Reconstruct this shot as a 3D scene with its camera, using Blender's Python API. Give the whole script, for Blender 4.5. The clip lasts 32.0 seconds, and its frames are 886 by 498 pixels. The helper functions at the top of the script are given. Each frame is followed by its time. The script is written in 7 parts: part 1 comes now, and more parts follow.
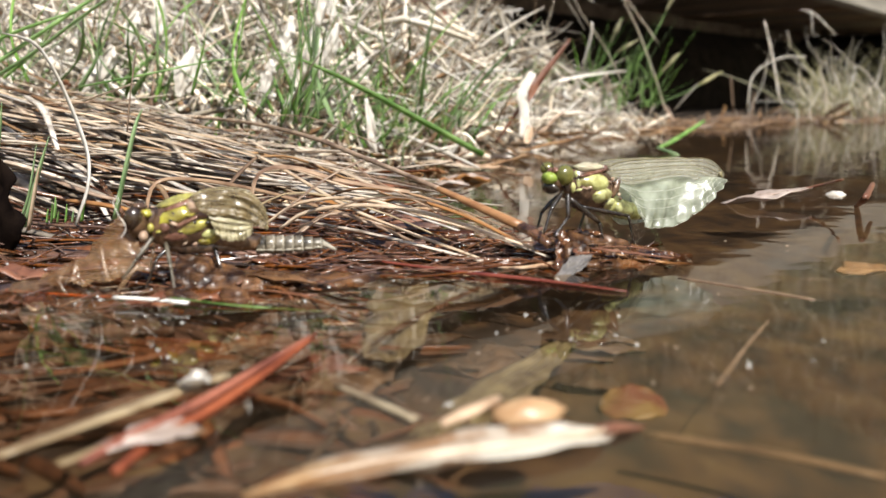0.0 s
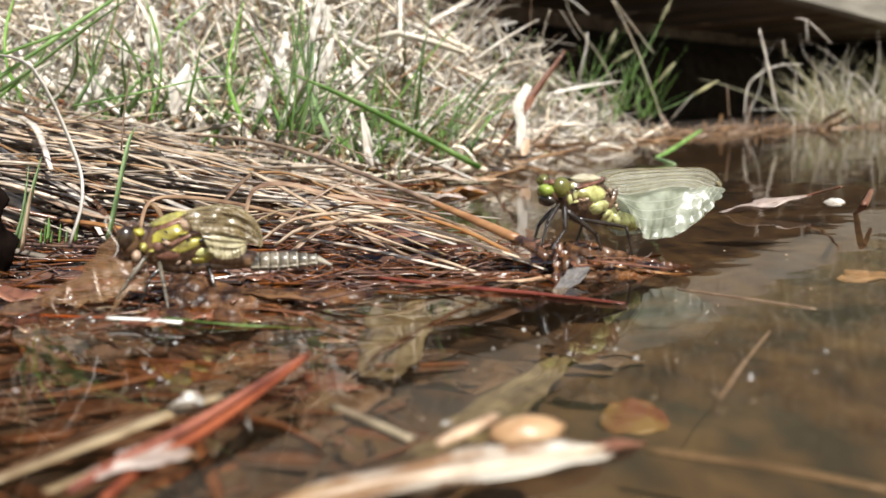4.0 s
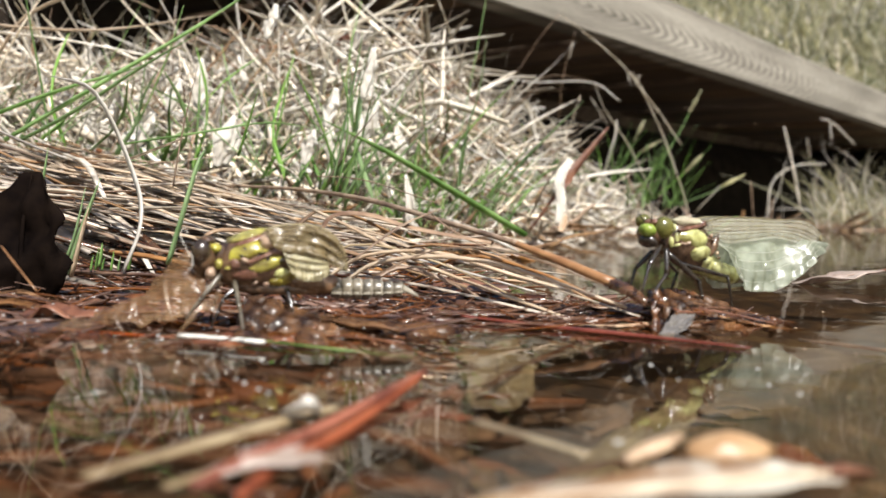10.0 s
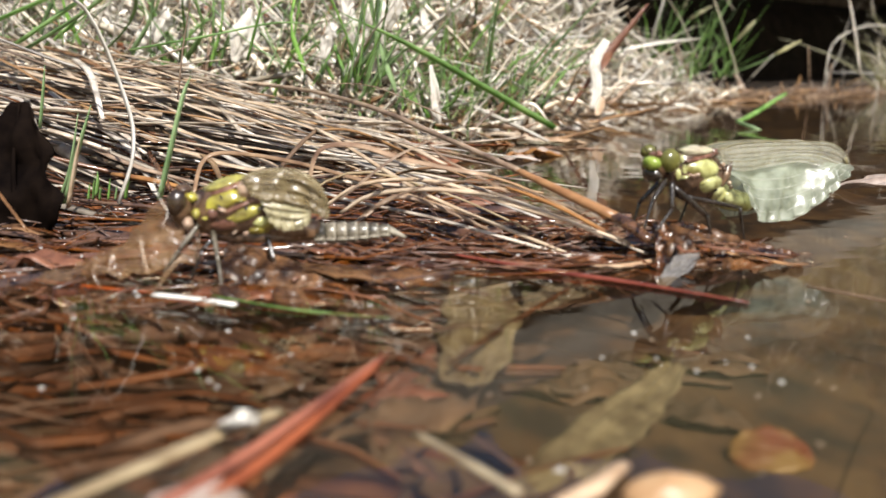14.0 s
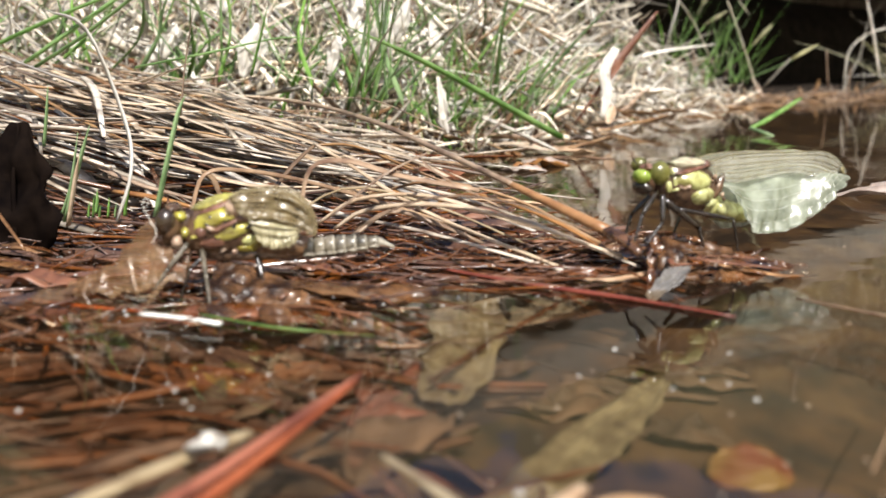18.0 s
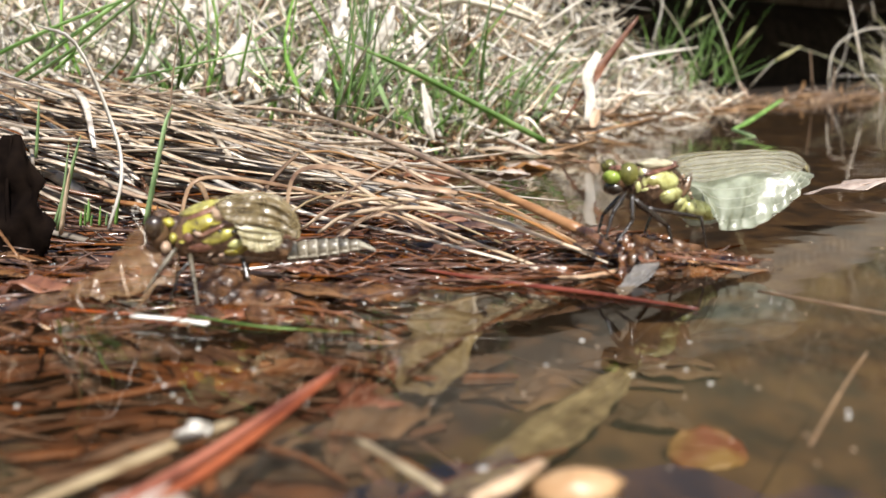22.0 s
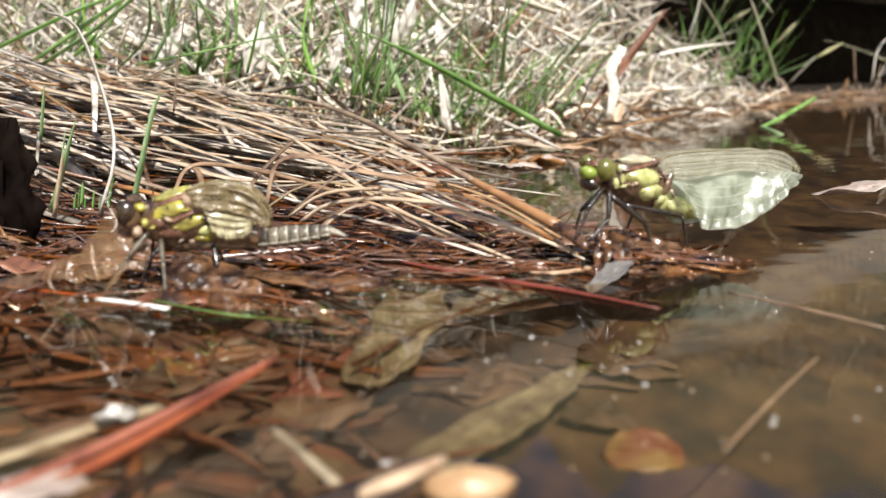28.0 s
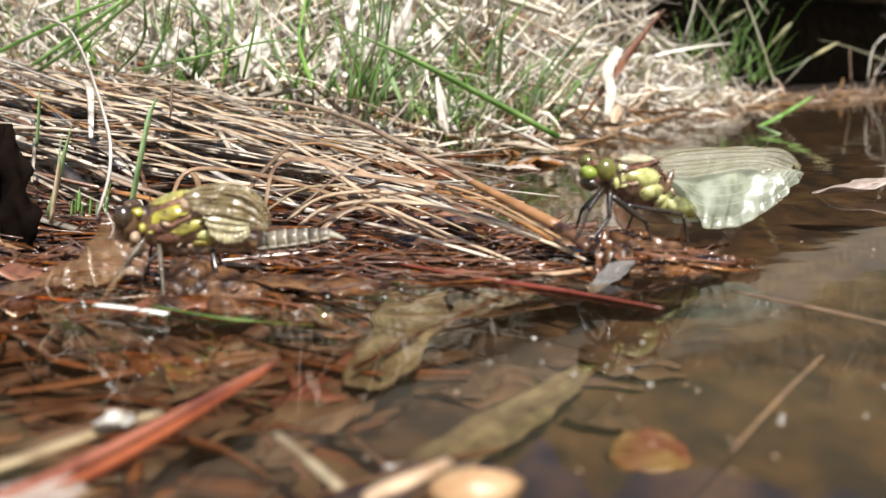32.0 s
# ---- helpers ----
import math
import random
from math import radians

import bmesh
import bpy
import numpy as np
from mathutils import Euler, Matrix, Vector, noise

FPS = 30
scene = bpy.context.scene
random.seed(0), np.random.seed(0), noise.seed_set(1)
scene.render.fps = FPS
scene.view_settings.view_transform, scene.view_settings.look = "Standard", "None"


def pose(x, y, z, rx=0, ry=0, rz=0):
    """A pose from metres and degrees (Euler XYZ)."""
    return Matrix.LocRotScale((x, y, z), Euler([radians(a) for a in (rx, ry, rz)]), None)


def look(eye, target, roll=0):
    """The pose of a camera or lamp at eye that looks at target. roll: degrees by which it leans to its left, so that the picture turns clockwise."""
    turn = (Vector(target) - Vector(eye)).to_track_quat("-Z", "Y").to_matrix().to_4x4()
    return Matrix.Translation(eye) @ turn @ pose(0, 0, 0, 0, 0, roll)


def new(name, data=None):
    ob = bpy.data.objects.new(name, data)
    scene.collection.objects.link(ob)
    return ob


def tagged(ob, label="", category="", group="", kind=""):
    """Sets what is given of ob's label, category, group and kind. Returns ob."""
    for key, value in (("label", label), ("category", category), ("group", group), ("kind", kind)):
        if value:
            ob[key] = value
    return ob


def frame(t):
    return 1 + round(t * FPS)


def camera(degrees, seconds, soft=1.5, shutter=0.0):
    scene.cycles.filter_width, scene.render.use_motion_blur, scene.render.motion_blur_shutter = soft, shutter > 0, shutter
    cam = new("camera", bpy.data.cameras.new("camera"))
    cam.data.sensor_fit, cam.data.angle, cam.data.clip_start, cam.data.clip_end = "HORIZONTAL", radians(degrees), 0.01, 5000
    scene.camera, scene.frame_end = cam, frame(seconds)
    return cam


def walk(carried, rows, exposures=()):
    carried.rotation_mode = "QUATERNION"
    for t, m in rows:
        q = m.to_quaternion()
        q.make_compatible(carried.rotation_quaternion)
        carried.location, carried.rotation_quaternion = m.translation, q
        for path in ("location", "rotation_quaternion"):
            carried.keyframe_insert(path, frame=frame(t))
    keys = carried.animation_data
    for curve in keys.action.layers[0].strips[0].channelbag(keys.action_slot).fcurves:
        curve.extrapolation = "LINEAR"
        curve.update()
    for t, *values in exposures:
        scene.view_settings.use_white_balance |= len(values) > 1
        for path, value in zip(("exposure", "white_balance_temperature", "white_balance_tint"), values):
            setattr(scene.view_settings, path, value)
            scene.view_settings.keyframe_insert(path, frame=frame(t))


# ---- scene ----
cam = camera(51.61, 32.0)
PATH = [
    (0.0, 0.0000, 0.0000, 0.0300, 0.07, -9.10, -0.79),
    (0.5, -0.0002, 0.0005, 0.0303, -0.06, -8.98, -0.64),
    (1.0, -0.0002, -0.0003, 0.0295, -0.23, -8.88, -0.79),
    (1.5, -0.0004, 0.0001, 0.0294, -0.28, -8.78, -1.00),
    (2.0, -0.0004, -0.0008, 0.0304, -0.11, -8.74, -1.01),
    (2.5, -0.0019, -0.0004, 0.0306, -0.22, -8.62, -0.83),
    (4.5, 0.0010, 0.0019, 0.0292, -0.01, -8.10, -1.95),
    (5.0, -0.0013, 0.0022, 0.0280, -0.09, -7.87, -2.01),
    (5.5, -0.0020, 0.0033, 0.0262, 0.19, -7.66, -1.34),
    (6.0, -0.0046, 0.0053, 0.0229, 0.42, -7.19, -0.83),
    (6.5, -0.0026, 0.0071, 0.0206, 0.87, -6.40, -0.75),
    (7.0, -0.0051, 0.0108, 0.0162, -0.15, -5.25, -0.48),
    (7.5, -0.0034, 0.0106, 0.0139, -0.10, -4.63, -0.27),
    (8.0, -0.0054, 0.0136, 0.0130, 0.12, -3.50, 0.20),
    (8.5, -0.0066, 0.0148, 0.0129, 0.10, -2.84, 0.13),
    (9.0, -0.0101, 0.0125, 0.0150, -0.11, -3.55, 0.78),
    (9.5, -0.0135, 0.0117, 0.0170, 0.13, -3.22, 0.75),
    (10.0, -0.0136, 0.0125, 0.0197, 0.28, -2.61, 1.00),
    (10.5, -0.0150, 0.0127, 0.0223, 1.42, -0.73, 0.73),
    (11.0, -0.0130, 0.0123, 0.0222, 1.41, -1.35, 0.21),
    (11.5, -0.0128, 0.0168, 0.0265, 1.50, -6.04, 0.04),
    (12.0, -0.0117, 0.0212, 0.0290, 1.35, -10.55, -0.24),
    (12.5, -0.0103, 0.0213, 0.0274, 1.83, -12.44, 0.13),
    (13.0, -0.0119, 0.0238, 0.0287, 2.67, -12.45, 0.14),
    (13.5, -0.0088, 0.0222, 0.0308, 2.93, -11.53, 0.05),
    (15.5, 0.0021, 0.0179, 0.0303, 5.63, -10.83, -0.31),
    (16.0, 0.0017, 0.0199, 0.0314, 5.67, -10.83, -0.22),
    (16.5, 0.0027, 0.0208, 0.0324, 5.70, -10.80, -0.45),
    (17.0, 0.0009, 0.0201, 0.0338, 5.46, -10.81, -0.36),
    (17.5, 0.0013, 0.0199, 0.0337, 5.48, -10.46, -0.48),
    (18.0, 0.0003, 0.0207, 0.0318, 4.87, -10.62, -0.95),
    (18.5, 0.0002, 0.0221, 0.0302, 4.92, -10.45, -1.43),
    (19.0, 0.0021, 0.0256, 0.0295, 5.10, -10.32, -1.64),
    (19.5, 0.0027, 0.0246, 0.0275, 4.47, -10.16, -1.40),
    (20.0, 0.0055, 0.0236, 0.0306, 5.07, -10.10, -1.68),
    (20.5, 0.0044, 0.0242, 0.0313, 4.47, -9.95, -2.01),
    (21.0, 0.0056, 0.0234, 0.0315, 4.43, -9.91, -1.96),
    (21.5, 0.0021, 0.0213, 0.0310, 3.92, -10.18, -1.80),
    (22.0, 0.0030, 0.0151, 0.0320, 4.44, -10.25, -1.81),
    (22.5, 0.0056, 0.0093, 0.0322, 4.63, -10.48, -2.11),
    (23.0, 0.0108, 0.0072, 0.0301, 4.99, -9.84, -2.26),
    (23.5, 0.0075, 0.0134, 0.0307, 5.34, -9.36, -0.70),
    (24.0, 0.0086, 0.0134, 0.0274, 4.86, -8.56, -1.23),
    (24.5, 0.0093, 0.0147, 0.0284, 5.69, -9.20, -0.73),
    (25.0, 0.0113, 0.0158, 0.0300, 5.93, -9.13, -1.08),
    (25.5, 0.0128, 0.0133, 0.0271, 6.10, -9.01, -1.19),
    (27.5, 0.0151, 0.0168, 0.0326, 7.41, -10.67, -1.53),
    (28.0, 0.0136, 0.0166, 0.0319, 7.06, -10.76, -0.77),
    (28.5, 0.0122, 0.0181, 0.0329, 7.12, -10.86, -0.39),
    (29.0, 0.0136, 0.0176, 0.0325, 7.29, -10.65, -0.89),
    (29.5, 0.0118, 0.0175, 0.0325, 7.05, -10.64, -1.17),
    (30.0, 0.0105, 0.0186, 0.0341, 7.11, -10.90, -0.74),
    (30.5, 0.0108, 0.0191, 0.0332, 6.82, -10.85, -0.81),
    (31.0, 0.0113, 0.0185, 0.0328, 6.87, -10.63, -1.02),
    (31.5, 0.0127, 0.0173, 0.0320, 6.93, -10.42, -1.51),
    (32.0, 0.0131, 0.0174, 0.0314, 6.90, -10.51, -1.38),
]
FOCUS = 0.205
cam.data.dof.use_dof = True
cam.data.dof.focus_distance = FOCUS
cam.data.dof.aperture_fstop = 28.0
walk(cam, [(t, pose(x, y, z, 90 + pitch, 0, yaw) @ pose(0, 0, 0, 0, 0, roll)) for t, x, y, z, yaw, pitch, roll in PATH],
     exposures=[(0.0, 0.60), (13.5, 0.56), (15.5, 0.68), (32.0, 0.68)])

# ---- light ----
SUN_FROM = Vector((0.34, -0.72, 1.0)).normalized()
world = bpy.data.worlds.new("sky")
scene.world = world
world.use_nodes = True
sky = world.node_tree.nodes.new("ShaderNodeTexSky")
sky.sky_type, sky.sun_disc = "NISHITA", False
sky.sun_elevation = math.asin(SUN_FROM.z)
sky.sun_rotation = math.atan2(SUN_FROM.x, SUN_FROM.y)
background = world.node_tree.nodes["Background"]
background.inputs["Strength"].default_value = 0.10
world.node_tree.links.new(sky.outputs[0], background.inputs[0])
sun_data = bpy.data.lights.new("sun", "SUN")
sun_data.energy, sun_data.angle, sun_data.color = 5.0, radians(0.55), (1.0, 0.965, 0.90)
sun = new("sun", sun_data)
sun.matrix_world = look(SUN_FROM * 5, (0, 0, 0))

# ---- builders: all lengths below are in centimetres ----
U = 0.01
rng = random.Random(7)
V = Vector


def smooth_path(points, n):
    """A smooth line of n points through the given ones."""
    pts = [V(p) for p in points]
    if len(pts) == 2:
        return [pts[0].lerp(pts[1], i / (n - 1)) for i in range(n)]
    ext = [pts[0] * 2 - pts[1], *pts, pts[-1] * 2 - pts[-2]]
    out = []
    for i in range(n):
        s = i / (n - 1) * (len(pts) - 1)
        k = min(int(s), len(pts) - 2)
        f = s - k
        a, b, c, d = ext[k:k + 4]
        out.append(0.5 * (2 * b + (c - a) * f + (2 * a - 5 * b + 4 * c - d) * f * f + (3 * b - a - 3 * c + d) * f ** 3))
    return out


def lerp_list(values, f):
    s = f * (len(values) - 1)
    k = min(int(s), len(values) - 2) if len(values) > 1 else 0
    return values[0] if len(values) == 1 else values[k] + (values[k + 1] - values[k]) * (s - k)


def tube(bm, points, radii, sides=8, n=None, flat=1.0, rough=0.0):
    """A closed round rod along a line; flat squeezes its section across the upright."""
    n = n or max(2, 4 * (len(points) - 1) + 1)
    line = smooth_path(points, n)
    rings = []
    side = None
    for i, p in enumerate(line):
        way = (line[min(i + 1, n - 1)] - line[max(i - 1, 0)]).normalized()
        if side is None:
            side = way.cross(V((0, 0, 1)))
            if side.length < 0.05:
                side = V((1, 0, 0))
        side = (side - way * side.dot(way)).normalized()
        up = side.cross(way)
        r = lerp_list(radii, i / (n - 1)) * (1 + rough * noise.noise(p * 7.0))
        ring = []
        for k in range(sides):
            a = 2 * math.pi * k / sides
            ring.append(bm.verts.new(p + side * (math.cos(a) * r) + up * (math.sin(a) * r * flat)))
        rings.append(ring)
    for a, b in zip(rings, rings[1:]):
        for k in range(sides):
            bm.faces.new((a[k], a[(k + 1) % sides], b[(k + 1) % sides], b[k]))
    bm.faces.new(rings[0][::-1])
    bm.faces.new(rings[-1])
    return bm


def blob(bm, centre, radii, turn=(0, 0, 0), bump=0.0, freq=3.0, seg=16, rings=10):
    """A rounded lump with three half-axes, turned, with an uneven skin."""
    rot = Euler([radians(a) for a in turn]).to_matrix()
    grid = []
    for i in range(rings + 1):
        a = math.pi * i / rings
        row = []
        for k in range(seg if 0 < i < rings else 1):
            b = 2 * math.pi * k / seg
            d = V((math.sin(a) * math.cos(b), math.sin(a) * math.sin(b), math.cos(a)))
            s = 1 + bump * noise.noise(d * freq + V(centre))
            row.append(bm.verts.new(V(centre) + rot @ V((d.x * radii[0] * s, d.y * radii[1] * s, d.z * radii[2] * s))))
        grid.append(row)
    for i in range(rings):
        a, b = grid[i], grid[i + 1]
        for k in range(seg):
            k2 = (k + 1) % seg
            quad = [a[k % len(a)], b[k % len(b)], b[k2 % len(b)], a[k2 % len(a)]]
            bm.faces.new(list(dict.fromkeys(quad)))
    return bm


def leaf(bm, points, widths, across=(0, 1, 0), cup=0.2, wave=0.0, thick=0.02, n=18, m=6, ragged=0.0, seed=0.0):
    """A leaf along a line: its width goes by widths, its edges lift by cup, with a wavy and ragged margin."""
    line = smooth_path(points, n)
    top, low = [], []
    for i, p in enumerate(line):
        f = i / (n - 1)
        way = (line[min(i + 1, n - 1)] - line[max(i - 1, 0)]).normalized()
        side = V(across) - way * V(across).dot(way)
        side.normalize()
        up = side.cross(way)
        if up.z < 0:
            up = -up
        w = lerp_list(widths, f)
        rt, rl = [], []
        for k in range(-m, m + 1):
            s = k / m
            edge = 1 + ragged * noise.noise(V((f * 9 + seed, s * 2, seed)))
            h = cup * w * s * s + wave * w * noise.noise(V((f * 5 + seed, s * 2.2, 3 + seed)))
            q = p + side * (w * s * edge) + up * h
            rt.append(bm.verts.new(q + up * thick * (1 - 0.7 * abs(s))))
            rl.append(bm.verts.new(q - up * thick * (1 - 0.7 * abs(s))))
        top.append(rt)
        low.append(rl)
    c = 2 * m
    for i in range(n - 1):
        for k in range(c):
            bm.faces.new((top[i][k], top[i + 1][k], top[i + 1][k + 1], top[i][k + 1]))
            bm.faces.new((low[i][k], low[i][k + 1], low[i + 1][k + 1], low[i + 1][k]))
        bm.faces.new((top[i][0], low[i][0], low[i + 1][0], top[i + 1][0]))
        bm.faces.new((top[i][c], top[i + 1][c], low[i + 1][c], low[i][c]))
    for i in (0, n - 1):
        for k in range(c):
            quad = (top[i][k], top[i][k + 1], low[i][k + 1], low[i][k])
            bm.faces.new(quad if i == 0 else quad[::-1])
    return bm


def crumple(bm, centre, radii, turn=(0, 0, 0), seed=0.0, deep=0.5, seg=40, rings=26):
    """A creased, half-collapsed skin: sharp folds at two scales, flat below."""
    rot = Euler([radians(a) for a in turn]).to_matrix()
    grid = []
    for i in range(rings + 1):
        a = math.pi * i / rings
        row = []
        for k in range(seg if 0 < i < rings else 1):
            b = 2 * math.pi * k / seg
            d = V((math.sin(a) * math.cos(b), math.sin(a) * math.sin(b), math.cos(a)))
            q = d * 2.1 + V((seed, seed * 0.7, 0))
            s = 1.15 - deep * 1.5 * abs(noise.noise(q)) - deep * 0.7 * abs(noise.noise(q * 2.7)) + 0.25 * noise.noise(q * 0.6)
            p = V((d.x * radii[0] * s, d.y * radii[1] * s, max(d.z, -0.35) * radii[2] * s))
            row.append(bm.verts.new(V(centre) + rot @ p))
        grid.append(row)
    for i in range(rings):
        a, b = grid[i], grid[i + 1]
        for k in range(seg):
            k2 = (k + 1) % seg
            bm.faces.new(list(dict.fromkeys([a[k % len(a)], b[k % len(b)], b[k2 % len(b)], a[k2 % len(a)]])))
    return bm


def plate(bm, body, spot, size, tilt, proud=0.025, n=20, m=6):
    """A plate lying on the near flank of an egg-shaped body (centre, half-axes, tilt): a low pillow with a soft edge."""
    (bc, br, bt) = body
    inv = Euler((0, radians(bt), 0)).to_matrix().inverted()
    ct, st = math.cos(radians(tilt)), math.sin(radians(tilt))

    def at(r, a, lift):
        x, z = size[0] * r * math.cos(a), size[1] * r * math.sin(a)
        u, w = spot[0] + x * ct + z * st, spot[1] - x * st + z * ct
        q = inv @ V((u - bc[0], 0, w - bc[2]))
        s = max(0.0, 1 - (q.x / br[0]) ** 2 - (q.z / br[2]) ** 2)
        return V((u, bc[1] - br[1] * math.sqrt(s) - lift, w))
    mid = bm.verts.new(at(0, 0, proud))
    prev = None
    for j in range(1, m + 1):
        r = j / m
        ring = [bm.verts.new(at(r * (1 + 0.2 * noise.noise(V((1.3 * math.cos(2 * math.pi * k / n), 1.3 * math.sin(2 * math.pi * k / n) + spot[0] * 5, spot[1] * 5)))), 2 * math.pi * k / n, proud * (1 - r ** 3) - 0.02 * r ** 6)) for k in range(n)]
        for k in range(n):
            k2 = (k + 1) % n
            bm.faces.new((mid, ring[k], ring[k2]) if prev is None else (prev[k], ring[k], ring[k2], prev[k2]))
        prev = ring
    return bm


PLACE = {}


def mesh_of(name, bm, material, flat=False):
    bmesh.ops.recalc_face_normals(bm, faces=bm.faces[:])
    me = bpy.data.meshes.new(name)
    bm.to_mesh(me)
    bm.free()
    me.polygons.foreach_set("use_smooth", [not flat] * len(me.polygons))
    me.materials.append(material)
    return me


def pieces(parent, name, material, spots, shapes):
    """Single pieces under a thing: each spot is (place, way, shape number, scale); alike pieces share a mesh."""
    meshes = []
    for points, radii, flat in shapes:
        bm = tube(bmesh.new(), points, radii, sides=5, n=8, flat=flat)
        bm.transform(Matrix.Scale(U, 4))
        meshes.append(mesh_of(name, bm, material))
    base = PLACE[parent.name].translation
    for place, way, k, size in spots:
        ob = new(name, meshes[k % len(meshes)])
        ob.parent = parent
        turn = V(way).to_track_quat("X", "Z").to_matrix().to_4x4()
        ob.matrix_basis = Matrix.Translation((V(place) - base) * U) @ turn @ Matrix.Diagonal((size, 1, 1, 1))


def thing(name, base, label, category, group="", yaw=0.0):
    """The Empty at the base of a thing made of parts."""
    ob = new(name)
    ob.empty_display_size = 0.005
    ob.matrix_world = Matrix.Translation(V(base) * U) @ Matrix.Rotation(radians(yaw), 4, "Z")
    PLACE[ob.name] = Matrix.Translation(V(base)) @ Matrix.Rotation(radians(yaw), 4, "Z")
    return tagged(ob, label, category, group)


def part(name, bm, material, parent, label="", world=False, pivot=(0, 0, 0), flat=False):
    """Links a bmesh as one mesh under a thing or part; world: its points are given in the place's own axes."""
    if world:
        bm.transform(PLACE[parent.name].inverted())
    bm.transform(Matrix.Scale(U, 4) @ Matrix.Translation(-V(pivot)))
    ob = new(name, mesh_of(name, bm, material, flat))
    ob.parent = parent
    ob.location = V(pivot) * U
    PLACE[ob.name] = PLACE[parent.name] @ Matrix.Translation(V(pivot))
    return tagged(ob, label)


def single(name, bm, material, label, category, group="", kind=""):
    """A thing of one mesh, its origin at the foot of its middle."""
    co = [v.co for v in bm.verts]
    base = V(((min(c.x for c in co) + max(c.x for c in co)) / 2, (min(c.y for c in co) + max(c.y for c in co)) / 2, min(c.z for c in co)))
    bm.transform(Matrix.Scale(U, 4) @ Matrix.Translation(-base))
    ob = new(name, mesh_of(name, bm, material))
    ob.location = base * U
    PLACE[ob.name] = Matrix.Translation(base)
    return tagged(ob, label, category, group, kind)


def strands(name, material, roots, ways, lengths, widths, bends, sag, label, category, segs=6, tip=0.15, seed=0, curl=0.0, kink=0.0, body=0.5):
    """Many folded blades in one mesh: each grows from its root along its way, bends aside and sags."""
    g = np.random.default_rng(seed)
    n = len(roots)
    f = np.linspace(0, 1, segs + 1)[None, :, None]
    way = ways / np.linalg.norm(ways, axis=1, keepdims=True)
    line = roots[:, None] + way[:, None] * (lengths[:, None, None] * f) + bends[:, None] * f ** 2
    line[:, :, 2] -= (sag[:, None] * f[..., 0] ** 2.4)
    if curl or kink:
        a1, a2 = np.cross(way, g.normal(size=(n, 3))), np.cross(way, g.normal(size=(n, 3)))
        for axis, lo, hi in ((a1, 0.5, 1.1), (a2, 0.8, 1.9)):
            ph, k = g.uniform(0, 6.3, (n, 1, 1)), g.uniform(lo, hi, (n, 1, 1))
            line = line + axis[:, None] * (curl * lengths * g.uniform(0.2, 1.0, n) / (lo + hi))[:, None, None] * (np.sin(6.3 * k * f + ph) - np.sin(ph))
        snap = g.uniform(0.25, 0.8, (n, 1, 1))
        bent = (g.random(n) < 0.55)[:, None, None] * np.clip(g.normal(size=(n, 1, 3)), -1.1, 1.1) * kink
        line = line + np.maximum(f - snap, 0) * lengths[:, None, None] * bent
    along = np.gradient(line, axis=1)
    along /= np.linalg.norm(along, axis=2, keepdims=True) + 1e-9
    spin = g.normal(size=(n, 1, 3))
    side = np.cross(along, spin + 0 * along)
    side /= np.linalg.norm(side, axis=2, keepdims=True) + 1e-9
    up = np.cross(side, along)
    taper = np.minimum(1.0, (1.0 - f) * 2.2 + tip) * np.minimum(1.0, 0.6 + f * 4)
    w = widths[:, None, None] * taper
    ring = np.stack([line - side * w, line + up * w * body, line + side * w, line - up * w * body * 0.6], 2)
    verts = ring.reshape(-1, 3) * U
    rows = segs + 1
    base = (np.arange(n) * rows * 4)[:, None, None] + (np.arange(segs) * 4)[None, :, None]
    k = np.arange(4)[None, None, :]
    k2 = (k + 1) % 4
    faces = np.stack([base + k, base + k2, base + 4 + k2, base + 4 + k], -1).reshape(-1, 4)
    me = bpy.data.meshes.new(name)
    me.vertices.add(len(verts))
    me.vertices.foreach_set("co", verts.ravel())
    me.loops.add(faces.size)
    me.loops.foreach_set("vertex_index", faces.ravel())
    me.polygons.add(len(faces))
    me.polygons.foreach_set("loop_start", np.arange(len(faces)) * 4)
    me.polygons.foreach_set("use_smooth", np.ones(len(faces), bool))
    me.update(calc_edges=True)
    me.validate()
    me.materials.append(material)
    return tagged(new(name, me), label, category, kind="stuff")


# ---- materials ----
def nodes_of(name):
    m = bpy.data.materials.new(name)
    m.use_nodes = True
    return m, m.node_tree.nodes, m.node_tree.links


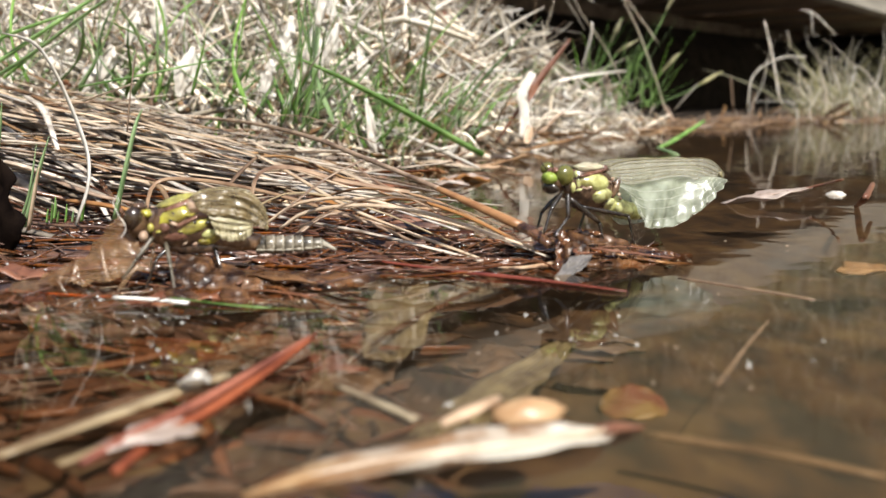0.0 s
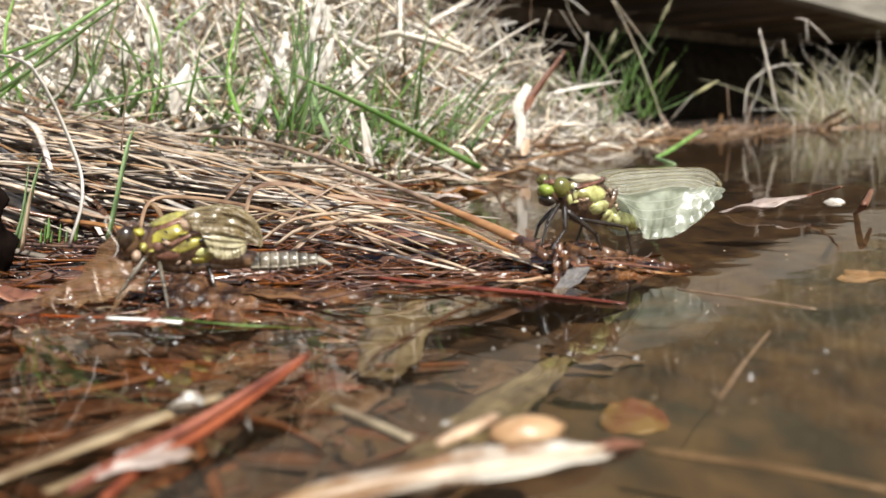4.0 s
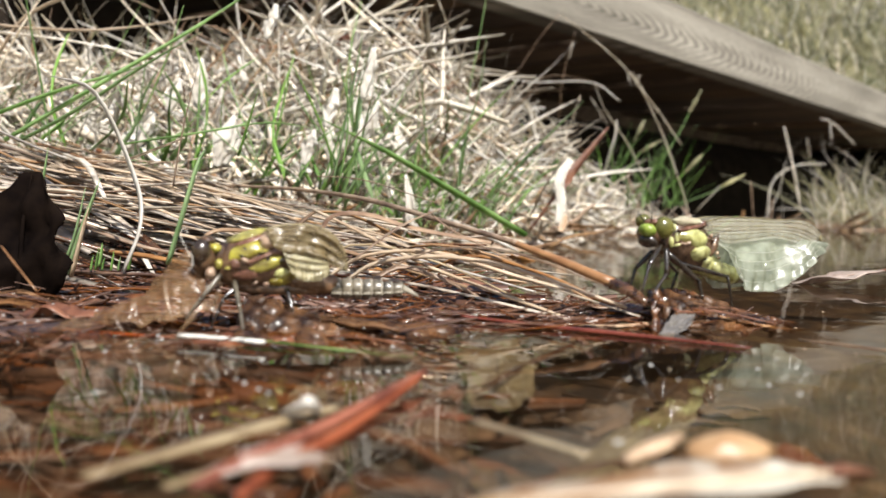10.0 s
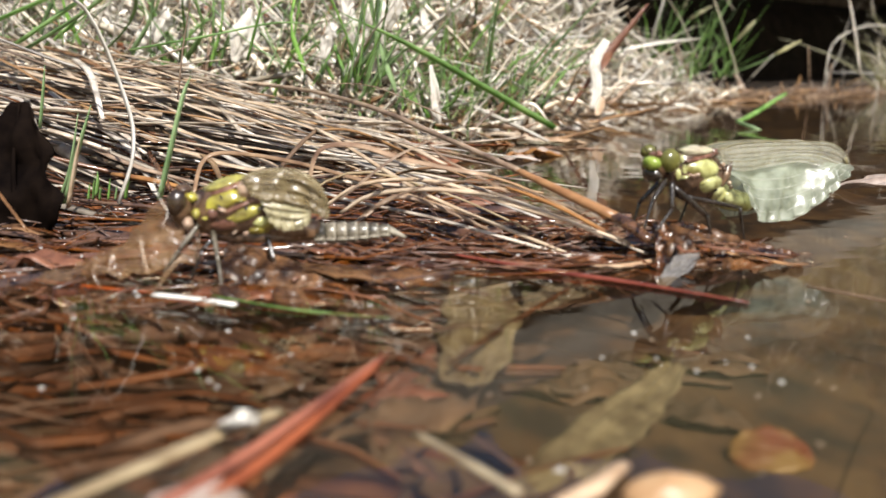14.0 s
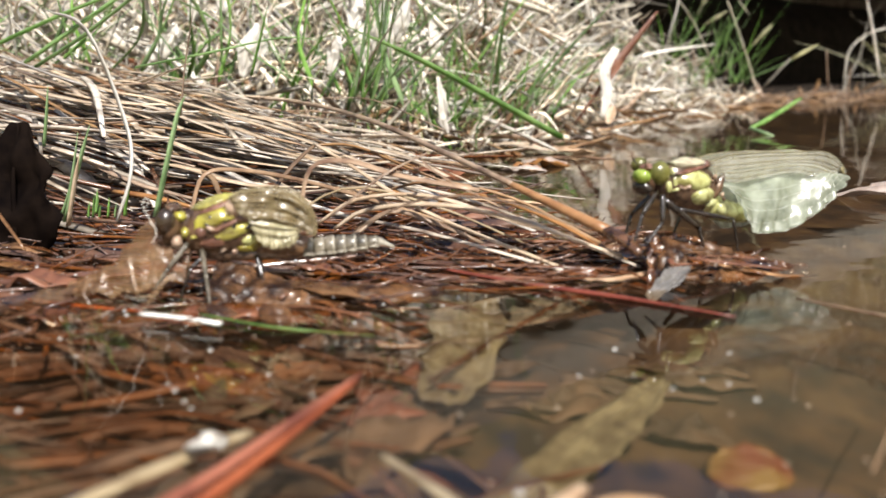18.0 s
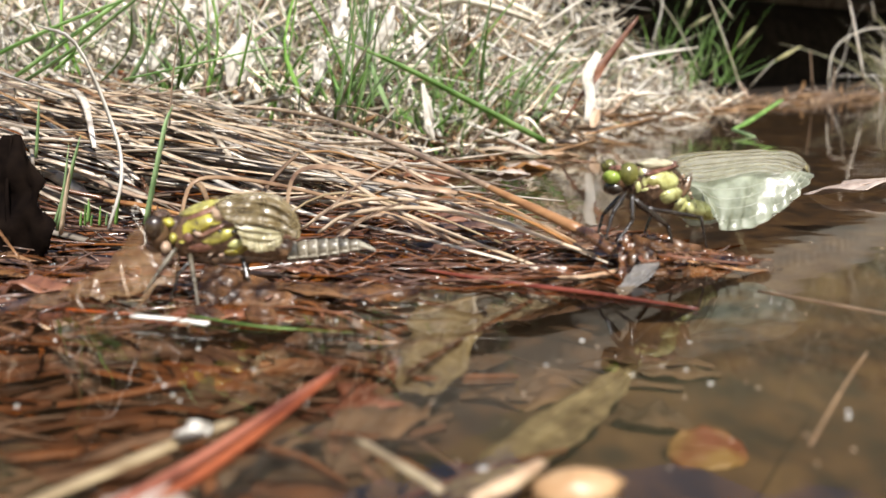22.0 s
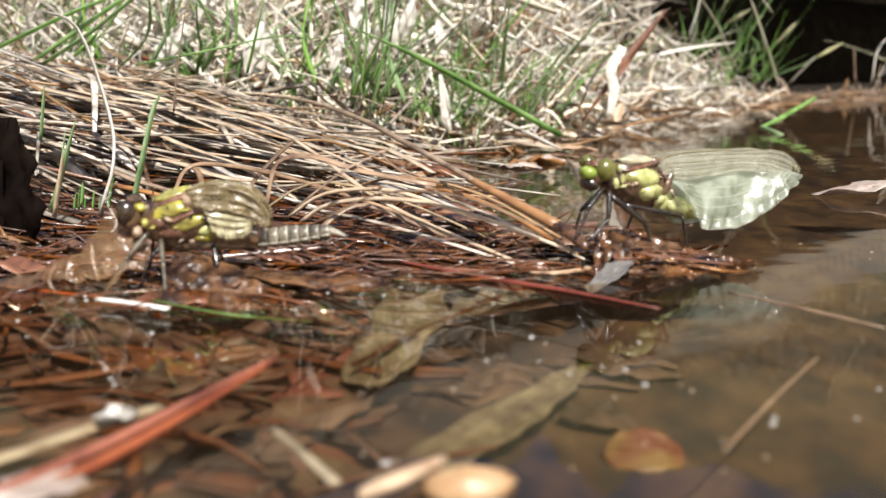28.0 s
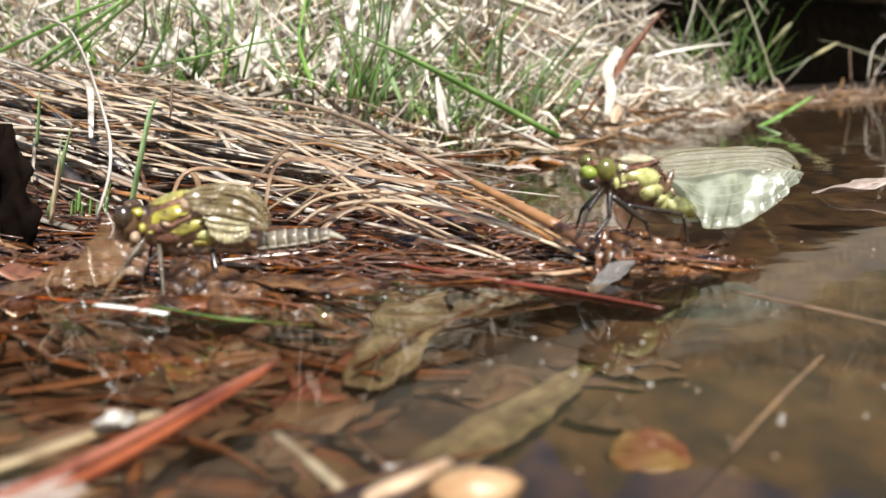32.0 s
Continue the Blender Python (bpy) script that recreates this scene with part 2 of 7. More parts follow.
def surface(name, dark, light, grain=0.3, rough=0.5, bump=0.3, vary=0.35, through_light=0.0, gloss=0.5, stretch=(1, 1, 1), mottle=3.0, clear=0.0,
            coat=0.0, third=None, pick=(0.35, 0.65)):
    """A two-scale mottled surface: grain in centimetres; vary shifts the tone from piece to piece; through_light lets light pass; clear makes it see-through."""
    m, nd, ln = nodes_of(name)
    bsdf, out = nd["Principled BSDF"], nd["Material Output"]
    co = nd.new("ShaderNodeTexCoord")
    mp = nd.new("ShaderNodeMapping")
    mp.inputs["Scale"].default_value = [100 / grain * s for s in stretch]
    ln.new(co.outputs["Object"], mp.inputs[0])
    fine = nd.new("ShaderNodeTexNoise")
    fine.inputs["Scale"].default_value = 1.0
    fine.inputs["Detail"].default_value = 5.0
    ln.new(mp.outputs[0], fine.inputs["Vector"])
    wide = nd.new("ShaderNodeTexNoise")
    wide.inputs["Scale"].default_value = 1.0 / mottle
    wide.inputs["Detail"].default_value = 3.0
    ln.new(mp.outputs[0], wide.inputs["Vector"])
    both = nd.new("ShaderNodeMath")
    both.operation = "MULTIPLY_ADD"
    both.inputs[1].default_value = 0.5
    ln.new(fine.outputs[0], both.inputs[0])
    half = nd.new("ShaderNodeMath")
    half.operation = "MULTIPLY"
    half.inputs[1].default_value = 0.5
    ln.new(wide.outputs[0], half.inputs[0])
    ln.new(half.outputs[0], both.inputs[2])
    ramp = nd.new("ShaderNodeValToRGB")
    ramp.color_ramp.elements[0].position, ramp.color_ramp.elements[1].position = pick
    ramp.color_ramp.elements[0].color = (*dark, 1)
    ramp.color_ramp.elements[1].color = (*light, 1)
    if third:
        e = ramp.color_ramp.elements.new(min(0.99, pick[1] + 0.1))
        e.color = (*third, 1)
    ln.new(both.outputs[0], ramp.inputs[0])
    tint = nd.new("ShaderNodeHueSaturation")
    isl, obi = nd.new("ShaderNodeNewGeometry"), nd.new("ShaderNodeObjectInfo")
    add = nd.new("ShaderNodeMath")
    ln.new(isl.outputs["Random Per Island"], add.inputs[0])
    ln.new(obi.outputs["Random"], add.inputs[1])
    fr = nd.new("ShaderNodeMath")
    fr.operation = "FRACT"
    ln.new(add.outputs[0], fr.inputs[0])
    val = nd.new("ShaderNodeMapRange")
    val.inputs["To Min"].default_value, val.inputs["To Max"].default_value = 1 - vary, 1 + vary
    ln.new(fr.outputs[0], val.inputs["Value"])
    ln.new(val.outputs[0], tint.inputs["Value"])
    sat = nd.new("ShaderNodeMath")
    sat.operation = "MULTIPLY_ADD"
    sat.inputs[1].default_value, sat.inputs[2].default_value = -7.31, 8.0
    ln.new(fr.outputs[0], sat.inputs[0])
    sfr = nd.new("ShaderNodeMath")
    sfr.operation = "FRACT"
    ln.new(sat.outputs[0], sfr.inputs[0])
    sval = nd.new("ShaderNodeMapRange")
    sval.inputs["To Min"].default_value, sval.inputs["To Max"].default_value = 1 - vary * 0.8, 1 + vary * 0.6
    ln.new(sfr.outputs[0], sval.inputs["Value"])
    ln.new(sval.outputs[0], tint.inputs["Saturation"])
    ln.new(ramp.outputs[0], tint.inputs["Color"])
    ln.new(tint.outputs[0], bsdf.inputs["Base Color"])
    rv = nd.new("ShaderNodeMapRange")
    rv.inputs["To Min"].default_value, rv.inputs["To Max"].default_value = max(0.03, rough - 0.12), min(1, rough + 0.15)
    ln.new(fine.outputs[0], rv.inputs["Value"])
    ln.new(rv.outputs[0], bsdf.inputs["Roughness"])
    bsdf.inputs["Specular IOR Level"].default_value = gloss
    bsdf.inputs["Coat Weight"].default_value = coat
    bsdf.inputs["Coat Roughness"].default_value = 0.08
    if bump:
        bp = nd.new("ShaderNodeBump")
        bp.inputs["Strength"].default_value = bump
        bp.inputs["Distance"].default_value = grain * 0.002
        ln.new(both.outputs[0], bp.inputs["Height"])
        ln.new(bp.outputs[0], bsdf.inputs["Normal"])
    last = bsdf.outputs[0]
    if through_light:
        tr = nd.new("ShaderNodeBsdfTranslucent")
        ln.new(tint.outputs[0], tr.inputs[0])
        mix = nd.new("ShaderNodeMixShader")
        mix.inputs[0].default_value = through_light
        ln.new(last, mix.inputs[1])
        ln.new(tr.outputs[0], mix.inputs[2])
        last = mix.outputs[0]
    if clear:
        tp = nd.new("ShaderNodeBsdfTransparent")
        mix = nd.new("ShaderNodeMixShader")
        mix.inputs[0].default_value = clear
        ln.new(last, mix.inputs[1])
        ln.new(tp.outputs[0], mix.inputs[2])
        last = mix.outputs[0]
    ln.new(last, out.inputs["Surface"])
    return m


def water_surface():
    """Brown water with a little silt: it mirrors by its angle and lets most of the other light through."""
    m, nd, ln = nodes_of("water")
    nd.remove(nd["Principled BSDF"])
    co = nd.new("ShaderNodeTexCoord")
    a, b = nd.new("ShaderNodeTexNoise"), nd.new("ShaderNodeTexNoise")
    a.inputs["Scale"].default_value, a.inputs["Detail"].default_value = 55.0, 2.0
    b.inputs["Scale"].default_value, b.inputs["Detail"].default_value = 14.0, 1.0
    ln.new(co.outputs["Object"], a.inputs["Vector"])
    ln.new(co.outputs["Object"], b.inputs["Vector"])
    n1, n2 = nd.new("ShaderNodeBump"), nd.new("ShaderNodeBump")
    n1.inputs["Strength"].default_value, n1.inputs["Distance"].default_value = 0.5, 0.00022
    n2.inputs["Strength"].default_value, n2.inputs["Distance"].default_value = 0.5, 0.0005
    ln.new(a.outputs[0], n1.inputs["Height"])
    ln.new(b.outputs[0], n2.inputs["Height"])
    ln.new(n1.outputs[0], n2.inputs["Normal"])
    fr = nd.new("ShaderNodeFresnel")
    fr.inputs["IOR"].default_value = 1.33
    ln.new(n2.outputs[0], fr.inputs["Normal"])
    tp, gl = nd.new("ShaderNodeBsdfTransparent"), nd.new("ShaderNodeBsdfGlossy")
    tp.inputs[0].default_value = (0.90, 0.81, 0.68, 1)
    gl.inputs["Roughness"].default_value = 0.03
    ln.new(n2.outputs[0], gl.inputs["Normal"])
    silt, cloudy = nd.new("ShaderNodeBsdfDiffuse"), nd.new("ShaderNodeMixShader")
    silt.inputs[0].default_value = (0.17, 0.105, 0.055, 1)
    cloudy.inputs[0].default_value = 0.035
    ln.new(tp.outputs[0], cloudy.inputs[1])
    ln.new(silt.outputs[0], cloudy.inputs[2])
    mix = nd.new("ShaderNodeMixShader")
    ln.new(fr.outputs[0], mix.inputs[0])
    ln.new(cloudy.outputs[0], mix.inputs[1])
    ln.new(gl.outputs[0], mix.inputs[2])
    ln.new(mix.outputs[0], nd["Material Output"].inputs["Surface"])
    return m


WATER = water_surface()
BED = surface("pond_mud", (0.012, 0.007, 0.005), (0.058, 0.032, 0.015), grain=0.6, rough=0.8, bump=0.8, vary=0.0, mottle=2.6, stretch=(1, 0.6, 1), third=(0.10, 0.066, 0.030), pick=(0.42, 0.53))
# near-black colour that stands in for the shade under the boardwalk
SHADE_BLACK = surface("shade_black", (0.008, 0.006, 0.005), (0.03, 0.022, 0.016), grain=1.0, rough=0.95, bump=0.9, vary=0.0, gloss=0.1)
WET_STRAW = surface("wet_straw", (0.055, 0.021, 0.012), (0.205, 0.086, 0.039), grain=0.25, rough=0.22, bump=0.6, vary=0.42, gloss=0.7, coat=0.35, through_light=0.12)
DRY_STRAW = surface("dry_straw", (0.16, 0.11, 0.08), (0.80, 0.70, 0.58), grain=0.4, rough=0.3, bump=0.4, vary=0.45, gloss=0.8, through_light=0.2)
BROWN_STRAW = surface("brown_straw", (0.13, 0.07, 0.04), (0.42, 0.28, 0.17), grain=0.4, rough=0.35, bump=0.4, vary=0.4, gloss=0.5, through_light=0.15)
BLEACHED = surface("bleached_grass", (0.52, 0.43, 0.31), (0.93, 0.87, 0.77), grain=0.6, rough=0.45, bump=0.3, vary=0.5, through_light=0.22)
GREEN = surface("green_blade", (0.11, 0.235, 0.05), (0.37, 0.55, 0.20), grain=0.5, rough=0.4, bump=0.3, vary=0.35, through_light=0.45)
MEADOW = surface("meadow_grass", (0.07, 0.085, 0.03), (0.42, 0.38, 0.25), grain=4.0, rough=0.7, bump=0.2, vary=0.4, through_light=0.2)
# soil colour kept extra dark to deepen the shade between the stems
SOIL = surface("bank_litter", (0.025, 0.017, 0.011), (0.13, 0.09, 0.055), grain=0.5, rough=0.85, bump=0.9, vary=0.0, mottle=5)
RED_NEEDLE = surface("red_needle", (0.12, 0.024, 0.010), (0.32, 0.078, 0.026), grain=0.3, rough=0.6, bump=0.6, vary=0.2, gloss=0.2, through_light=0.1)
SHEATH = surface("orange_sheath", (0.20, 0.08, 0.025), (0.40, 0.20, 0.07), grain=0.25, rough=0.35, bump=0.4, vary=0.1, stretch=(0.4, 1, 1))
# deck wood with the shade of the underside put into its brown
SHADED_DECK = surface("shaded_deck_wood", (0.09, 0.063, 0.045), (0.24, 0.165, 0.11), grain=1.2, rough=0.9, bump=0.6, vary=0.3, stretch=(1, 0.1, 1), gloss=0.2)
WET_PALE = surface("wet_pale_straw", (0.17, 0.11, 0.055), (0.44, 0.34, 0.20), grain=0.3, rough=0.35, bump=0.4, vary=0.15, through_light=0.1, stretch=(0.4, 1, 1))
PALE_STRAW = surface("pale_straw", (0.38, 0.26, 0.165), (0.68, 0.55, 0.41), grain=0.25, rough=0.4, bump=0.4, vary=0.15, through_light=0.15)


def timber_surface():
    """Grey weathered softwood: long wavering growth lines with raised late wood."""
    m = surface("weathered_timber", (0.19, 0.17, 0.14), (0.41, 0.375, 0.315), grain=1.2, rough=0.8, bump=0.5, vary=0.05, stretch=(0.06, 1, 1), mottle=3, gloss=0.2)
    nd, ln = m.node_tree.nodes, m.node_tree.links
    co, mp, wv = nd.new("ShaderNodeTexCoord"), nd.new("ShaderNodeMapping"), nd.new("ShaderNodeTexWave")
    mp.inputs["Scale"].default_value = (0.9, 0.0, 10)
    mp.inputs["Location"].default_value = (0.14, 0.0, -2.35)
    ln.new(co.outputs["Object"], mp.inputs[0])
    wv.wave_type, wv.rings_direction = "RINGS", "Y"
    wv.inputs["Scale"].default_value, wv.inputs["Distortion"].default_value = 13.0, 7.0
    wv.inputs["Detail"].default_value, wv.inputs["Detail Scale"].default_value = 2.0, 0.5
    ln.new(mp.outputs[0], wv.inputs["Vector"])
    tone, mul = nd.new("ShaderNodeMapRange"), nd.new("ShaderNodeMix")
    tone.inputs["To Min"].default_value, tone.inputs["To Max"].default_value = 0.55, 1.15
    ln.new(wv.outputs["Fac"], tone.inputs["Value"])
    mul.data_type, mul.blend_type = "RGBA", "MULTIPLY"
    mul.inputs["Factor"].default_value = 1.0
    bsdf = nd["Principled BSDF"]
    ln.new(bsdf.inputs["Base Color"].links[0].from_socket, mul.inputs["A"])
    ln.new(tone.outputs[0], mul.inputs["B"])
    ln.new(mul.outputs["Result"], bsdf.inputs["Base Color"])
    return m


TIMBER = timber_surface()
YELLOW = surface("yellow_green_cuticle", (0.19, 0.165, 0.05), (0.45, 0.455, 0.19), grain=0.14, rough=0.25, bump=0.6, vary=0.1, gloss=0.7, mottle=2, pick=(0.32, 0.56), coat=0.4)
OLIVE_CUTICLE = surface("olive_yellow_cuticle", (0.10, 0.07, 0.015), (0.47, 0.43, 0.07), grain=0.2, rough=0.2, bump=0.9, vary=0.1, gloss=0.8, mottle=2, coat=0.5)
CRIMSON = surface("crimson_straw", (0.09, 0.018, 0.012), (0.20, 0.048, 0.028), grain=0.2, rough=0.3, bump=0.3, vary=0.1)
CREAM_CUTICLE = surface("cream_cuticle", (0.30, 0.24, 0.17), (0.52, 0.50, 0.32), grain=0.12, rough=0.3, bump=0.4, vary=0.05, gloss=0.6)
BROWN_CUTICLE = surface("brown_cuticle", (0.022, 0.012, 0.008), (0.17, 0.095, 0.05), grain=0.12, rough=0.22, bump=0.9, vary=0.1, gloss=0.7)
PINK_CUTICLE = surface("pinkish_cuticle", (0.28, 0.17, 0.12), (0.55, 0.42, 0.30), grain=0.12, rough=0.3, bump=0.3, vary=0.1)
GREY_CUTICLE = surface("grey_cuticle", (0.032, 0.027, 0.018), (0.18, 0.152, 0.11), grain=0.09, rough=0.28, bump=0.4, vary=0.1, gloss=0.7)
LEG = surface("leg_cuticle", (0.008, 0.006, 0.005), (0.035, 0.025, 0.018), grain=0.1, rough=0.22, bump=0.1, vary=0.1, gloss=0.8)
EYE = surface("olive_eye", (0.07, 0.07, 0.012), (0.14, 0.13, 0.03), grain=0.08, rough=0.22, bump=0.05, vary=0.05, gloss=0.7)
FACE = surface("green_face", (0.08, 0.13, 0.015), (0.27, 0.34, 0.06), grain=0.1, rough=0.25, bump=0.1, vary=0.05, gloss=0.6)
MEMBRANE = surface("hindwing_membrane", (0.34, 0.37, 0.27), (0.76, 0.80, 0.66), grain=0.22, rough=0.28, bump=0.7, vary=0.03, gloss=1.0, through_light=0.58, clear=0.42, coat=0.7)
CLEAR_MEMBRANE = surface("forewing_membrane", (0.46, 0.44, 0.33), (0.68, 0.66, 0.56), grain=0.3, rough=0.2, bump=0.7, vary=0.03, gloss=1.0, through_light=0.35, clear=0.62, coat=0.8)
PAD = surface("wing_pad_membrane", (0.10, 0.062, 0.024), (0.37, 0.285, 0.14), grain=0.14, rough=0.3, bump=0.8, vary=0.05, gloss=0.9, through_light=0.4, clear=0.38, coat=0.6)
VEIN = surface("wing_vein", (0.12, 0.10, 0.05), (0.25, 0.21, 0.11), grain=0.1, rough=0.4, bump=0.1, vary=0.1)
SKIN = surface("shed_skin", (0.16, 0.07, 0.026), (0.54, 0.35, 0.19), grain=0.2, rough=0.25, bump=0.8, vary=0.1, gloss=1.0, through_light=0.4, clear=0.72, coat=0.9, pick=(0.38, 0.62))
AMBER = surface("amber_husk", (0.030, 0.012, 0.006), (0.28, 0.125, 0.042), grain=0.22, rough=0.4, bump=0.7, vary=0.1, gloss=0.5, through_light=0.25, clear=0.35, coat=0.35, pick=(0.42, 0.62))
WET_LEAF = surface("wet_leaf_skin", (0.035, 0.014, 0.007), (0.24, 0.105, 0.045), grain=0.18, rough=0.25, bump=0.9, vary=0.15, gloss=0.8, through_light=0.2, clear=0.2, coat=0.8, stretch=(0.35, 1, 1), pick=(0.4, 0.62))
THREAD = surface("white_thread", (0.6, 0.56, 0.5), (0.8, 0.77, 0.7), grain=0.1, rough=0.4, bump=0.1, vary=0.1)
DARK_LEAF = surface("dark_rotten_leaf", (0.003, 0.002, 0.002), (0.011, 0.007, 0.005), grain=0.3, rough=0.9, bump=0.7, vary=0.0, gloss=0.02)
BROWN_LEAF = surface("brown_leaf", (0.065, 0.03, 0.015), (0.27, 0.14, 0.065), grain=0.22, rough=0.28, bump=0.6, vary=0.2, through_light=0.15, gloss=0.6)
TAN_LEAF = surface("tan_leaf", (0.36, 0.20, 0.10), (0.66, 0.46, 0.28), grain=0.4, rough=0.4, bump=0.5, vary=0.15, through_light=0.15)
BLEACHED_LEAF = surface("bleached_leaf", (0.26, 0.14, 0.065), (0.62, 0.56, 0.46), grain=0.4, rough=0.35, bump=0.4, vary=0.05, through_light=0.15, pick=(0.42, 0.56))
GREY_LEAF = surface("grey_leaf", (0.06, 0.055, 0.05), (0.22, 0.20, 0.185), grain=0.3, rough=0.25, bump=0.5, vary=0.1, gloss=0.7)
DROWNED_LEAF = surface("drowned_leaf", (0.06, 0.042, 0.024), (0.20, 0.178, 0.112), grain=0.25, rough=0.6, bump=0.8, vary=0.1, mottle=3, pick=(0.40, 0.60))
DROWNED_RED = surface("drowned_red_leaf", (0.07, 0.022, 0.014), (0.17, 0.058, 0.036), grain=0.35, rough=0.6, bump=0.6, vary=0.1)
ORANGE_LEAF = surface("orange_leaf", (0.13, 0.032, 0.012), (0.19, 0.12, 0.034), pick=(0.42, 0.60), mottle=1.5, grain=0.5, rough=0.5, bump=0.4, vary=0.05)
RUST_LEAF = surface("rust_leaf", (0.11, 0.042, 0.026), (0.28, 0.12, 0.065), grain=0.4, rough=0.4, bump=0.5, vary=0.1, through_light=0.15)
WHITE_PETAL = surface("white_dry_leaf", (0.70, 0.64, 0.55), (0.90, 0.87, 0.82), grain=0.6, rough=0.4, bump=0.3, vary=0.08, through_light=0.3)
SOFT_BROWN = surface("soft_brown_leaf", (0.035, 0.02, 0.011), (0.10, 0.058, 0.03), grain=0.5, rough=0.7, bump=0.5, vary=0.3)
BUBBLE_LEAF = surface("glassy_leaf_skin", (0.20, 0.18, 0.14), (0.42, 0.40, 0.34), grain=0.25, rough=0.3, bump=0.6, vary=0.1, clear=0.55, through_light=0.2)
SOFT_TAN = surface("soft_tan_leaf", (0.12, 0.065, 0.034), (0.30, 0.19, 0.11), grain=0.5, rough=0.6, bump=0.4, vary=0.2)
MURK_LEAF = surface("murky_leaf", (0.035, 0.02, 0.011), (0.12, 0.072, 0.042), grain=0.4, rough=0.7, bump=0.6, vary=0.2)
SCRAP = surface("silvery_scrap", (0.24, 0.17, 0.13), (0.52, 0.42, 0.36), grain=0.3, rough=0.3, bump=0.5, vary=0.05, gloss=0.7)
DARK_EYE = surface("dark_eye", (0.016, 0.009, 0.006), (0.05, 0.03, 0.015), grain=0.08, rough=0.2, bump=0.05, vary=0.05, gloss=0.8)
PALE_RING = surface("pale_ring", (0.17, 0.15, 0.11), (0.40, 0.36, 0.29), grain=0.1, rough=0.3, bump=0.2, vary=0.05)
BUBBLE = surface("bubble_skin", (0.8, 0.8, 0.78), (0.9, 0.9, 0.88), grain=0.3, rough=0.05, bump=0.0, vary=0.0, gloss=1.0, clear=0.6)

PALE_VEIN = surface("pale_wing_vein", (0.5, 0.5, 0.42), (0.7, 0.7, 0.62), grain=0.1, rough=0.3, bump=0.1, vary=0.05)
SUNKEN_STRAW = surface("sunken_straw", (0.05, 0.022, 0.014), (0.14, 0.068, 0.040), grain=0.3, rough=0.6, bump=0.4, vary=0.4, gloss=0.3)
RED_BROWN = surface("red_brown_cuticle", (0.07, 0.03, 0.02), (0.24, 0.12, 0.08), grain=0.12, rough=0.25, bump=0.5, vary=0.1, gloss=0.7)
OLIVE_STEM = surface("olive_stem", (0.17, 0.16, 0.07), (0.46, 0.42, 0.24), grain=0.5, rough=0.45, bump=0.3, vary=0.3, through_light=0.2)
# pale colour for the highlights along the pad wrinkles, drawn as vein lines
WRINKLE_LIGHT = surface("wrinkle_highlight", (0.20, 0.15, 0.075), (0.40, 0.34, 0.20), grain=0.1, rough=0.3, bump=0.1, vary=0.05)
LOWER_PAD = surface("lower_pad_membrane", (0.34, 0.30, 0.17), (0.64, 0.58, 0.38), grain=0.1, rough=0.22, bump=1.0, vary=0.05, gloss=0.9, through_light=0.3, clear=0.2, coat=0.6)

# ---- ground, water, boardwalk ----
LEVEL = 0.12  # the water's height
EDGE_X = [-60, -14, -9, -6, -2, 2, 4, 8, 14, 25, 50, 150, 400]
EDGE_Y = [15, 22, 31, 34.5, 39, 47, 52, 62, 78, 99, 113, 140, 170]
B0, BD, BN = np.array([19.6, 107.0]), np.array([0.633, 0.774]), np.array([-0.774, 0.633])


def edge_y(x):
    return np.interp(x, EDGE_X, EDGE_Y)


def wobble(x, y, s, seed):
    return np.array([noise.noise(V((a * s + seed, b * s, seed))) for a, b in zip(np.ravel(x), np.ravel(y))]).reshape(np.shape(x))


def ground_z(x, y):
    """The height of mud and bank, in centimetres over the water."""
    x, y = np.asarray(x, float), np.asarray(y, float)
    d = (y - edge_y(x)) * 0.8
    rise = np.interp(x, [-20, 4, 24, 40], [1.0, 0.85, 0.2, 0.12])
    bank = 8.0 * (1 - np.exp(-np.maximum(d, 0) / 26)) * rise
    bed = -0.35 - 0.5 * np.clip(-d / 22, 0, 1) * np.interp(x, [-9, -2, 4], [0.25, 0.6, 1.0])
    z = np.where(d > 0, bank - 0.35 * np.exp(-np.maximum(d, 0) / 1.5), bed)
    z = z + np.where(d > 0, 0.5, 0.16) * wobble(x, y, 0.23, 3.1) + 0.12 * wobble(x, y, 0.9, 8.2)
    r = np.hypot(x - 10, y - 50)
    hill = np.clip(r - 215, 0, 2600) * 0.46 * (1 + 0.25 * wobble(x, y, 0.006, 1.7))
    back = np.clip(-40 - y, 0, 60) * 0.12
    return z + hill + back


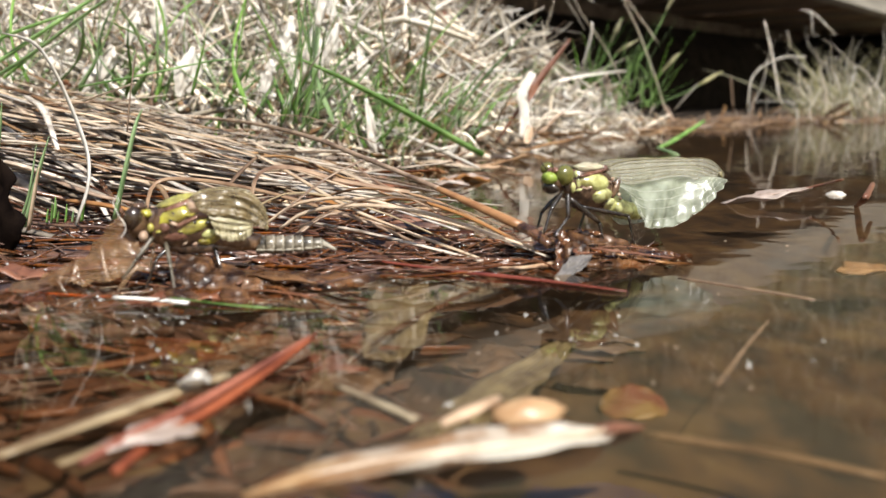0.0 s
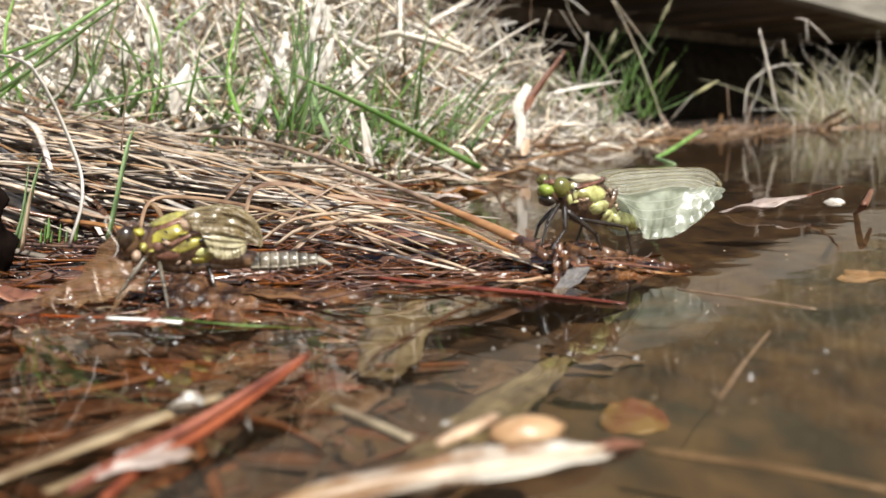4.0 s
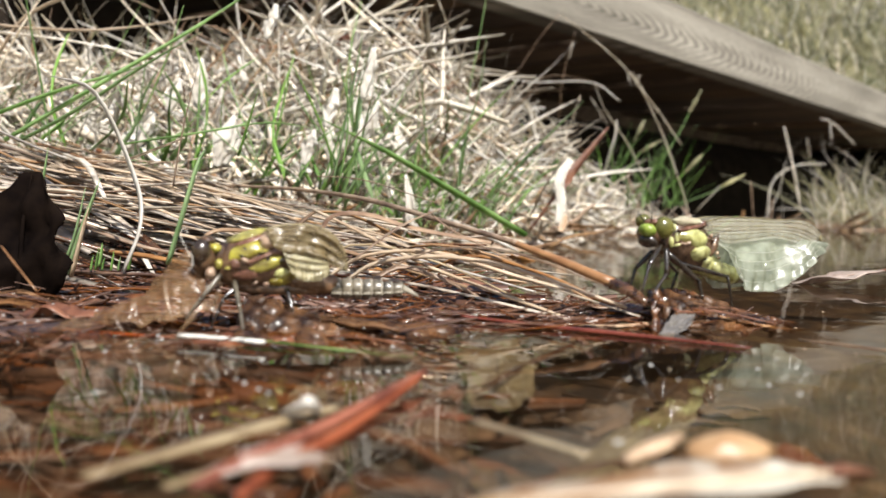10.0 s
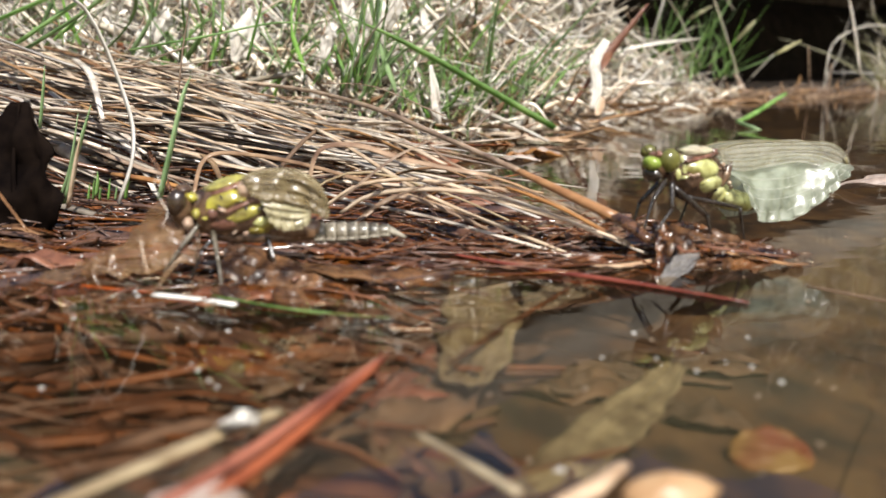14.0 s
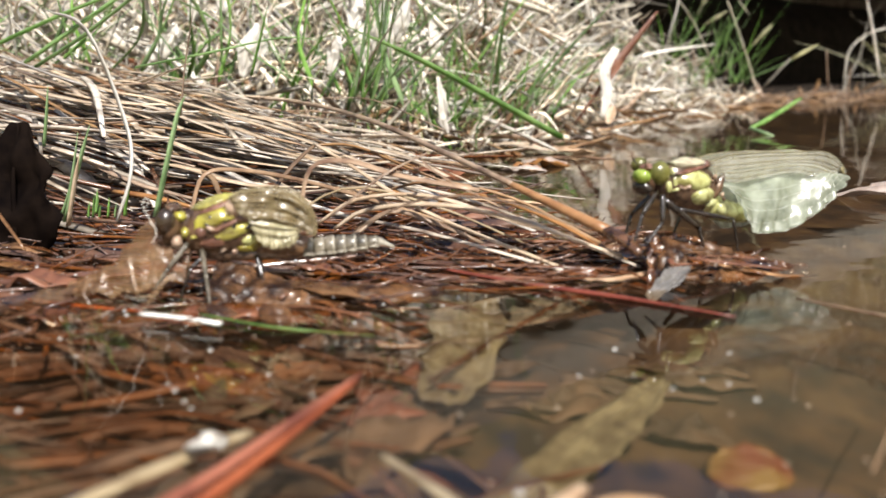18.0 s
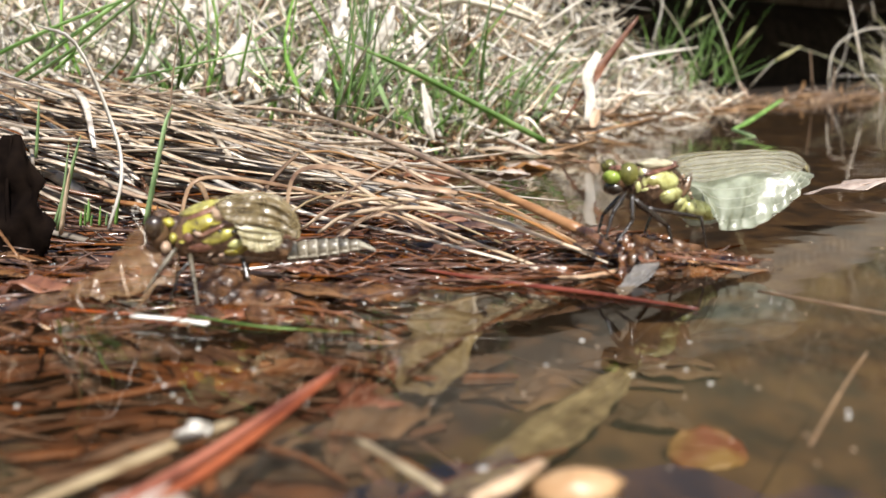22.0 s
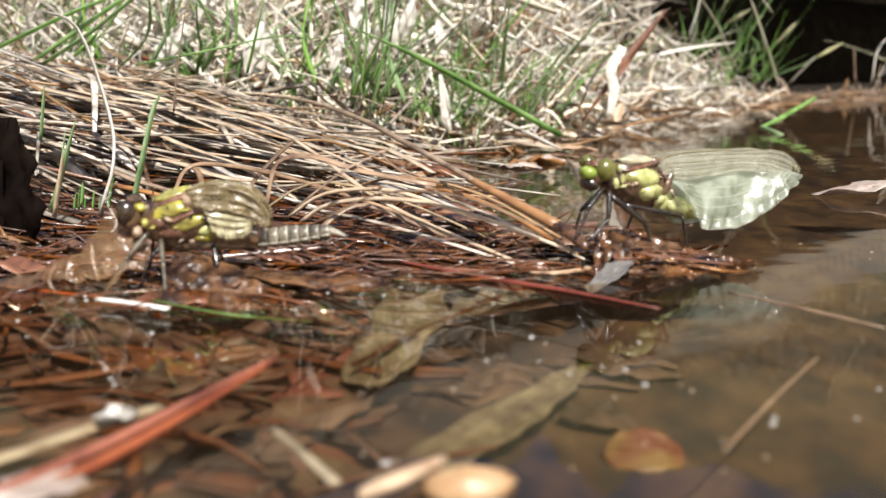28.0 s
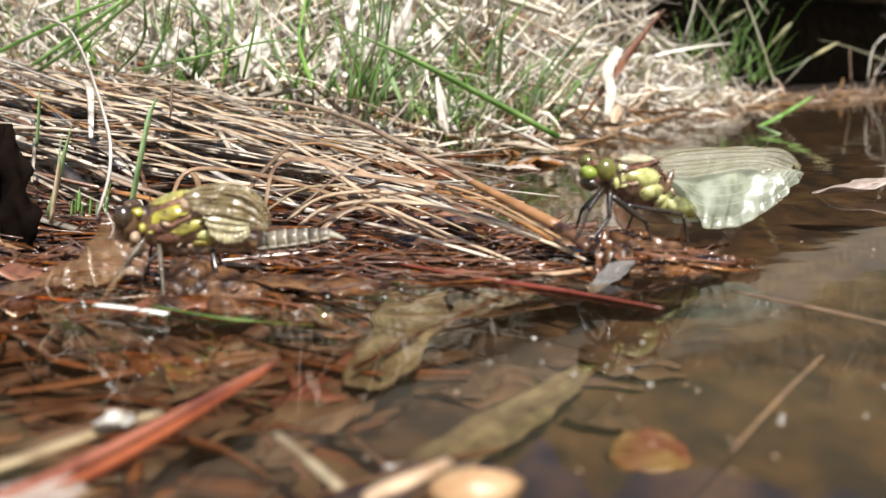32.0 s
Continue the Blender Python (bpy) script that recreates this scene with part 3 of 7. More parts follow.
def build_ground():
    ax = np.r_[np.geomspace(-5000, -60, 16), np.linspace(-56, 62, 84), np.geomspace(66, 5000, 17)]
    ay = np.r_[np.geomspace(-5000, -40, 16), np.linspace(-36, 130, 110), np.geomspace(134, 5000, 17)]
    gx, gy = np.meshgrid(ax, ay)
    gz = ground_z(gx, gy)
    verts = np.stack([gx, gy, gz], -1).reshape(-1, 3) * U
    w, h = len(ax), len(ay)
    faces = [(j * w + i, j * w + i + 1, (j + 1) * w + i + 1, (j + 1) * w + i) for j in range(h - 1) for i in range(w - 1)]
    me = bpy.data.meshes.new("ground")
    me.from_pydata(verts.tolist(), [], faces)
    for m in (BED, SOIL, MEADOW, SHADE_BLACK):
        me.materials.append(m)
    for p in me.polygons:
        x, y = p.center.x * 100, p.center.y * 100
        q = float((np.array([x, y]) - B0) @ BN)
        far = math.hypot(x - 10, y - 50) > 190
        # ground under the boardwalk gets the near-black shade colour
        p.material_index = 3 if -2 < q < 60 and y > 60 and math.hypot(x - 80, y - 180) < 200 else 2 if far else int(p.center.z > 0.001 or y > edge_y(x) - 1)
        p.use_smooth = True
    tagged(new("ground", me), "brown mud bed and grassy bank of a shallow pool", "ground", kind="structure")


build_ground()

bm = bmesh.new()
for x, y in ((-250, -210), (270, -210), (270, 310), (-250, 310)):
    bm.verts.new((x, y, LEVEL))
bm.faces.new(bm.verts[:])
single("water", bm, WATER, "clear tea-brown pool water with fine ripples", "water", kind="structure")


def plank(bm, a, b, deep, low, high, soft=0.3, fall=0.0):
    """A beam from a to b (x, y), deep to its far side, with eased edges."""
    a, b = np.array(a, float), np.array(b, float)
    n = 24
    way = (b - a) / np.linalg.norm(b - a)
    out = np.array([-way[1], way[0]])
    prof = [(0, low + soft), (soft, low), (deep - soft, low), (deep, low + soft), (deep, high - soft), (deep - soft, high), (soft, high), (0, high - soft)]
    rings = []
    for i in range(n + 1):
        p = a + (b - a) * i / n
        drop = fall * (i / n * np.linalg.norm(b - a) - 70)
        ring = []
        for q, z in prof:
            j = 0.12 * noise.noise(V((i * 0.7, q * 0.1, z * 0.3)))
            ring.append(bm.verts.new((*(p + out * (q + j)), z + j - drop)))
        rings.append(ring)
    for r, s in zip(rings, rings[1:]):
        for k in range(8):
            bm.faces.new((r[k], r[(k + 1) % 8], s[(k + 1) % 8], s[k]))
    bm.faces.new(rings[0][::-1])
    bm.faces.new(rings[-1])
    return bm


def build_boardwalk():
    at = lambda s, q: B0 + BD * s + BN * q
    walkway = thing("boardwalk", (*at(0, 20), 0), "weathered grey timber boardwalk over dark shade", "boardwalk", yaw=math.degrees(math.atan2(BD[1], BD[0])))
    part("front_beam", plank(bmesh.new(), at(-70, 0), at(330, 0), 3.0, 20.75, 27.6, 0.15, 0.007), TIMBER, walkway, world=True, flat=True)
    # added rear beam, hung low to keep the space beneath dark
    part("rear_beam", plank(bmesh.new(), at(-70, 44), at(330, 44), 6, 18.8, 27.3), SHADED_DECK, walkway, world=True, flat=True)
    # planks in the shade-darkened wood, seen from below
    for k in range(33):
        s = -68 + 12 * k
        part("deck_plank", plank(bmesh.new(), at(s + 11.4, 3.2), at(s + 11.4, 43.8), 11.2, 22.4 + 0.2 * (k % 3) - 0.007 * s, 25.6 - 0.007 * s), SHADED_DECK, walkway, world=True, flat=True)
    # added blocks in the shade colour, closing the dark below the deck
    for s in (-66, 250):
        part("sleeper", plank(bmesh.new(), at(s, 14), at(s + 0.01, 14) + BD * 14, 22, -2, 17.4), SHADE_BLACK, walkway, "added near-black block deepening the shade under the deck", world=True)


build_boardwalk()


def build_shade_bank():
    """An added bank, coloured near black to give the deep shade below the boardwalk."""
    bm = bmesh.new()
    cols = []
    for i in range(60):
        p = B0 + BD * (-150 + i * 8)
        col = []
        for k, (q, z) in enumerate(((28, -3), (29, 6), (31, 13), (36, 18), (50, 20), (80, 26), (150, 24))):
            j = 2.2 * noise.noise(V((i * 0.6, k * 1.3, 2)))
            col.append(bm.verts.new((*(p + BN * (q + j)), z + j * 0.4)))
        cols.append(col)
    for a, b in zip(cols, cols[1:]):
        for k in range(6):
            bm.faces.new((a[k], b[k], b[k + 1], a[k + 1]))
    single("peat_bank", bm, SHADE_BLACK, "added near-black bank standing in for deep shade", "bank", kind="structure")


build_shade_bank()

# ---- grass and litter ----
G = np.random.default_rng(11)


def field(n, x0, x1, y0, y1, keep):
    """n random spots in a box for which keep is true."""
    out = np.zeros((0, 2))
    while len(out) < n:
        p = np.stack([G.uniform(x0, x1, n), G.uniform(y0, y1, n)], 1)
        out = np.concatenate([out, p[keep(p[:, 0], p[:, 1])]])
    return out[:n]


def on_ground(p, lift=0.0):
    return np.c_[p, ground_z(p[:, 0], p[:, 1]) + lift]


def in_view(x, y):
    return np.abs(x + 1) < y * 0.62 + 4


def grass_edge(x):
    """Where the standing grass begins, behind the laid straw and the water."""
    return np.interp(x, [-60, -12, -6, -2, 1, 4, 8, 14, 24, 30], [36, 37, 36.5, 39, 45, 53, 62, 77, 96, 106])


def envelope(x, y):
    """How high the tangle of dead grass on the bank stands."""
    s = x * 45 / y
    return np.interp(s, [-24, -15, -11.7, -7.7, -1.5, 0.4, 3.1, 7.2, 9.9, 16], [9.0, 8.8, 9.6, 10.8, 10.4, 8.4, 6.3, 3.7, 2.3, 1.8]) * (y / 45) ** 0.8


def bank_grass():
    bank = lambda x, y: (y > grass_edge(x) + G.normal(0, 1.2, len(x))) & in_view(x, y) & (x < 24) & (((np.stack([x, y], -1) - B0) @ BN) < 16)
    ramp = lambda p: np.clip((p[:, 1] - grass_edge(p[:, 0])) / 11, 0.12, 1)

    def tangle(name, material, n, wide, long, up, label, category, seed, low=0.0, high=1.0, depth=62, curl=0.03, kink=0.6, body=0.16, tip=0.35, segs=9, flat=1.0):
        p = np.concatenate([field(n * 2 // 3, -36, 14, 35, 56, bank), field(n - n * 2 // 3, -44, 24, 48, depth + 30, bank)])
        g0 = ground_z(p[:, 0], p[:, 1])
        h = (envelope(p[:, 0], p[:, 1]) - g0).clip(0.4) * ramp(p)
        z = g0 + h * G.uniform(low, high, n)
        turn = G.uniform(0, 6.283, n)
        way = np.c_[np.cos(turn), np.sin(turn) * 0.7, G.normal(*up, n)]
        way /= np.linalg.norm(way, axis=1, keepdims=True)
        ln = G.uniform(*long, n) * np.interp(h, [0.5, 4], [0.5, 1.0])
        r = np.c_[p, z] - way * (ln * 0.5)[:, None]
        r[:, 2] = np.maximum(r[:, 2], g0 - 0.3)
        strands(name, material, r, way, ln, G.uniform(*wide, n), np.zeros((n, 3)), np.abs(G.normal(0, 0.5, n)) * flat, label, category, segs=segs, tip=tip, seed=seed, curl=curl, kink=kink, body=body)

    tangle("dry_grass", BLEACHED, 1500, (0.035, 0.10), (3, 10), (0.3, 0.6), "dense tangle of thin bleached dead grass on the bank", "dry grass", 1)
    tangle("coarse_dead_grass", BLEACHED, 650, (0.07, 0.17), (4, 12), (0.15, 0.45), "coarse bleached grass leaves crossing in all directions", "dry grass", 23, body=0.12)
    tangle("withered_stems", BROWN_STRAW, 700, (0.03, 0.075), (3, 9), (0.6, 0.8), "brown and olive withered stems through the grass", "dry grass", 5, kink=0.35)
    tangle("papery_leaves", WHITE_PETAL, 520, (0.10, 0.26), (1.4, 4.0), (1.3, 1.2), "broad white papery leaves hanging in the tangle", "dry leaves", 15, low=0.1, high=0.9, depth=52, curl=0.2, kink=0.4, body=0.1, tip=0.2)
    tangle("brown_dead_leaves", RUST_LEAF, 150, (0.10, 0.26), (1.0, 2.6), (0.5, 0.9), "curled brown dead leaves in the tangle", "dry leaves", 16, low=0.1, high=0.8, curl=0.2, kink=0.5, body=0.15)
    tangle("olive_grass", OLIVE_STEM, 480, (0.04, 0.085), (3, 8), (0.8, 0.7), "half-withered olive grass blades", "grass", 17, high=0.8, kink=0.3)
    # low layers in brown, so the gaps of the tangle look shaded
    tangle("low_thatch", BROWN_STRAW, 380, (0.05, 0.14), (2, 6), (0.0, 0.25), "brown thatch of dead grass at the base, toned down as shade", "dry grass", 18, high=0.35)
    tangle("brown_thatch", BROWN_STRAW, 900, (0.05, 0.15), (2, 7), (0.15, 0.3), "brown broad grass lying low on the bank", "dry grass", 19, high=0.45, body=0.12)
    tangle("short_dead_leaves", BLEACHED, 1500, (0.045, 0.11), (0.9, 2.6), (1.5, 0.8), "short curled dead leaves standing in the tangle", "dry grass", 27, high=0.9, curl=0.16, kink=0.5, body=0.15, tip=0.2, segs=7)
    tangle("short_green_leaves", GREEN, 900, (0.035, 0.075), (0.9, 2.8), (1.6, 0.8), "short green leaves sprouting in the tangle", "grass", 28, high=0.75, curl=0.08, kink=0.25, body=0.2, tip=0.15, segs=7)
    n = 520
    p = np.concatenate([field(380, -34, 9, 37, 52, bank), field(140, -40, 24, 50, 98, bank)])
    h = (envelope(p[:, 0], p[:, 1]) - ground_z(p[:, 0], p[:, 1])).clip(0.5)
    way = np.c_[G.normal(0.05, 0.45, n), G.normal(-0.2, 0.35, n), np.full(n, 1.0)]
    strands("standing_stems", BLEACHED, on_ground(p, -0.2), way, h * G.uniform(0.55, 1.12, n), G.uniform(0.025, 0.06, n), np.c_[G.normal(0, 1.6, n), G.normal(-0.3, 1.2, n), G.normal(0, 0.3, n)], np.abs(G.normal(0, 0.8, n)), "thin pale dead stems standing in the grass", "dry grass", segs=9, seed=21, curl=0.03, kink=0.35, body=0.25)
    n = 480
    p = field(n, -2, 22, 42, 95, lambda x, y: (y > grass_edge(x) + 0.5) & (y < grass_edge(x) + 16))
    way = np.c_[G.normal(0, 1.0, n), G.normal(-0.3, 0.6, n), G.normal(0.5, 0.6, n)]
    strands("shore_leaves", BLEACHED, on_ground(p, 0.4), way, G.uniform(1.0, 4.0, n), G.uniform(0.06, 0.2, n), np.c_[G.normal(0, 1.0, n), G.normal(0, 1.0, n), G.normal(0, 0.6, n)], np.abs(G.normal(0, 1.0, n)), "crumpled bleached leaves along the shore", "dry leaves", segs=8, seed=22, body=0.2, tip=0.3, curl=0.15, kink=0.5)
    n = 210
    p = field(n, -10, 22, 34, 98, lambda x, y: np.abs(y - grass_edge(x) - 0.8) < 1.8)
    way = np.c_[G.normal(0, 1.0, n), G.normal(-0.2, 0.5, n), np.abs(G.normal(0, 0.2, n))]
    strands("wet_shore_litter", BROWN_STRAW, on_ground(p, 0.35), way, G.uniform(1.0, 4.0, n), G.uniform(0.03, 0.14, n), np.c_[G.normal(0, 0.8, n), G.normal(0, 0.6, n), G.normal(0, 0.3, n)], np.abs(G.normal(0, 0.4, n)), "soaked orange-brown leaves along the water's edge", "litter", segs=8, seed=25, body=0.12, tip=0.4, curl=0.04, kink=0.5)
    n = 420
    spots = np.concatenate([field(60, -30, 8, 37, 50, bank), field(24, -36, 22, 50, 96, bank)])
    p = spots[G.integers(0, len(spots), n)] + G.normal(0, 0.5, (n, 2))
    way = np.c_[G.normal(0.12, 0.45, n), G.normal(-0.2, 0.35, n), np.full(n, 1.0)]
    h = (envelope(p[:, 0], p[:, 1]) - ground_z(p[:, 0], p[:, 1])).clip(1.0)
    strands("green_grass", GREEN, on_ground(p, -0.2), way, h * G.uniform(0.35, 0.9, n), G.uniform(0.04, 0.095, n), np.c_[G.normal(0.3, 1.4, n), G.normal(-0.4, 1.0, n), G.normal(0, 0.3, n)], np.abs(G.normal(0, 1.0, n)), "fresh green grass shoots among dead stems", "grass", seed=3, segs=8)


bank_grass()


def reeds():
    zone = lambda x, y: (y > edge_y(x) - 3) & (y < edge_y(x) + 30) & (((np.stack([x, y], -1) - B0) @ BN) < 14)
    n = 110
    p = field(n, 40, 64, 100, 150, lambda x, y: zone(x, y) & (G.random(len(x)) < np.interp(x * 110 / y, [41, 47], [0.03, 1.0])))
    way = np.c_[G.normal(0, 0.35, n), G.normal(0, 0.3, n), np.full(n, 1.0)]
    strands("far_reeds", BLEACHED, on_ground(p, -0.3), way, G.gamma(5, 1.45, n) + 1.5, G.uniform(0.04, 0.10, n), np.c_[G.normal(0, 3, n), G.normal(0, 3, n), G.normal(0, 0.4, n)], np.abs(G.normal(0, 2.0, n)), "pale dead reeds and sedge at the water's far edge", "reeds", seed=4, segs=9, curl=0.14, kink=0.3)
    n = 200
    p = field(n, 41, 64, 100, 150, lambda x, y: zone(x, y) & (x * 110 / y > 42.5))
    way = np.c_[G.normal(0, 0.4, n), G.normal(0, 0.3, n), np.full(n, 1.0)]
    strands("far_sedge", OLIVE_STEM, on_ground(p, -0.3), way, G.uniform(3, 12, n), G.uniform(0.05, 0.11, n), np.c_[G.normal(0, 3, n), G.normal(0, 3, n), G.normal(0, 0.4, n)], np.abs(G.normal(0, 1.5, n)), "olive-green sedge at the water's far edge", "sedge", seed=41)
    n = 380
    p = field(n, 16, 90, 78, 140, lambda x, y: np.abs(y - edge_y(x)) < 3.5)
    way = np.c_[G.normal(0.6, 1, n), G.normal(0.3, 0.8, n), np.abs(G.normal(0.15, 0.2, n))]
    strands("shore_litter", BROWN_STRAW, on_ground(p, 0.5), way, G.uniform(1, 5, n), G.uniform(0.06, 0.2, n), np.c_[G.normal(0, 1, n), G.normal(0, 1, n), G.normal(0.2, 0.4, n)], np.abs(G.normal(0, 0.6, n)), "reddish-brown leaf and stem litter along the shore", "litter", seed=5, tip=0.6)
    for name, material, n, seed, label in (("meadow", MEADOW, 6500, 6, "sunlit meadow of dry and green grass behind the boardwalk"), ("meadow_stalks", BLEACHED, 2600, 61, "pale dry stalks standing in the meadow"), ("meadow_green", OLIVE_STEM, 3600, 62, "olive-green tufts in the meadow")):
        a, r = G.uniform(0.85, 1.5, n), G.uniform(260, 760, n)
        p = np.c_[10 + r * np.cos(a), 50 + r * np.sin(a)]
        way = np.c_[G.normal(0, 0.35, n), G.normal(0, 0.3, n), np.full(n, 1.0)]
        k = r / 700
        strands(name, material, on_ground(p, -1), way, G.gamma(6, 4.0, n) * k, k * G.uniform(0.3, 1.0, n) * (0.8 if seed == 61 else 1.3), np.c_[G.normal(0, 8, n), G.normal(0, 7, n), G.normal(0, 2, n)] * k[:, None], np.abs(G.normal(0, 6, n)) * k, label, "meadow", segs=4, seed=seed)


reeds()


def thatch_top(x, y):
    """How high the heap of laid straw stands."""
    return np.interp(x, [-22, -13, -9, -6, -3, 1], [3.5, 3.1, 2.2, 1.35, 0.65, 0.3]) * np.interp(y, [17, 21, 27, 34], [0.15, 0.5, 1.0, 1.0])


def straw_shapes(long, r, flat, seed):
    g = random.Random(seed)
    out = []
    for k in range(14):
        b1, b2, c = g.uniform(-0.7, 0.7), g.uniform(-0.9, 0.9), g.uniform(-0.3, 0.3)
        w = r * g.uniform(0.6, 1.35)
        out.append(([(-long / 2, b1, c), (-long / 6, 0, 0), (long / 6, b2 * 0.3, c * 0.4), (long / 2, b2, -c)], [w * 0.7, w, w, w * 0.5], flat))
    return out


def laid_straw():
    zone = lambda x, y: (y > np.interp(x, [-16, -9, -6.5, -3.5, 0, 3], [18.5, 19.6, 22.5, 25.0, 26.5, 28]) + G.normal(0, 0.7, len(x))) & (y < np.interp(x, [-20, -12, -8, -5, 0], [38, 35, 33, 31, 29.5])) & (x < np.interp(y, [17, 20, 24, 28, 32], [0.3, -0.9, -2.6, -3.6, -4.6]))
    n = 420
    p = field(n, -26, 0.5, 17, 40, zone)
    z = thatch_top(p[:, 0], p[:, 1]) * G.uniform(0.1, 0.92, n) ** 0.7
    way = np.c_[np.full(n, 1.0), G.normal(-0.42, 0.55, n), G.normal(-0.13, 0.09, n)]
    ln = G.uniform(3, 13, n)
    r = np.c_[p, z] - way * (ln * 0.5)[:, None]
    r[:, 2] = np.maximum(r[:, 2], 0.1)
    half = n * 2 // 5
    bend = np.c_[G.normal(0, 0.3, n), G.normal(0, 0.9, n), G.normal(0, 0.15, n)]
    sg = np.abs(G.normal(0, 0.2, n))
    wd = np.exp(G.normal(-2.95, 0.55, n)).clip(0.02, 0.2)
    ends = np.minimum(r[:, 1], r[:, 1] + way[:, 1] / np.linalg.norm(way, axis=1) * ln)
    ok = ends > 18.2
    r, way, ln, wd, bend, sg = r[ok], way[ok], ln[ok], wd[ok], bend[ok], sg[ok]
    half = len(r) * 2 // 5
    strands("laid_straw", DRY_STRAW, r[:half], way[:half], ln[:half], wd[:half], bend[:half], sg[:half], "shiny grey-beige sedge straw laid flat at the water", "straw", seed=7, tip=0.7, segs=9, curl=0.04, kink=0.14, body=0.22)
    strands("brown_laid_straw", WET_STRAW, r[half:], way[half:], ln[half:], wd[half:], bend[half:], sg[half:], "reddish-brown damp straw lower in the heap", "straw", seed=8, tip=0.7, segs=9, curl=0.04, kink=0.14, body=0.22)
    for name, mat_, count, label in (("straw_heap", DRY_STRAW, 120, "heap of dry pale straws sloping down to the water"), ("brown_straw_heap", BROWN_STRAW, 45, "damp brown straws lying over the heap")):
        heap = thing(name, (-8, 26, 0), label, "straw heap")
        p = field(count, -18, 0.3, 18.5, 37, zone)
        spots = []
        for x, y in p:
            if x < -7 and y < 21.5:
                continue
            h = float(thatch_top(x, y)) * G.uniform(0.8, 1.1) + 0.12
            spots.append(((x, y, h), (1, G.normal(-0.45, 0.62), G.normal(-0.17, 0.12)), int(G.integers(14)), G.uniform(0.5, 1.6)))
        pieces(heap, "straw", mat_, spots, straw_shapes(8.5, 0.085, 0.4, 5 if mat_ is DRY_STRAW else 6))
    broad = thing("broad_straw_heap", (-10, 24, 0), "broad pale flattened sedge blades on top of the heap", "straw heap")
    g = np.random.default_rng(5)
    spots = []
    while len(spots) < 34:
        x, y = g.uniform(-17, -4.5), g.uniform(20, 33)
        if zone(np.array([x]), np.array([y]))[0] and (x > -8 or y > 21.5):
            spots.append(((x, y, float(thatch_top(x, y)) * g.uniform(0.95, 1.1) + 0.16), (1, g.normal(-0.4, 0.3), g.normal(-0.16, 0.06)), int(g.integers(14)), g.uniform(0.5, 1.1)))
    pieces(broad, "blade", PALE_STRAW, spots, straw_shapes(7.5, 0.17, 0.22, 27))


laid_straw()


def wet_mat():
    near = lambda x, y: x < np.interp(y, [8, 11, 12.4, 13.4, 14.5, 16, 18], [-9, -7.0, -5.0, -3.4, -2.2, -1.4, -1.0]) + G.normal(0, 0.5, len(x))
    beyond = lambda x, y: (y > 17.0 - 0.55 * (x + 1.1)) & (x < np.interp(y, [14, 15.5, 17, 19, 24, 30], [0.3, 1.6, 3.2, 3.0, 1.0, 0])) & (y < 21)
    zone = lambda x, y: near(x, y) & (y < 24) | beyond(x, y)
    n = 1700
    p = field(n, -16, 4, 10, 26, zone)
    way = np.c_[np.full(n, 1.0), G.normal(-0.08, 0.3, n), G.normal(0, 0.02, n)]
    flip = G.random(n) < 0.2
    way[flip, 1] += G.normal(0, 1.2, flip.sum())
    ln = (G.gamma(3, 0.8, n) + 0.6) * np.interp(p[:, 0], [-3, 0], [1.0, 0.55])
    top = np.interp(p[:, 1], [9, 12, 13.2, 15, 20], [-0.7, -0.34, -0.10, 0.12, 0.22])
    z = top * np.interp(p[:, 0], [-1.5, 1.5], [1.0, 0.1]) - np.abs(G.normal(0, 0.2, n)) * np.interp(p[:, 0], [-1.5, 1.5], [1.0, 0.3])
    r = np.c_[p, z] - way * (ln * 0.5)[:, None]
    strands("wet_litter", WET_STRAW, r, way, ln, G.uniform(0.02, 0.07, n) * np.where(G.random(n) < 0.3, 2.6, 1), np.c_[G.normal(0, 0.2, n), G.normal(0, 0.5, n), G.normal(0, 0.06, n)], np.abs(G.normal(0, 0.05, n)), "mat of soaked red-brown needles and straw in the shallows", "litter", seed=9, tip=0.7, body=0.25)
    n = 1000
    p = field(n, -10, 1.0, 5.5, 13.5, lambda x, y: x < np.interp(y, [6, 9, 11, 13], [-2.0, -1.2, -1.5, -1.9]))
    way = np.c_[np.full(n, 1.0), G.normal(0.1, 0.5, n), G.normal(0, 0.03, n)]
    ln = G.uniform(1.0, 4.5, n)
    r = np.c_[p, np.interp(p[:, 1], [6, 12, 13.5], [-0.75, -0.45, -0.2]) - np.abs(G.normal(0, 0.22, n))] - way * (ln * 0.5)[:, None]
    strands("sunken_mat", SUNKEN_STRAW, r, way, ln, G.uniform(0.03, 0.16, n), np.c_[G.normal(0, 0.2, n), G.normal(0, 0.6, n), G.normal(0, 0.05, n)], np.zeros(n), "drowned brown straw and leaf strips under shallow water", "litter", segs=8, seed=91, tip=0.6, body=0.15, curl=0.06)
    flow = thing("flowing_straw", (0, 16, 0), "long soaked red-brown straws lying parallel in the shallows", "straw")
    spots = []
    for x, y in field(95, -3.2, 2.4, 14.2, 18.5, lambda x, y: (y > 15.4 - 0.3 * x) & (x < np.interp(y, [14, 15.5, 17, 19], [0.3, 1.4, 2.6, 2.0]))):
        short = float(np.interp(x, [-1, 2], [1.0, 0.45]))
        spots.append(((x - 0.8 * short, y, G.uniform(0.04, 0.22) * float(np.interp(x, [-1, 2.4], [1.0, 0.5]))), (1, G.normal(-0.12, 0.14), G.normal(-0.01, 0.012)), int(G.integers(14)), short * G.uniform(0.6, 1.2)))
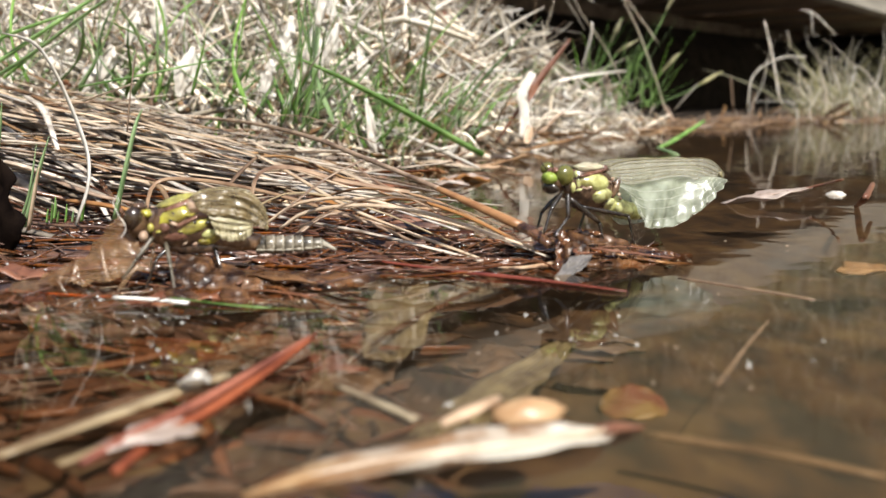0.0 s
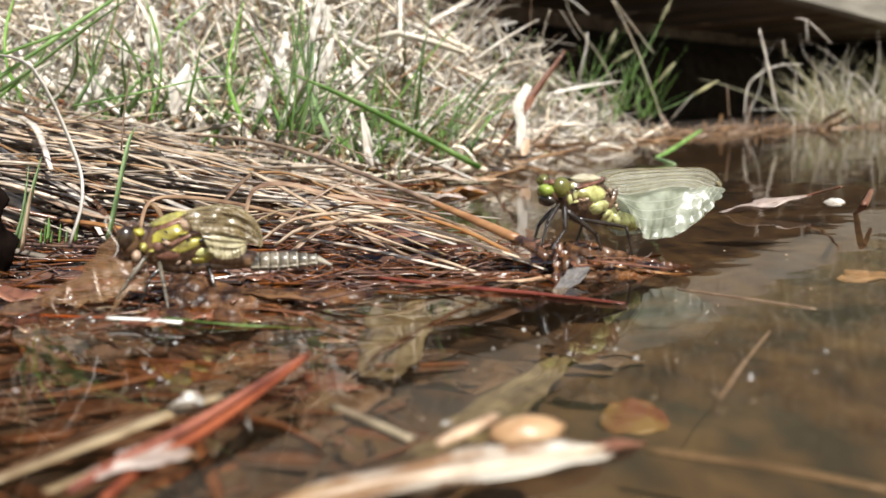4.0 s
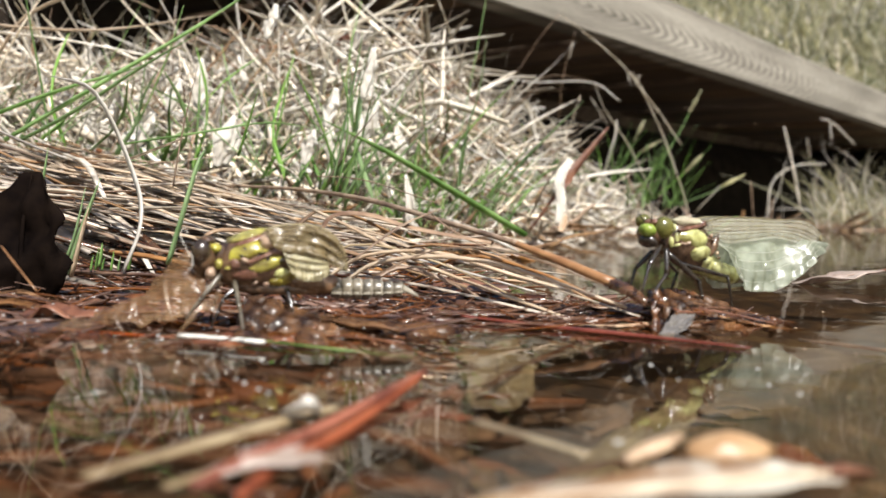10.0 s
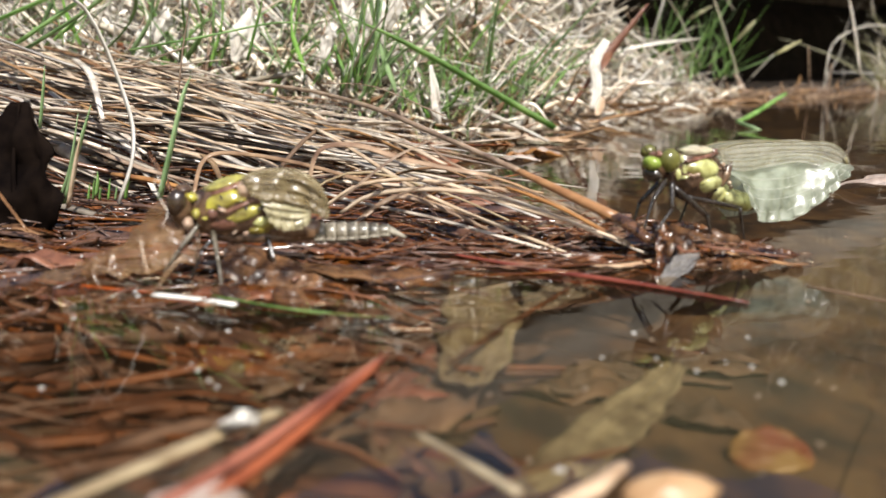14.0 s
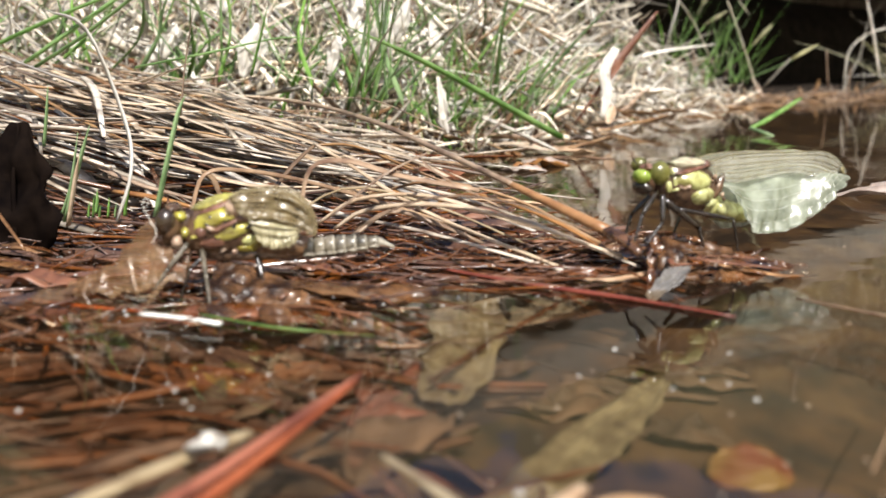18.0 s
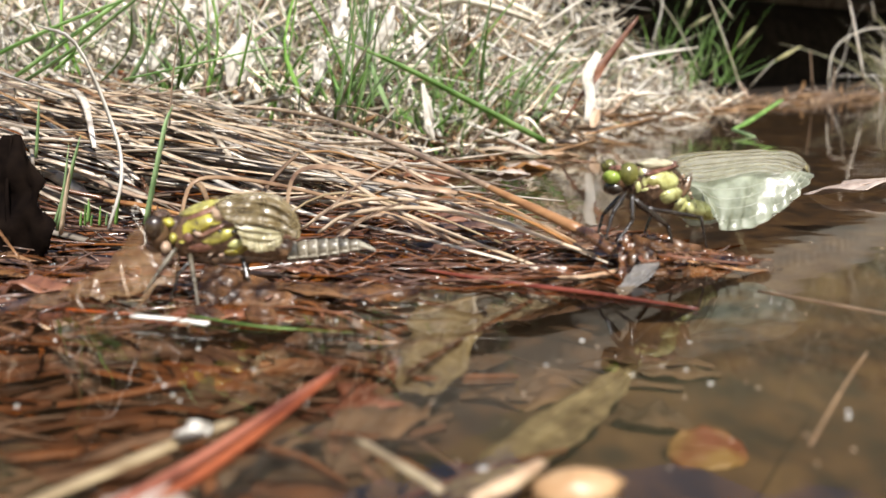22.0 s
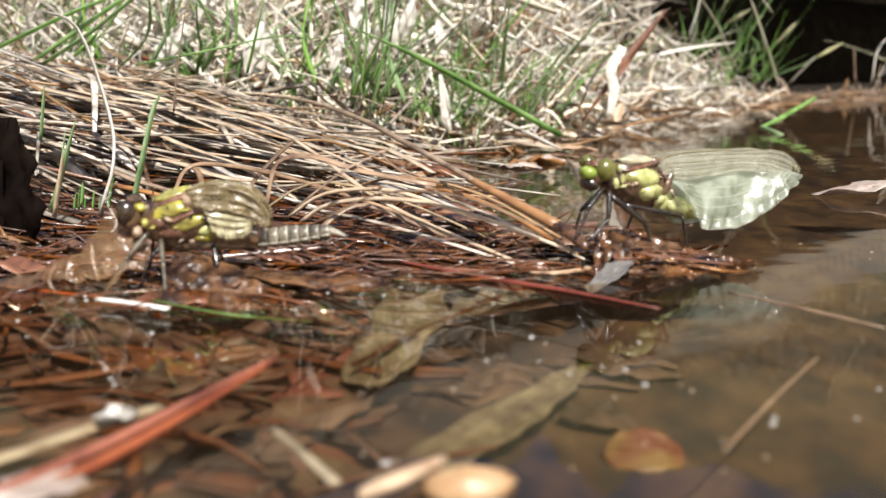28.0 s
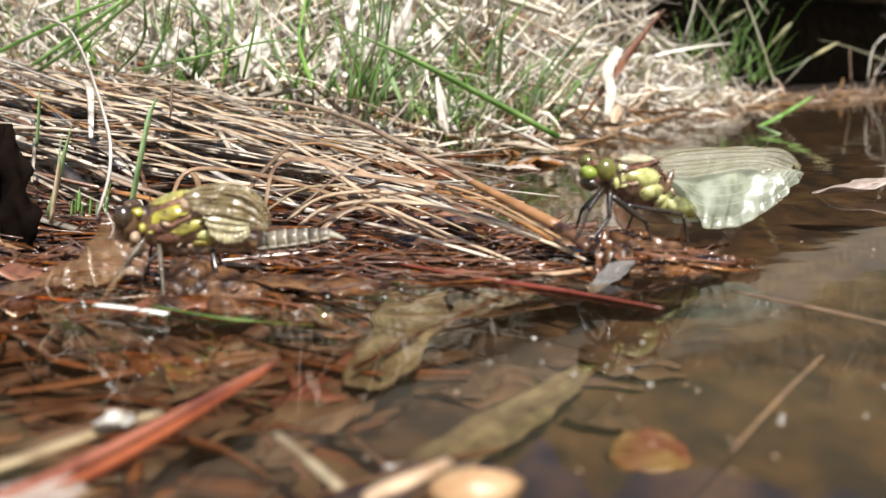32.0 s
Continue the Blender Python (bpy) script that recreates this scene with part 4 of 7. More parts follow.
    pieces(flow, "straw", WET_STRAW, spots, straw_shapes(5.0, 0.06, 0.3, 15))
    mat_thing = thing("needle_mat", (-5, 15, 0), "soaked red-brown needles on top of the floating mat", "litter")
    spots = []
    for x, y in field(290, -13, 3.6, 12.2, 23, zone):
        h = float(np.interp(y, [12, 13.2, 15, 20], [-0.12, -0.02, 0.17, 0.30]) * np.interp(x, [-1.5, 1.5], [1.0, 0.15])) + G.uniform(-0.04, 0.05)
        spots.append(((x, y, h), (1, G.normal(-0.1, 0.35), G.normal(0, 0.02)), int(G.integers(14)), G.uniform(0.4, 1.5) if x < -3 else G.uniform(0.3, 0.75)))
    pieces(mat_thing, "needle", WET_STRAW, spots, straw_shapes(3.2, 0.055, 0.45, 9))
    n = 95
    p = field(n, -9, 0.6, 23, 40, lambda x, y: (y < grass_edge(x) + 1) & (x < np.interp(y, [23, 28, 34, 40], [0.2, -1.8, -3.0, -3.4])))
    way = np.c_[np.full(n, 1.0), G.normal(-0.1, 0.5, n), G.normal(0, 0.03, n)]
    patch = thing("soaked_straw", (-3, 31, 0), "soaked brown straws lying in water below the bank", "straw")
    pieces(patch, "straw", WET_STRAW, [((x, y, G.uniform(-0.02, 0.28)), w, int(G.integers(14)), G.uniform(0.5, 1.7)) for (x, y), w in zip(p, way)], straw_shapes(3.0, 0.075, 0.4, 12))
    n = 60
    p = field(n, -12, 0, 5, 40, lambda x, y: y < edge_y(x))
    way = np.c_[G.normal(0.5, 0.8, n), G.normal(0, 0.8, n), G.normal(0, 0.06, n)]
    strands("sunken_litter", MURK_LEAF, on_ground(p, 0.1), way, G.uniform(0.6, 2.4, n), G.uniform(0.02, 0.14, n), np.c_[G.normal(0, 0.5, n), G.normal(0, 0.5, n), G.normal(0, 0.08, n)], np.zeros(n), "sunken brown leaf and stem litter on the mud", "litter", segs=8, curl=0.12, seed=10, tip=0.6)


wet_mat()


# ---- single straws, blades and leaves ----
def straw(points, r, material, label, category="straw", group="", name="straw", flat=0.6, ends=(0.8, 1.0, 0.7)):
    bm = tube(bmesh.new(), points, [r * e for e in ends], sides=8, flat=flat, rough=0.12)
    return single(name, bm, material, label, category, group)


def ribbed_leaf(name, points, widths, material, label, category, group="", **shape):
    """A leaf of two parts: its blade and the midrib along it."""
    mid = points[len(points) // 2]
    base = thing(name, mid, label, category, group)
    part("blade", leaf(bmesh.new(), points, widths, **shape), material, base, world=True)
    part("midrib", tube(bmesh.new(), [(x, y, z + 0.02) for x, y, z in points], [0.012, 0.026, 0.022, 0.008], sides=6), material, base, "raised leaf rib", world=True)
    return base


stem = thing("dead_sedge", (1.62, 16.3, 0.68), "long arching brown sedge stem leaning into the water", "stem")
part("culm", tube(bmesh.new(), [(-10.93, 36, 2.63), (-6.67, 30.1, 2.49), (-3.66, 24.6, 2.17), (-1.73, 21, 1.74), (-0.1, 17.9, 1.34)], [0.05, 0.07, 0.08, 0.07, 0.065], flat=0.8), BROWN_STRAW, stem, world=True)
part("sheath", tube(bmesh.new(), [(-0.16, 18, 1.35), (0.69, 17.1, 1.04), (1.44, 16.5, 0.74)], [0.07, 0.10, 0.12], flat=0.8), SHEATH, stem, "reddish-brown sheath round the stem foot", world=True)
part("foot", tube(bmesh.new(), [(1.34, 16.6, 0.77), (1.62, 16.3, 0.66), (1.89, 16, 0.47)], [0.125, 0.13, 0.09], flat=0.8), WET_LEAF, stem, "dark brown rotten stem foot", world=True)
part("side_leaf", tube(bmesh.new(), [(-8.81, 33, 2.58), (-8.98, 32.7, 1.86), (-8.9, 32.5, 1.27), (-9.07, 32.5, 0.97)], [0.06, 0.14, 0.12, 0.03], flat=0.3), BROWN_STRAW, stem, "withered brown side leaf", world=True)
straw([(-3.14, 17.4, 0.65), (-2.57, 17.3, 0.98), (-1.42, 17, 1.12), (-0.16, 16.8, 0.93), (1.63, 16.4, 0.36)], 0.07, PALE_STRAW, "pale arched straw over the wet mat", group="arched straws")
straw([(-3.64, 18.3, 0.59), (-2.87, 18.2, 1.05), (-1.6, 17.9, 1.15), (-0.27, 17.5, 0.81), (0.8, 17.2, 0.55)], 0.065, PALE_STRAW, "pale arched straw over the wet mat", group="arched straws")
straw([(-4.24, 21, 1.86), (-3.38, 20, 1.54), (-1.62, 18, 0.85), (0.72, 16.6, 0.13)], 0.055, PALE_STRAW, "straight pale straw sloping down to the water", group="arched straws")
straw([(-4.24, 21, 1.83), (-4.47, 20.5, 1.58), (-4.75, 20, 1.19), (-4.87, 19.4, 0.82)], 0.06, BROWN_STRAW, "kinked reddish-brown straw over the heap", group="arched straws")
straw([(-4.24, 21, 1.83), (-3.48, 21.5, 1.76), (-2.23, 22, 1.17), (-1.15, 22, 0.74)], 0.06, BROWN_STRAW, "kinked reddish-brown straw over the heap", group="arched straws")
straw([(-6.25, 19, 0.71), (-6.29, 20, 1.33), (-5.48, 20, 1.41), (-3.79, 19.5, 1.16), (-0.98, 18.5, 0.47)], 0.055, BROWN_STRAW, "bent tan straw behind the insect", group="arched straws")
straw([(-8.64, 21, 0.88), (-7.68, 20.5, 0.83), (-6.51, 20, 0.67)], 0.10, SHEATH, "thick tan hollow straw piece", group="arched straws")
arc_rng = random.Random(5)
for k in range(4):
    x0, y0 = arc_rng.uniform(-4.6, -2.0), arc_rng.uniform(17.0, 21.5)
    x1, y1 = arc_rng.uniform(-0.6, 2.0), arc_rng.uniform(16.6, 18.5)
    rise = arc_rng.uniform(0.25, 0.95)
    pts = [(x0, y0, arc_rng.uniform(0.25, 0.9)), (x0 + (x1 - x0) * 0.3, y0 + (y1 - y0) * 0.3 + arc_rng.uniform(-0.3, 0.3), 0.45 + rise), (x0 + (x1 - x0) * 0.65, y0 + (y1 - y0) * 0.6, 0.35 + rise * 0.75), (x1, y1, 0.22)]
    straw(pts, arc_rng.uniform(0.045, 0.10), (BROWN_STRAW, SHEATH, WET_PALE)[k % 3], "arched straw bowed over the wet mat", group="arched straws", flat=0.45)
for k, (pts, w, m) in enumerate((([(-18.16, 32, 3.84), (-12.45, 29, 3.13), (-6.92, 25, 2.23), (-1.83, 20.5, 1.48)], 0.12, DRY_STRAW), ([(-17.59, 31, 3.41), (-12.38, 28, 2.57), (-8.73, 25, 1.8)], 0.13, DRY_STRAW),
                                 ([(-13.36, 29, 2.97), (-7.68, 26, 2.33), (-3.87, 22, 1.57)], 0.09, DRY_STRAW), ([(-16.42, 29, 2.98), (-12.9, 27, 2.45), (-8.41, 23, 1.4)], 0.10, BROWN_STRAW),
                                 ([(-12.27, 24, 2.14), (-10.5, 24, 2.18), (-9.06, 24.4, 2.26)], 0.12, BROWN_LEAF), ([(-15.23, 27, 2.69), (-11.27, 24, 1.72), (-8.55, 22, 1.3)], 0.09, DRY_STRAW),
                                 ([(-14.7, 30, 3.82), (-12.96, 29, 3.47), (-11.33, 28, 2.89)], 0.16, BROWN_LEAF), ([(-9.64, 24, 1.93), (-6.59, 22.5, 1.71), (-3.35, 20.5, 1.36)], 0.075, DRY_STRAW),
                                 ([(-9.92, 27, 2.83), (-5.93, 24, 2), (-2.06, 19.5, 1.25)], 0.08, PALE_STRAW), ([(-4.86, 25, 2.72), (-3.57, 25, 2.64), (-1.61, 22, 2.06)], 0.05, BROWN_STRAW))):
    straw(pts, w, m, "broad pale straw laid over the heap" if m in (DRY_STRAW, PALE_STRAW) else "broad damp brown straw laid over the heap", group="broad heap straws", flat=0.3)
for pts, w in (([(-3.63, 17, 1.02), (-3.46, 17.2, 1.72), (-2.83, 17.2, 1.83), (-1.94, 17, 1.6), (-0.62, 16.8, 1.38)], 0.06), ([(-3.02, 16.6, 0.99), (-2.21, 16.9, 1.61), (-1.51, 17.4, 1.94)], 0.075), ([(-2.61, 16.4, 0.8), (-1.52, 16.6, 1.26), (-0.25, 16.6, 1.23), (1.18, 16.3, 0.75)], 0.07), ([(-1.7, 17.4, 1.89), (-1.21, 17.2, 1.53), (0.03, 16.6, 0.97)], 0.05)):
    straw(pts, w, BROWN_STRAW, "bold tan-brown straw arched over the wet mat", group="arched straws", flat=0.25)
straw([(-4.88, 13.26, 0.22), (-4.29, 13.07, 0.22), (-3.67, 12.8, 0.22)], 0.055, THREAD, "bright white straw piece floating", ends=(1, 1, 1), flat=0.5)
straw([(-4.14, 13.4, 0.18), (-3.06, 12.89, 0.16), (-2.42, 12.89, 0.1), (-1.78, 12.98, 0.03)], 0.026, GREEN, "thin yellow-green straw at the water line")
straw([(-7.17, 14.49, 0.1), (-5.99, 14.06, 0.1), (-5.11, 13.84, 0.1)], 0.05, RED_NEEDLE, "thin red-brown straw on the mat")
straw([(-1.36, 16.34, 0.20), (0.16, 15.27, 0.17), (1.50, 14.49, 0.15), (2.74, 13.53, 0.15)], 0.06, CRIMSON, "long red straw lying at the edge of the mat", ends=(0.6, 1.1, 0.4))
for k, (dy, dx) in enumerate(((0, 0), (14, 30), (26, -10), (-12, 20), (38, 40), (8, -60))):
    straw([(-3.23, 17.48, 0.12)[:2] + (0.12 + 0.05 * (k % 3),), (V((-0.9, 16.78, 0.12)) + V((dx * 0.01, -dy * 0.02, 0.1 * (k % 2))))[:], (V((1.8, 16.99, 0.1)) + V((dx * 0.012, -dy * 0.025, 0.0)))[:]], 0.10, (RUST_LEAF, WET_STRAW)[k % 2], "flat red-brown soaked sedge blade", group="soaked blades", name="soaked_sedge", flat=0.18)
for pts in ([(-4.6, 20.5, 0.9), (-2.3, 20.2, 1.05), (-0.4, 19.0, 0.75), (1.9, 16.4, 0.2)], [(-3.4, 18.8, 0.7), (-1.6, 17.9, 0.5), (0.7, 16.4, 0.14)], [(-4.0, 22.5, 1.1), (-1.9, 21.2, 0.8), (0.3, 18.6, 0.4)]):
    straw(pts, 0.075, DRY_STRAW, "long pale straw sloping over the wet mat", group="long pale straws", flat=0.35)
single("pale_floating_leaf", leaf(bmesh.new(), [(-1.6, 41.5, 0.25), (-0.2, 40.2, 0.35), (1.6, 38.5, 0.15)], [0.1, 0.5, 0.1], across=(0.3, 1, 0.1), cup=0.2, wave=0.3, ragged=0.2, seed=6.0), PALE_STRAW, "long pale olive leaf floating below the bank", "leaf", "pale floating leaves")
# flat whitish sheets that stand in for bright reflections on the water
for k, (x, y, long, wide) in enumerate(((0.9, 34.6, 1.6, 0.7), (-2.6, 38.0, 1.8, 0.8), (0.2, 32.2, 1.4, 0.6), (2.8, 47.0, 1.5, 0.6))):
    single("pale_floating_leaf", leaf(bmesh.new(), [(x - long / 2, y + 0.3, 0.13), (x, y, 0.2), (x + long / 2, y - 0.2, 0.13)], [wide * 0.3, wide, wide * 0.2], across=(0, 1, 0), cup=0.1, wave=0.25, ragged=0.15, seed=k * 2.7), SCRAP, "whitish film laid on the water as a bright reflection", "leaf", "pale floating leaves")
# red needle pair and its neighbours
needles = thing("pine_needles", (-2.35, 9.42, 0), "pair of red-brown pine needles joined at the tip, on the water", "pine needles")
part("needle", tube(bmesh.new(), [(-1.56, 10.77, 0.27), (-1.91, 9.69, 0.24), (-2.32, 8.52, 0.20), (-2.75, 7.56, 0.17), (-3.00, 7.12, 0.12)], [0.018, 0.04, 0.052, 0.062, 0.04]), RED_NEEDLE, needles, world=True)
part("needle", tube(bmesh.new(), [(-1.57, 10.71, 0.24), (-1.86, 9.71, 0.18), (-2.20, 8.52, 0.14), (-2.54, 7.60, 0.12), (-2.65, 6.93, 0.12)], [0.018, 0.04, 0.052, 0.062, 0.04]), RED_NEEDLE, needles, world=True)
straw([(-2.36, 9.58, 0.12), (-2.76, 8.98, 0.12), (-3.28, 8.11, 0.12), (-3.77, 7.32, 0.12)], 0.105, WET_PALE, "broad pale straw floating beside red needles", flat=0.35)
straw([(-2.51, 7.97, 0.12), (-2.84, 7.60, 0.12), (-3.18, 7.12, 0.12)], 0.07, WET_PALE, "short pale straw on the water", flat=0.4)
straw([(-1.12, 9.13, 0.12), (-0.68, 8.59, 0.12), (-0.28, 8.07, 0.12)], 0.05, WET_PALE, "short pale needle floating on clear water", ends=(1, 1, 1))
single("seed_husk", leaf(bmesh.new(), [(-2.76, 9.09, 0.17), (-2.53, 8.92, 0.26), (-2.48, 9.31, 0.17)], [0.02, 0.11, 0.02], cup=0.6, n=12), WHITE_PETAL, "small white seed husk", "husk")
ribbed_leaf("leaf_scrap", [(-3.02, 7.38, 0.1), (-2.64, 7.55, 0.18), (-2.3, 8.01, 0.12)], [0.1, 0.24, 0.18], SCRAP, "torn silvery-pink leaf scrap", "leaf", cup=0.1, wave=0.15, ragged=0.3)
curled = thing("curled_leaf", (0.29, 7.49, 0), "bleached white and orange curled leaf floating", "leaf")
CURL = [(-1.58, 6.67, 0.0), (-0.69, 7, 0.1), (0.28, 7.17, 0.16), (1.01, 7.41, 0.16), (1.42, 7.71, 0.11)]
part("blade", leaf(bmesh.new(), CURL, [0.08, 0.26, 0.34, 0.28, 0.1], cup=0.2, wave=0.25, ragged=0.2, n=30), BLEACHED_LEAF, curled, world=True)
part("midrib", tube(bmesh.new(), [(x, y, z + 0.03) for x, y, z in CURL], [0.03, 0.045, 0.04, 0.02]), PALE_STRAW, curled, "pale leaf rib", world=True)
part("tip", leaf(bmesh.new(), [(1.36, 7.63, 0.13), (1.54, 7.71, 0.14), (1.77, 7.84, 0.1)], [0.12, 0.10, 0.02], cup=0.3), RUST_LEAF, curled, "orange-brown pointed tip", world=True)
single("seed_pod", blob(bmesh.new(), (0.75, 8, 0.18), (0.35, 0.2, 0.15), (0, 0, 12), 0.3), TAN_LEAF, "pale orange swollen seed pod on the leaf", "seed pod")
straw([(-0.05, 7.85, 0.15), (0.21, 7.93, 0.24), (0.49, 8.46, 0.18)], 0.09, TAN_LEAF, "orange-tan leaf stalk", "stalk", name="plant_debris")
ribbed_leaf("orange_leaf", [(1.91, 10.91, -0.72), (2.12, 10.79, -0.67), (2.46, 10.78, -0.67), (2.71, 10.88, -0.72)], [0.10, 0.21, 0.27, 0.29, 0.27, 0.21, 0.10], ORANGE_LEAF, "orange and yellow round leaf under water", "leaf", across=(0, 0.85, 0.45), cup=0.05, wave=0.2, ragged=0.15, n=24)
ribbed_leaf("drowned_leaf", [(1.71, 12.75, -0.44), (1.03, 11.42, -0.49), (0.25, 10.06, -0.54), (-0.58, 8.68, -0.64)], [0.15, 0.32, 0.34, 0.2], DROWNED_LEAF, "long tan leaf sunken under clear water", "leaf", "sunken leaves", across=(1, 0.6, 0), cup=0.1, wave=0.25, ragged=0.35, n=36)
ribbed_leaf("drowned_leaf", [(-0.95, 17.54, -0.10), (-0.72, 15.21, -0.12), (-0.66, 13.05, -0.16), (-0.80, 11.54, -0.30)], [0.3, 0.5, 0.5, 0.28], DROWNED_LEAF, "grey-green mottled leaf sunken under clear water", "leaf", "sunken leaves", across=(1, 0.1, 0), cup=0.1, wave=0.35, ragged=0.32, n=40, seed=4.0)
ribbed_leaf("drowned_leaf", [(-0.83, 13.04, -0.52), (-1.43, 11.73, -0.47), (-2.07, 11.47, -0.57)], [0.3, 0.55, 0.2], DROWNED_RED, "dull red leaf sunken under clear water", "leaf", "sunken leaves", across=(0.3, 1, 0), cup=0.1, wave=0.3, ragged=0.18, n=36, seed=2.0)
straw([(4.21, 11.64, 0.12), (3.54, 10.45, 0.12), (2.76, 8.98, 0.12)], 0.013, BROWN_STRAW, "thin straw floating on open water")
straw([(3.81, 14.65, 0.12), (4.68, 13.68, 0.12), (5.32, 12.9, 0.12)], 0.035, BROWN_STRAW, "thin brown straw floating on open water")
straw([(1.92, 8.48, -0.2), (2.89, 7.98, -0.2), (3.73, 7.38, -0.2)], 0.07, BROWN_STRAW, "brown straw just under the water")
single("glassy_leaf", leaf(bmesh.new(), [(-0.01, 13.93, -0.12), (0.40, 15.01, -0.12), (0.96, 15.53, -0.12)], [0.15, 0.42, 0.3], across=(0.4, 1, 0), cup=0.1, wave=0.5, ragged=0.4, n=26, seed=8.4), BUBBLE_LEAF, "thin translucent grey leaf skin under the water", "leaf", "sunken leaves")
shallow_rng = random.Random(63)
for k in range(7):
    x, y, a = shallow_rng.uniform(-0.4, 2.6), shallow_rng.uniform(11.6, 15.2), shallow_rng.uniform(-0.5, 0.5)
    long, wide = shallow_rng.uniform(1.0, 2.0), shallow_rng.uniform(0.22, 0.5)
    single("drowned_leaf", leaf(bmesh.new(), [(x - long / 2, y - a, float(ground_z(x - long / 2, y - a)) + 0.03), (x, y, float(ground_z(x, y)) + 0.07), (x + long / 2, y + a, float(ground_z(x + long / 2, y + a)) + 0.03)], [wide * 0.3, wide, wide * 0.8, wide * 0.2], across=(0.2, 1, 0), cup=0.1, wave=0.5, ragged=0.18, n=20, seed=k * 1.9), SOFT_BROWN, "soft brown rotting leaf sunken under clear water", "leaf", "sunken leaves")
# litter heap under the larger insect
mound_rng = random.Random(14)
for k in range(22):
    a, b, c = V((2.13, 16.72, 0.3)), V((2.69, 16.3, 0.36)), V((4.42, 17.04, -0.02))
    j = lambda s: V((mound_rng.gauss(0, s), mound_rng.gauss(0, s), abs(mound_rng.gauss(0, s * 0.2))))
    f0, f1 = mound_rng.uniform(0, 0.45), mound_rng.uniform(0.55, 1.05)
    line = smooth_path([a, b, c], 21)
    at = lambda f: line[min(20, int(f * 20))]
    straw([(at(f0) + j(0.22))[:], (at((f0 + f1) / 2) + j(0.3))[:], (at(min(1, f1)) + j(0.2))[:]], mound_rng.uniform(0.02, 0.075), (BROWN_LEAF, RUST_LEAF, WET_STRAW, SKIN)[k % 4], "limp soaked brown blade heaped at the water edge", group="soaked heap blades", name="soaked_sedge", flat=0.25)
single("grey_curl", leaf(bmesh.new(), [(1.86, 14.93, 0.02), (2.25, 15.38, 0.2), (2.55, 15.75, 0.35)], [0.08, 0.16, 0.05], across=(1, 0.3, 0), cup=0.6, wave=0.4, ragged=0.3, seed=3.0), GREY_LEAF, "shiny silver-grey curled leaf piece", "leaf")
ribbed_leaf("cream_leaf", [(0.54, 16.01, 0.08), (1.42, 15.72, 0.12), (2.35, 16.76, 0.1)], [0.02, 0.13, 0.02], TAN_LEAF, "narrow cream-coloured leaf on the mat", "leaf", across=(0, 1, 0), cup=0.2)
# right-hand water
ribbed_leaf("floating_leaf", [(7.76, 25.52, 0.1), (8.69, 24.81, 0.35), (10.2, 25.46, 0.5)], [0.1, 0.7, 0.15], SCRAP, "curled pale brown leaf floating on open water", "leaf", across=(0.3, 1, 0), cup=0.1, wave=0.3, ragged=0.2, seed=5.0)
straw([(9.68, 25.43, 0.4), (10.37, 25.2, 0.6), (10.24, 23.49, 0.9)], 0.06, RUST_LEAF, "rust-red leaf stalk", "stalk", name="plant_debris")
single("foam_bubble", blob(bmesh.new(), (11.68, 27.2, 0.1), (0.3, 0.25, 0.12), (0, 0, 0), 0.5), WHITE_PETAL, "white foam bubble cluster on the water", "bubble")
straw([(11.06, 24.41, 0.1), (10, 21.66, 0.6), (11.75, 25, 0.65)], 0.09, RUST_LEAF, "dark red twig sticking out of the water", "twig", name="twig")
ribbed_leaf("sunken_leaf", [(7.04, 15.95, -0.1), (7.48, 16.03, -0.05), (8.17, 16.42, -0.1)], [0.2, 0.5, 0.3], TAN_LEAF, "pale orange leaf just under water", "leaf", cup=0.1, wave=0.2)
straw([(15.82, 56, 1.64), (12.97, 52, 0.66), (11.71, 50, 0.39)], 0.16, GREEN, "forked yellow-green stem at the water", "stem", name="water_plant", flat=0.7)
straw([(11.71, 50, 0.39), (12.29, 48, 0.1)], 0.14, GREEN, "forked yellow-green stem at the water", "stem", name="water_plant", flat=0.7)
# dark leaf and green blades
rotten = thing("dark_leaf", (-9.31, 18, -0.2), "black rotten curled leaf standing upright", "leaf")
SPINE = [(-9.31, 18, -0.2), (-9.16, 18, 0.66), (-9.15, 18.1, 1.54), (-9.11, 18.4, 2.48)]
part("blade", leaf(bmesh.new(), SPINE, [0.5, 0.9, 0.95, 0.2], across=(1, -0.15, 0), cup=0.25, wave=0.3, ragged=0.4, thick=0.06, n=30, seed=2.6), DARK_LEAF, rotten, world=True)
part("midrib", tube(bmesh.new(), [(x, y - 0.1, z) for x, y, z in SPINE], [0.07, 0.06, 0.04, 0.02], sides=6), DARK_LEAF, rotten, world=True)
straw([(-9.18, 17.24, 1.16), (-8.84, 17.00, 0.89), (-8.27, 16.60, 0.44)], 0.035, BROWN_LEAF, "thin red-brown stalk leaning on the dark leaf", "stalk", name="plant_debris")
def grass_blade(points, w, material=None, label="fresh green grass blade", group="green blades", name="grass"):
    return single(name, tube(bmesh.new(), points, [w, w, w * 0.8, w * 0.1], sides=6, flat=0.35), material or GREEN, label, "grass", group)


grass_blade([(-6.33, 17.5, 0.87), (-6.09, 17.5, 1.7), (-5.85, 17.6, 2.62), (-5.75, 17.8, 2.96)], 0.105)
grass_blade([(-8.76, 19, 0.55), (-8.42, 19, 1.57), (-8.1, 19, 2.42)], 0.105)
grass_blade([(-9.05, 19.4, 0.57), (-8.79, 19.4, 1.21), (-8.55, 19.4, 2.25)], 0.075)
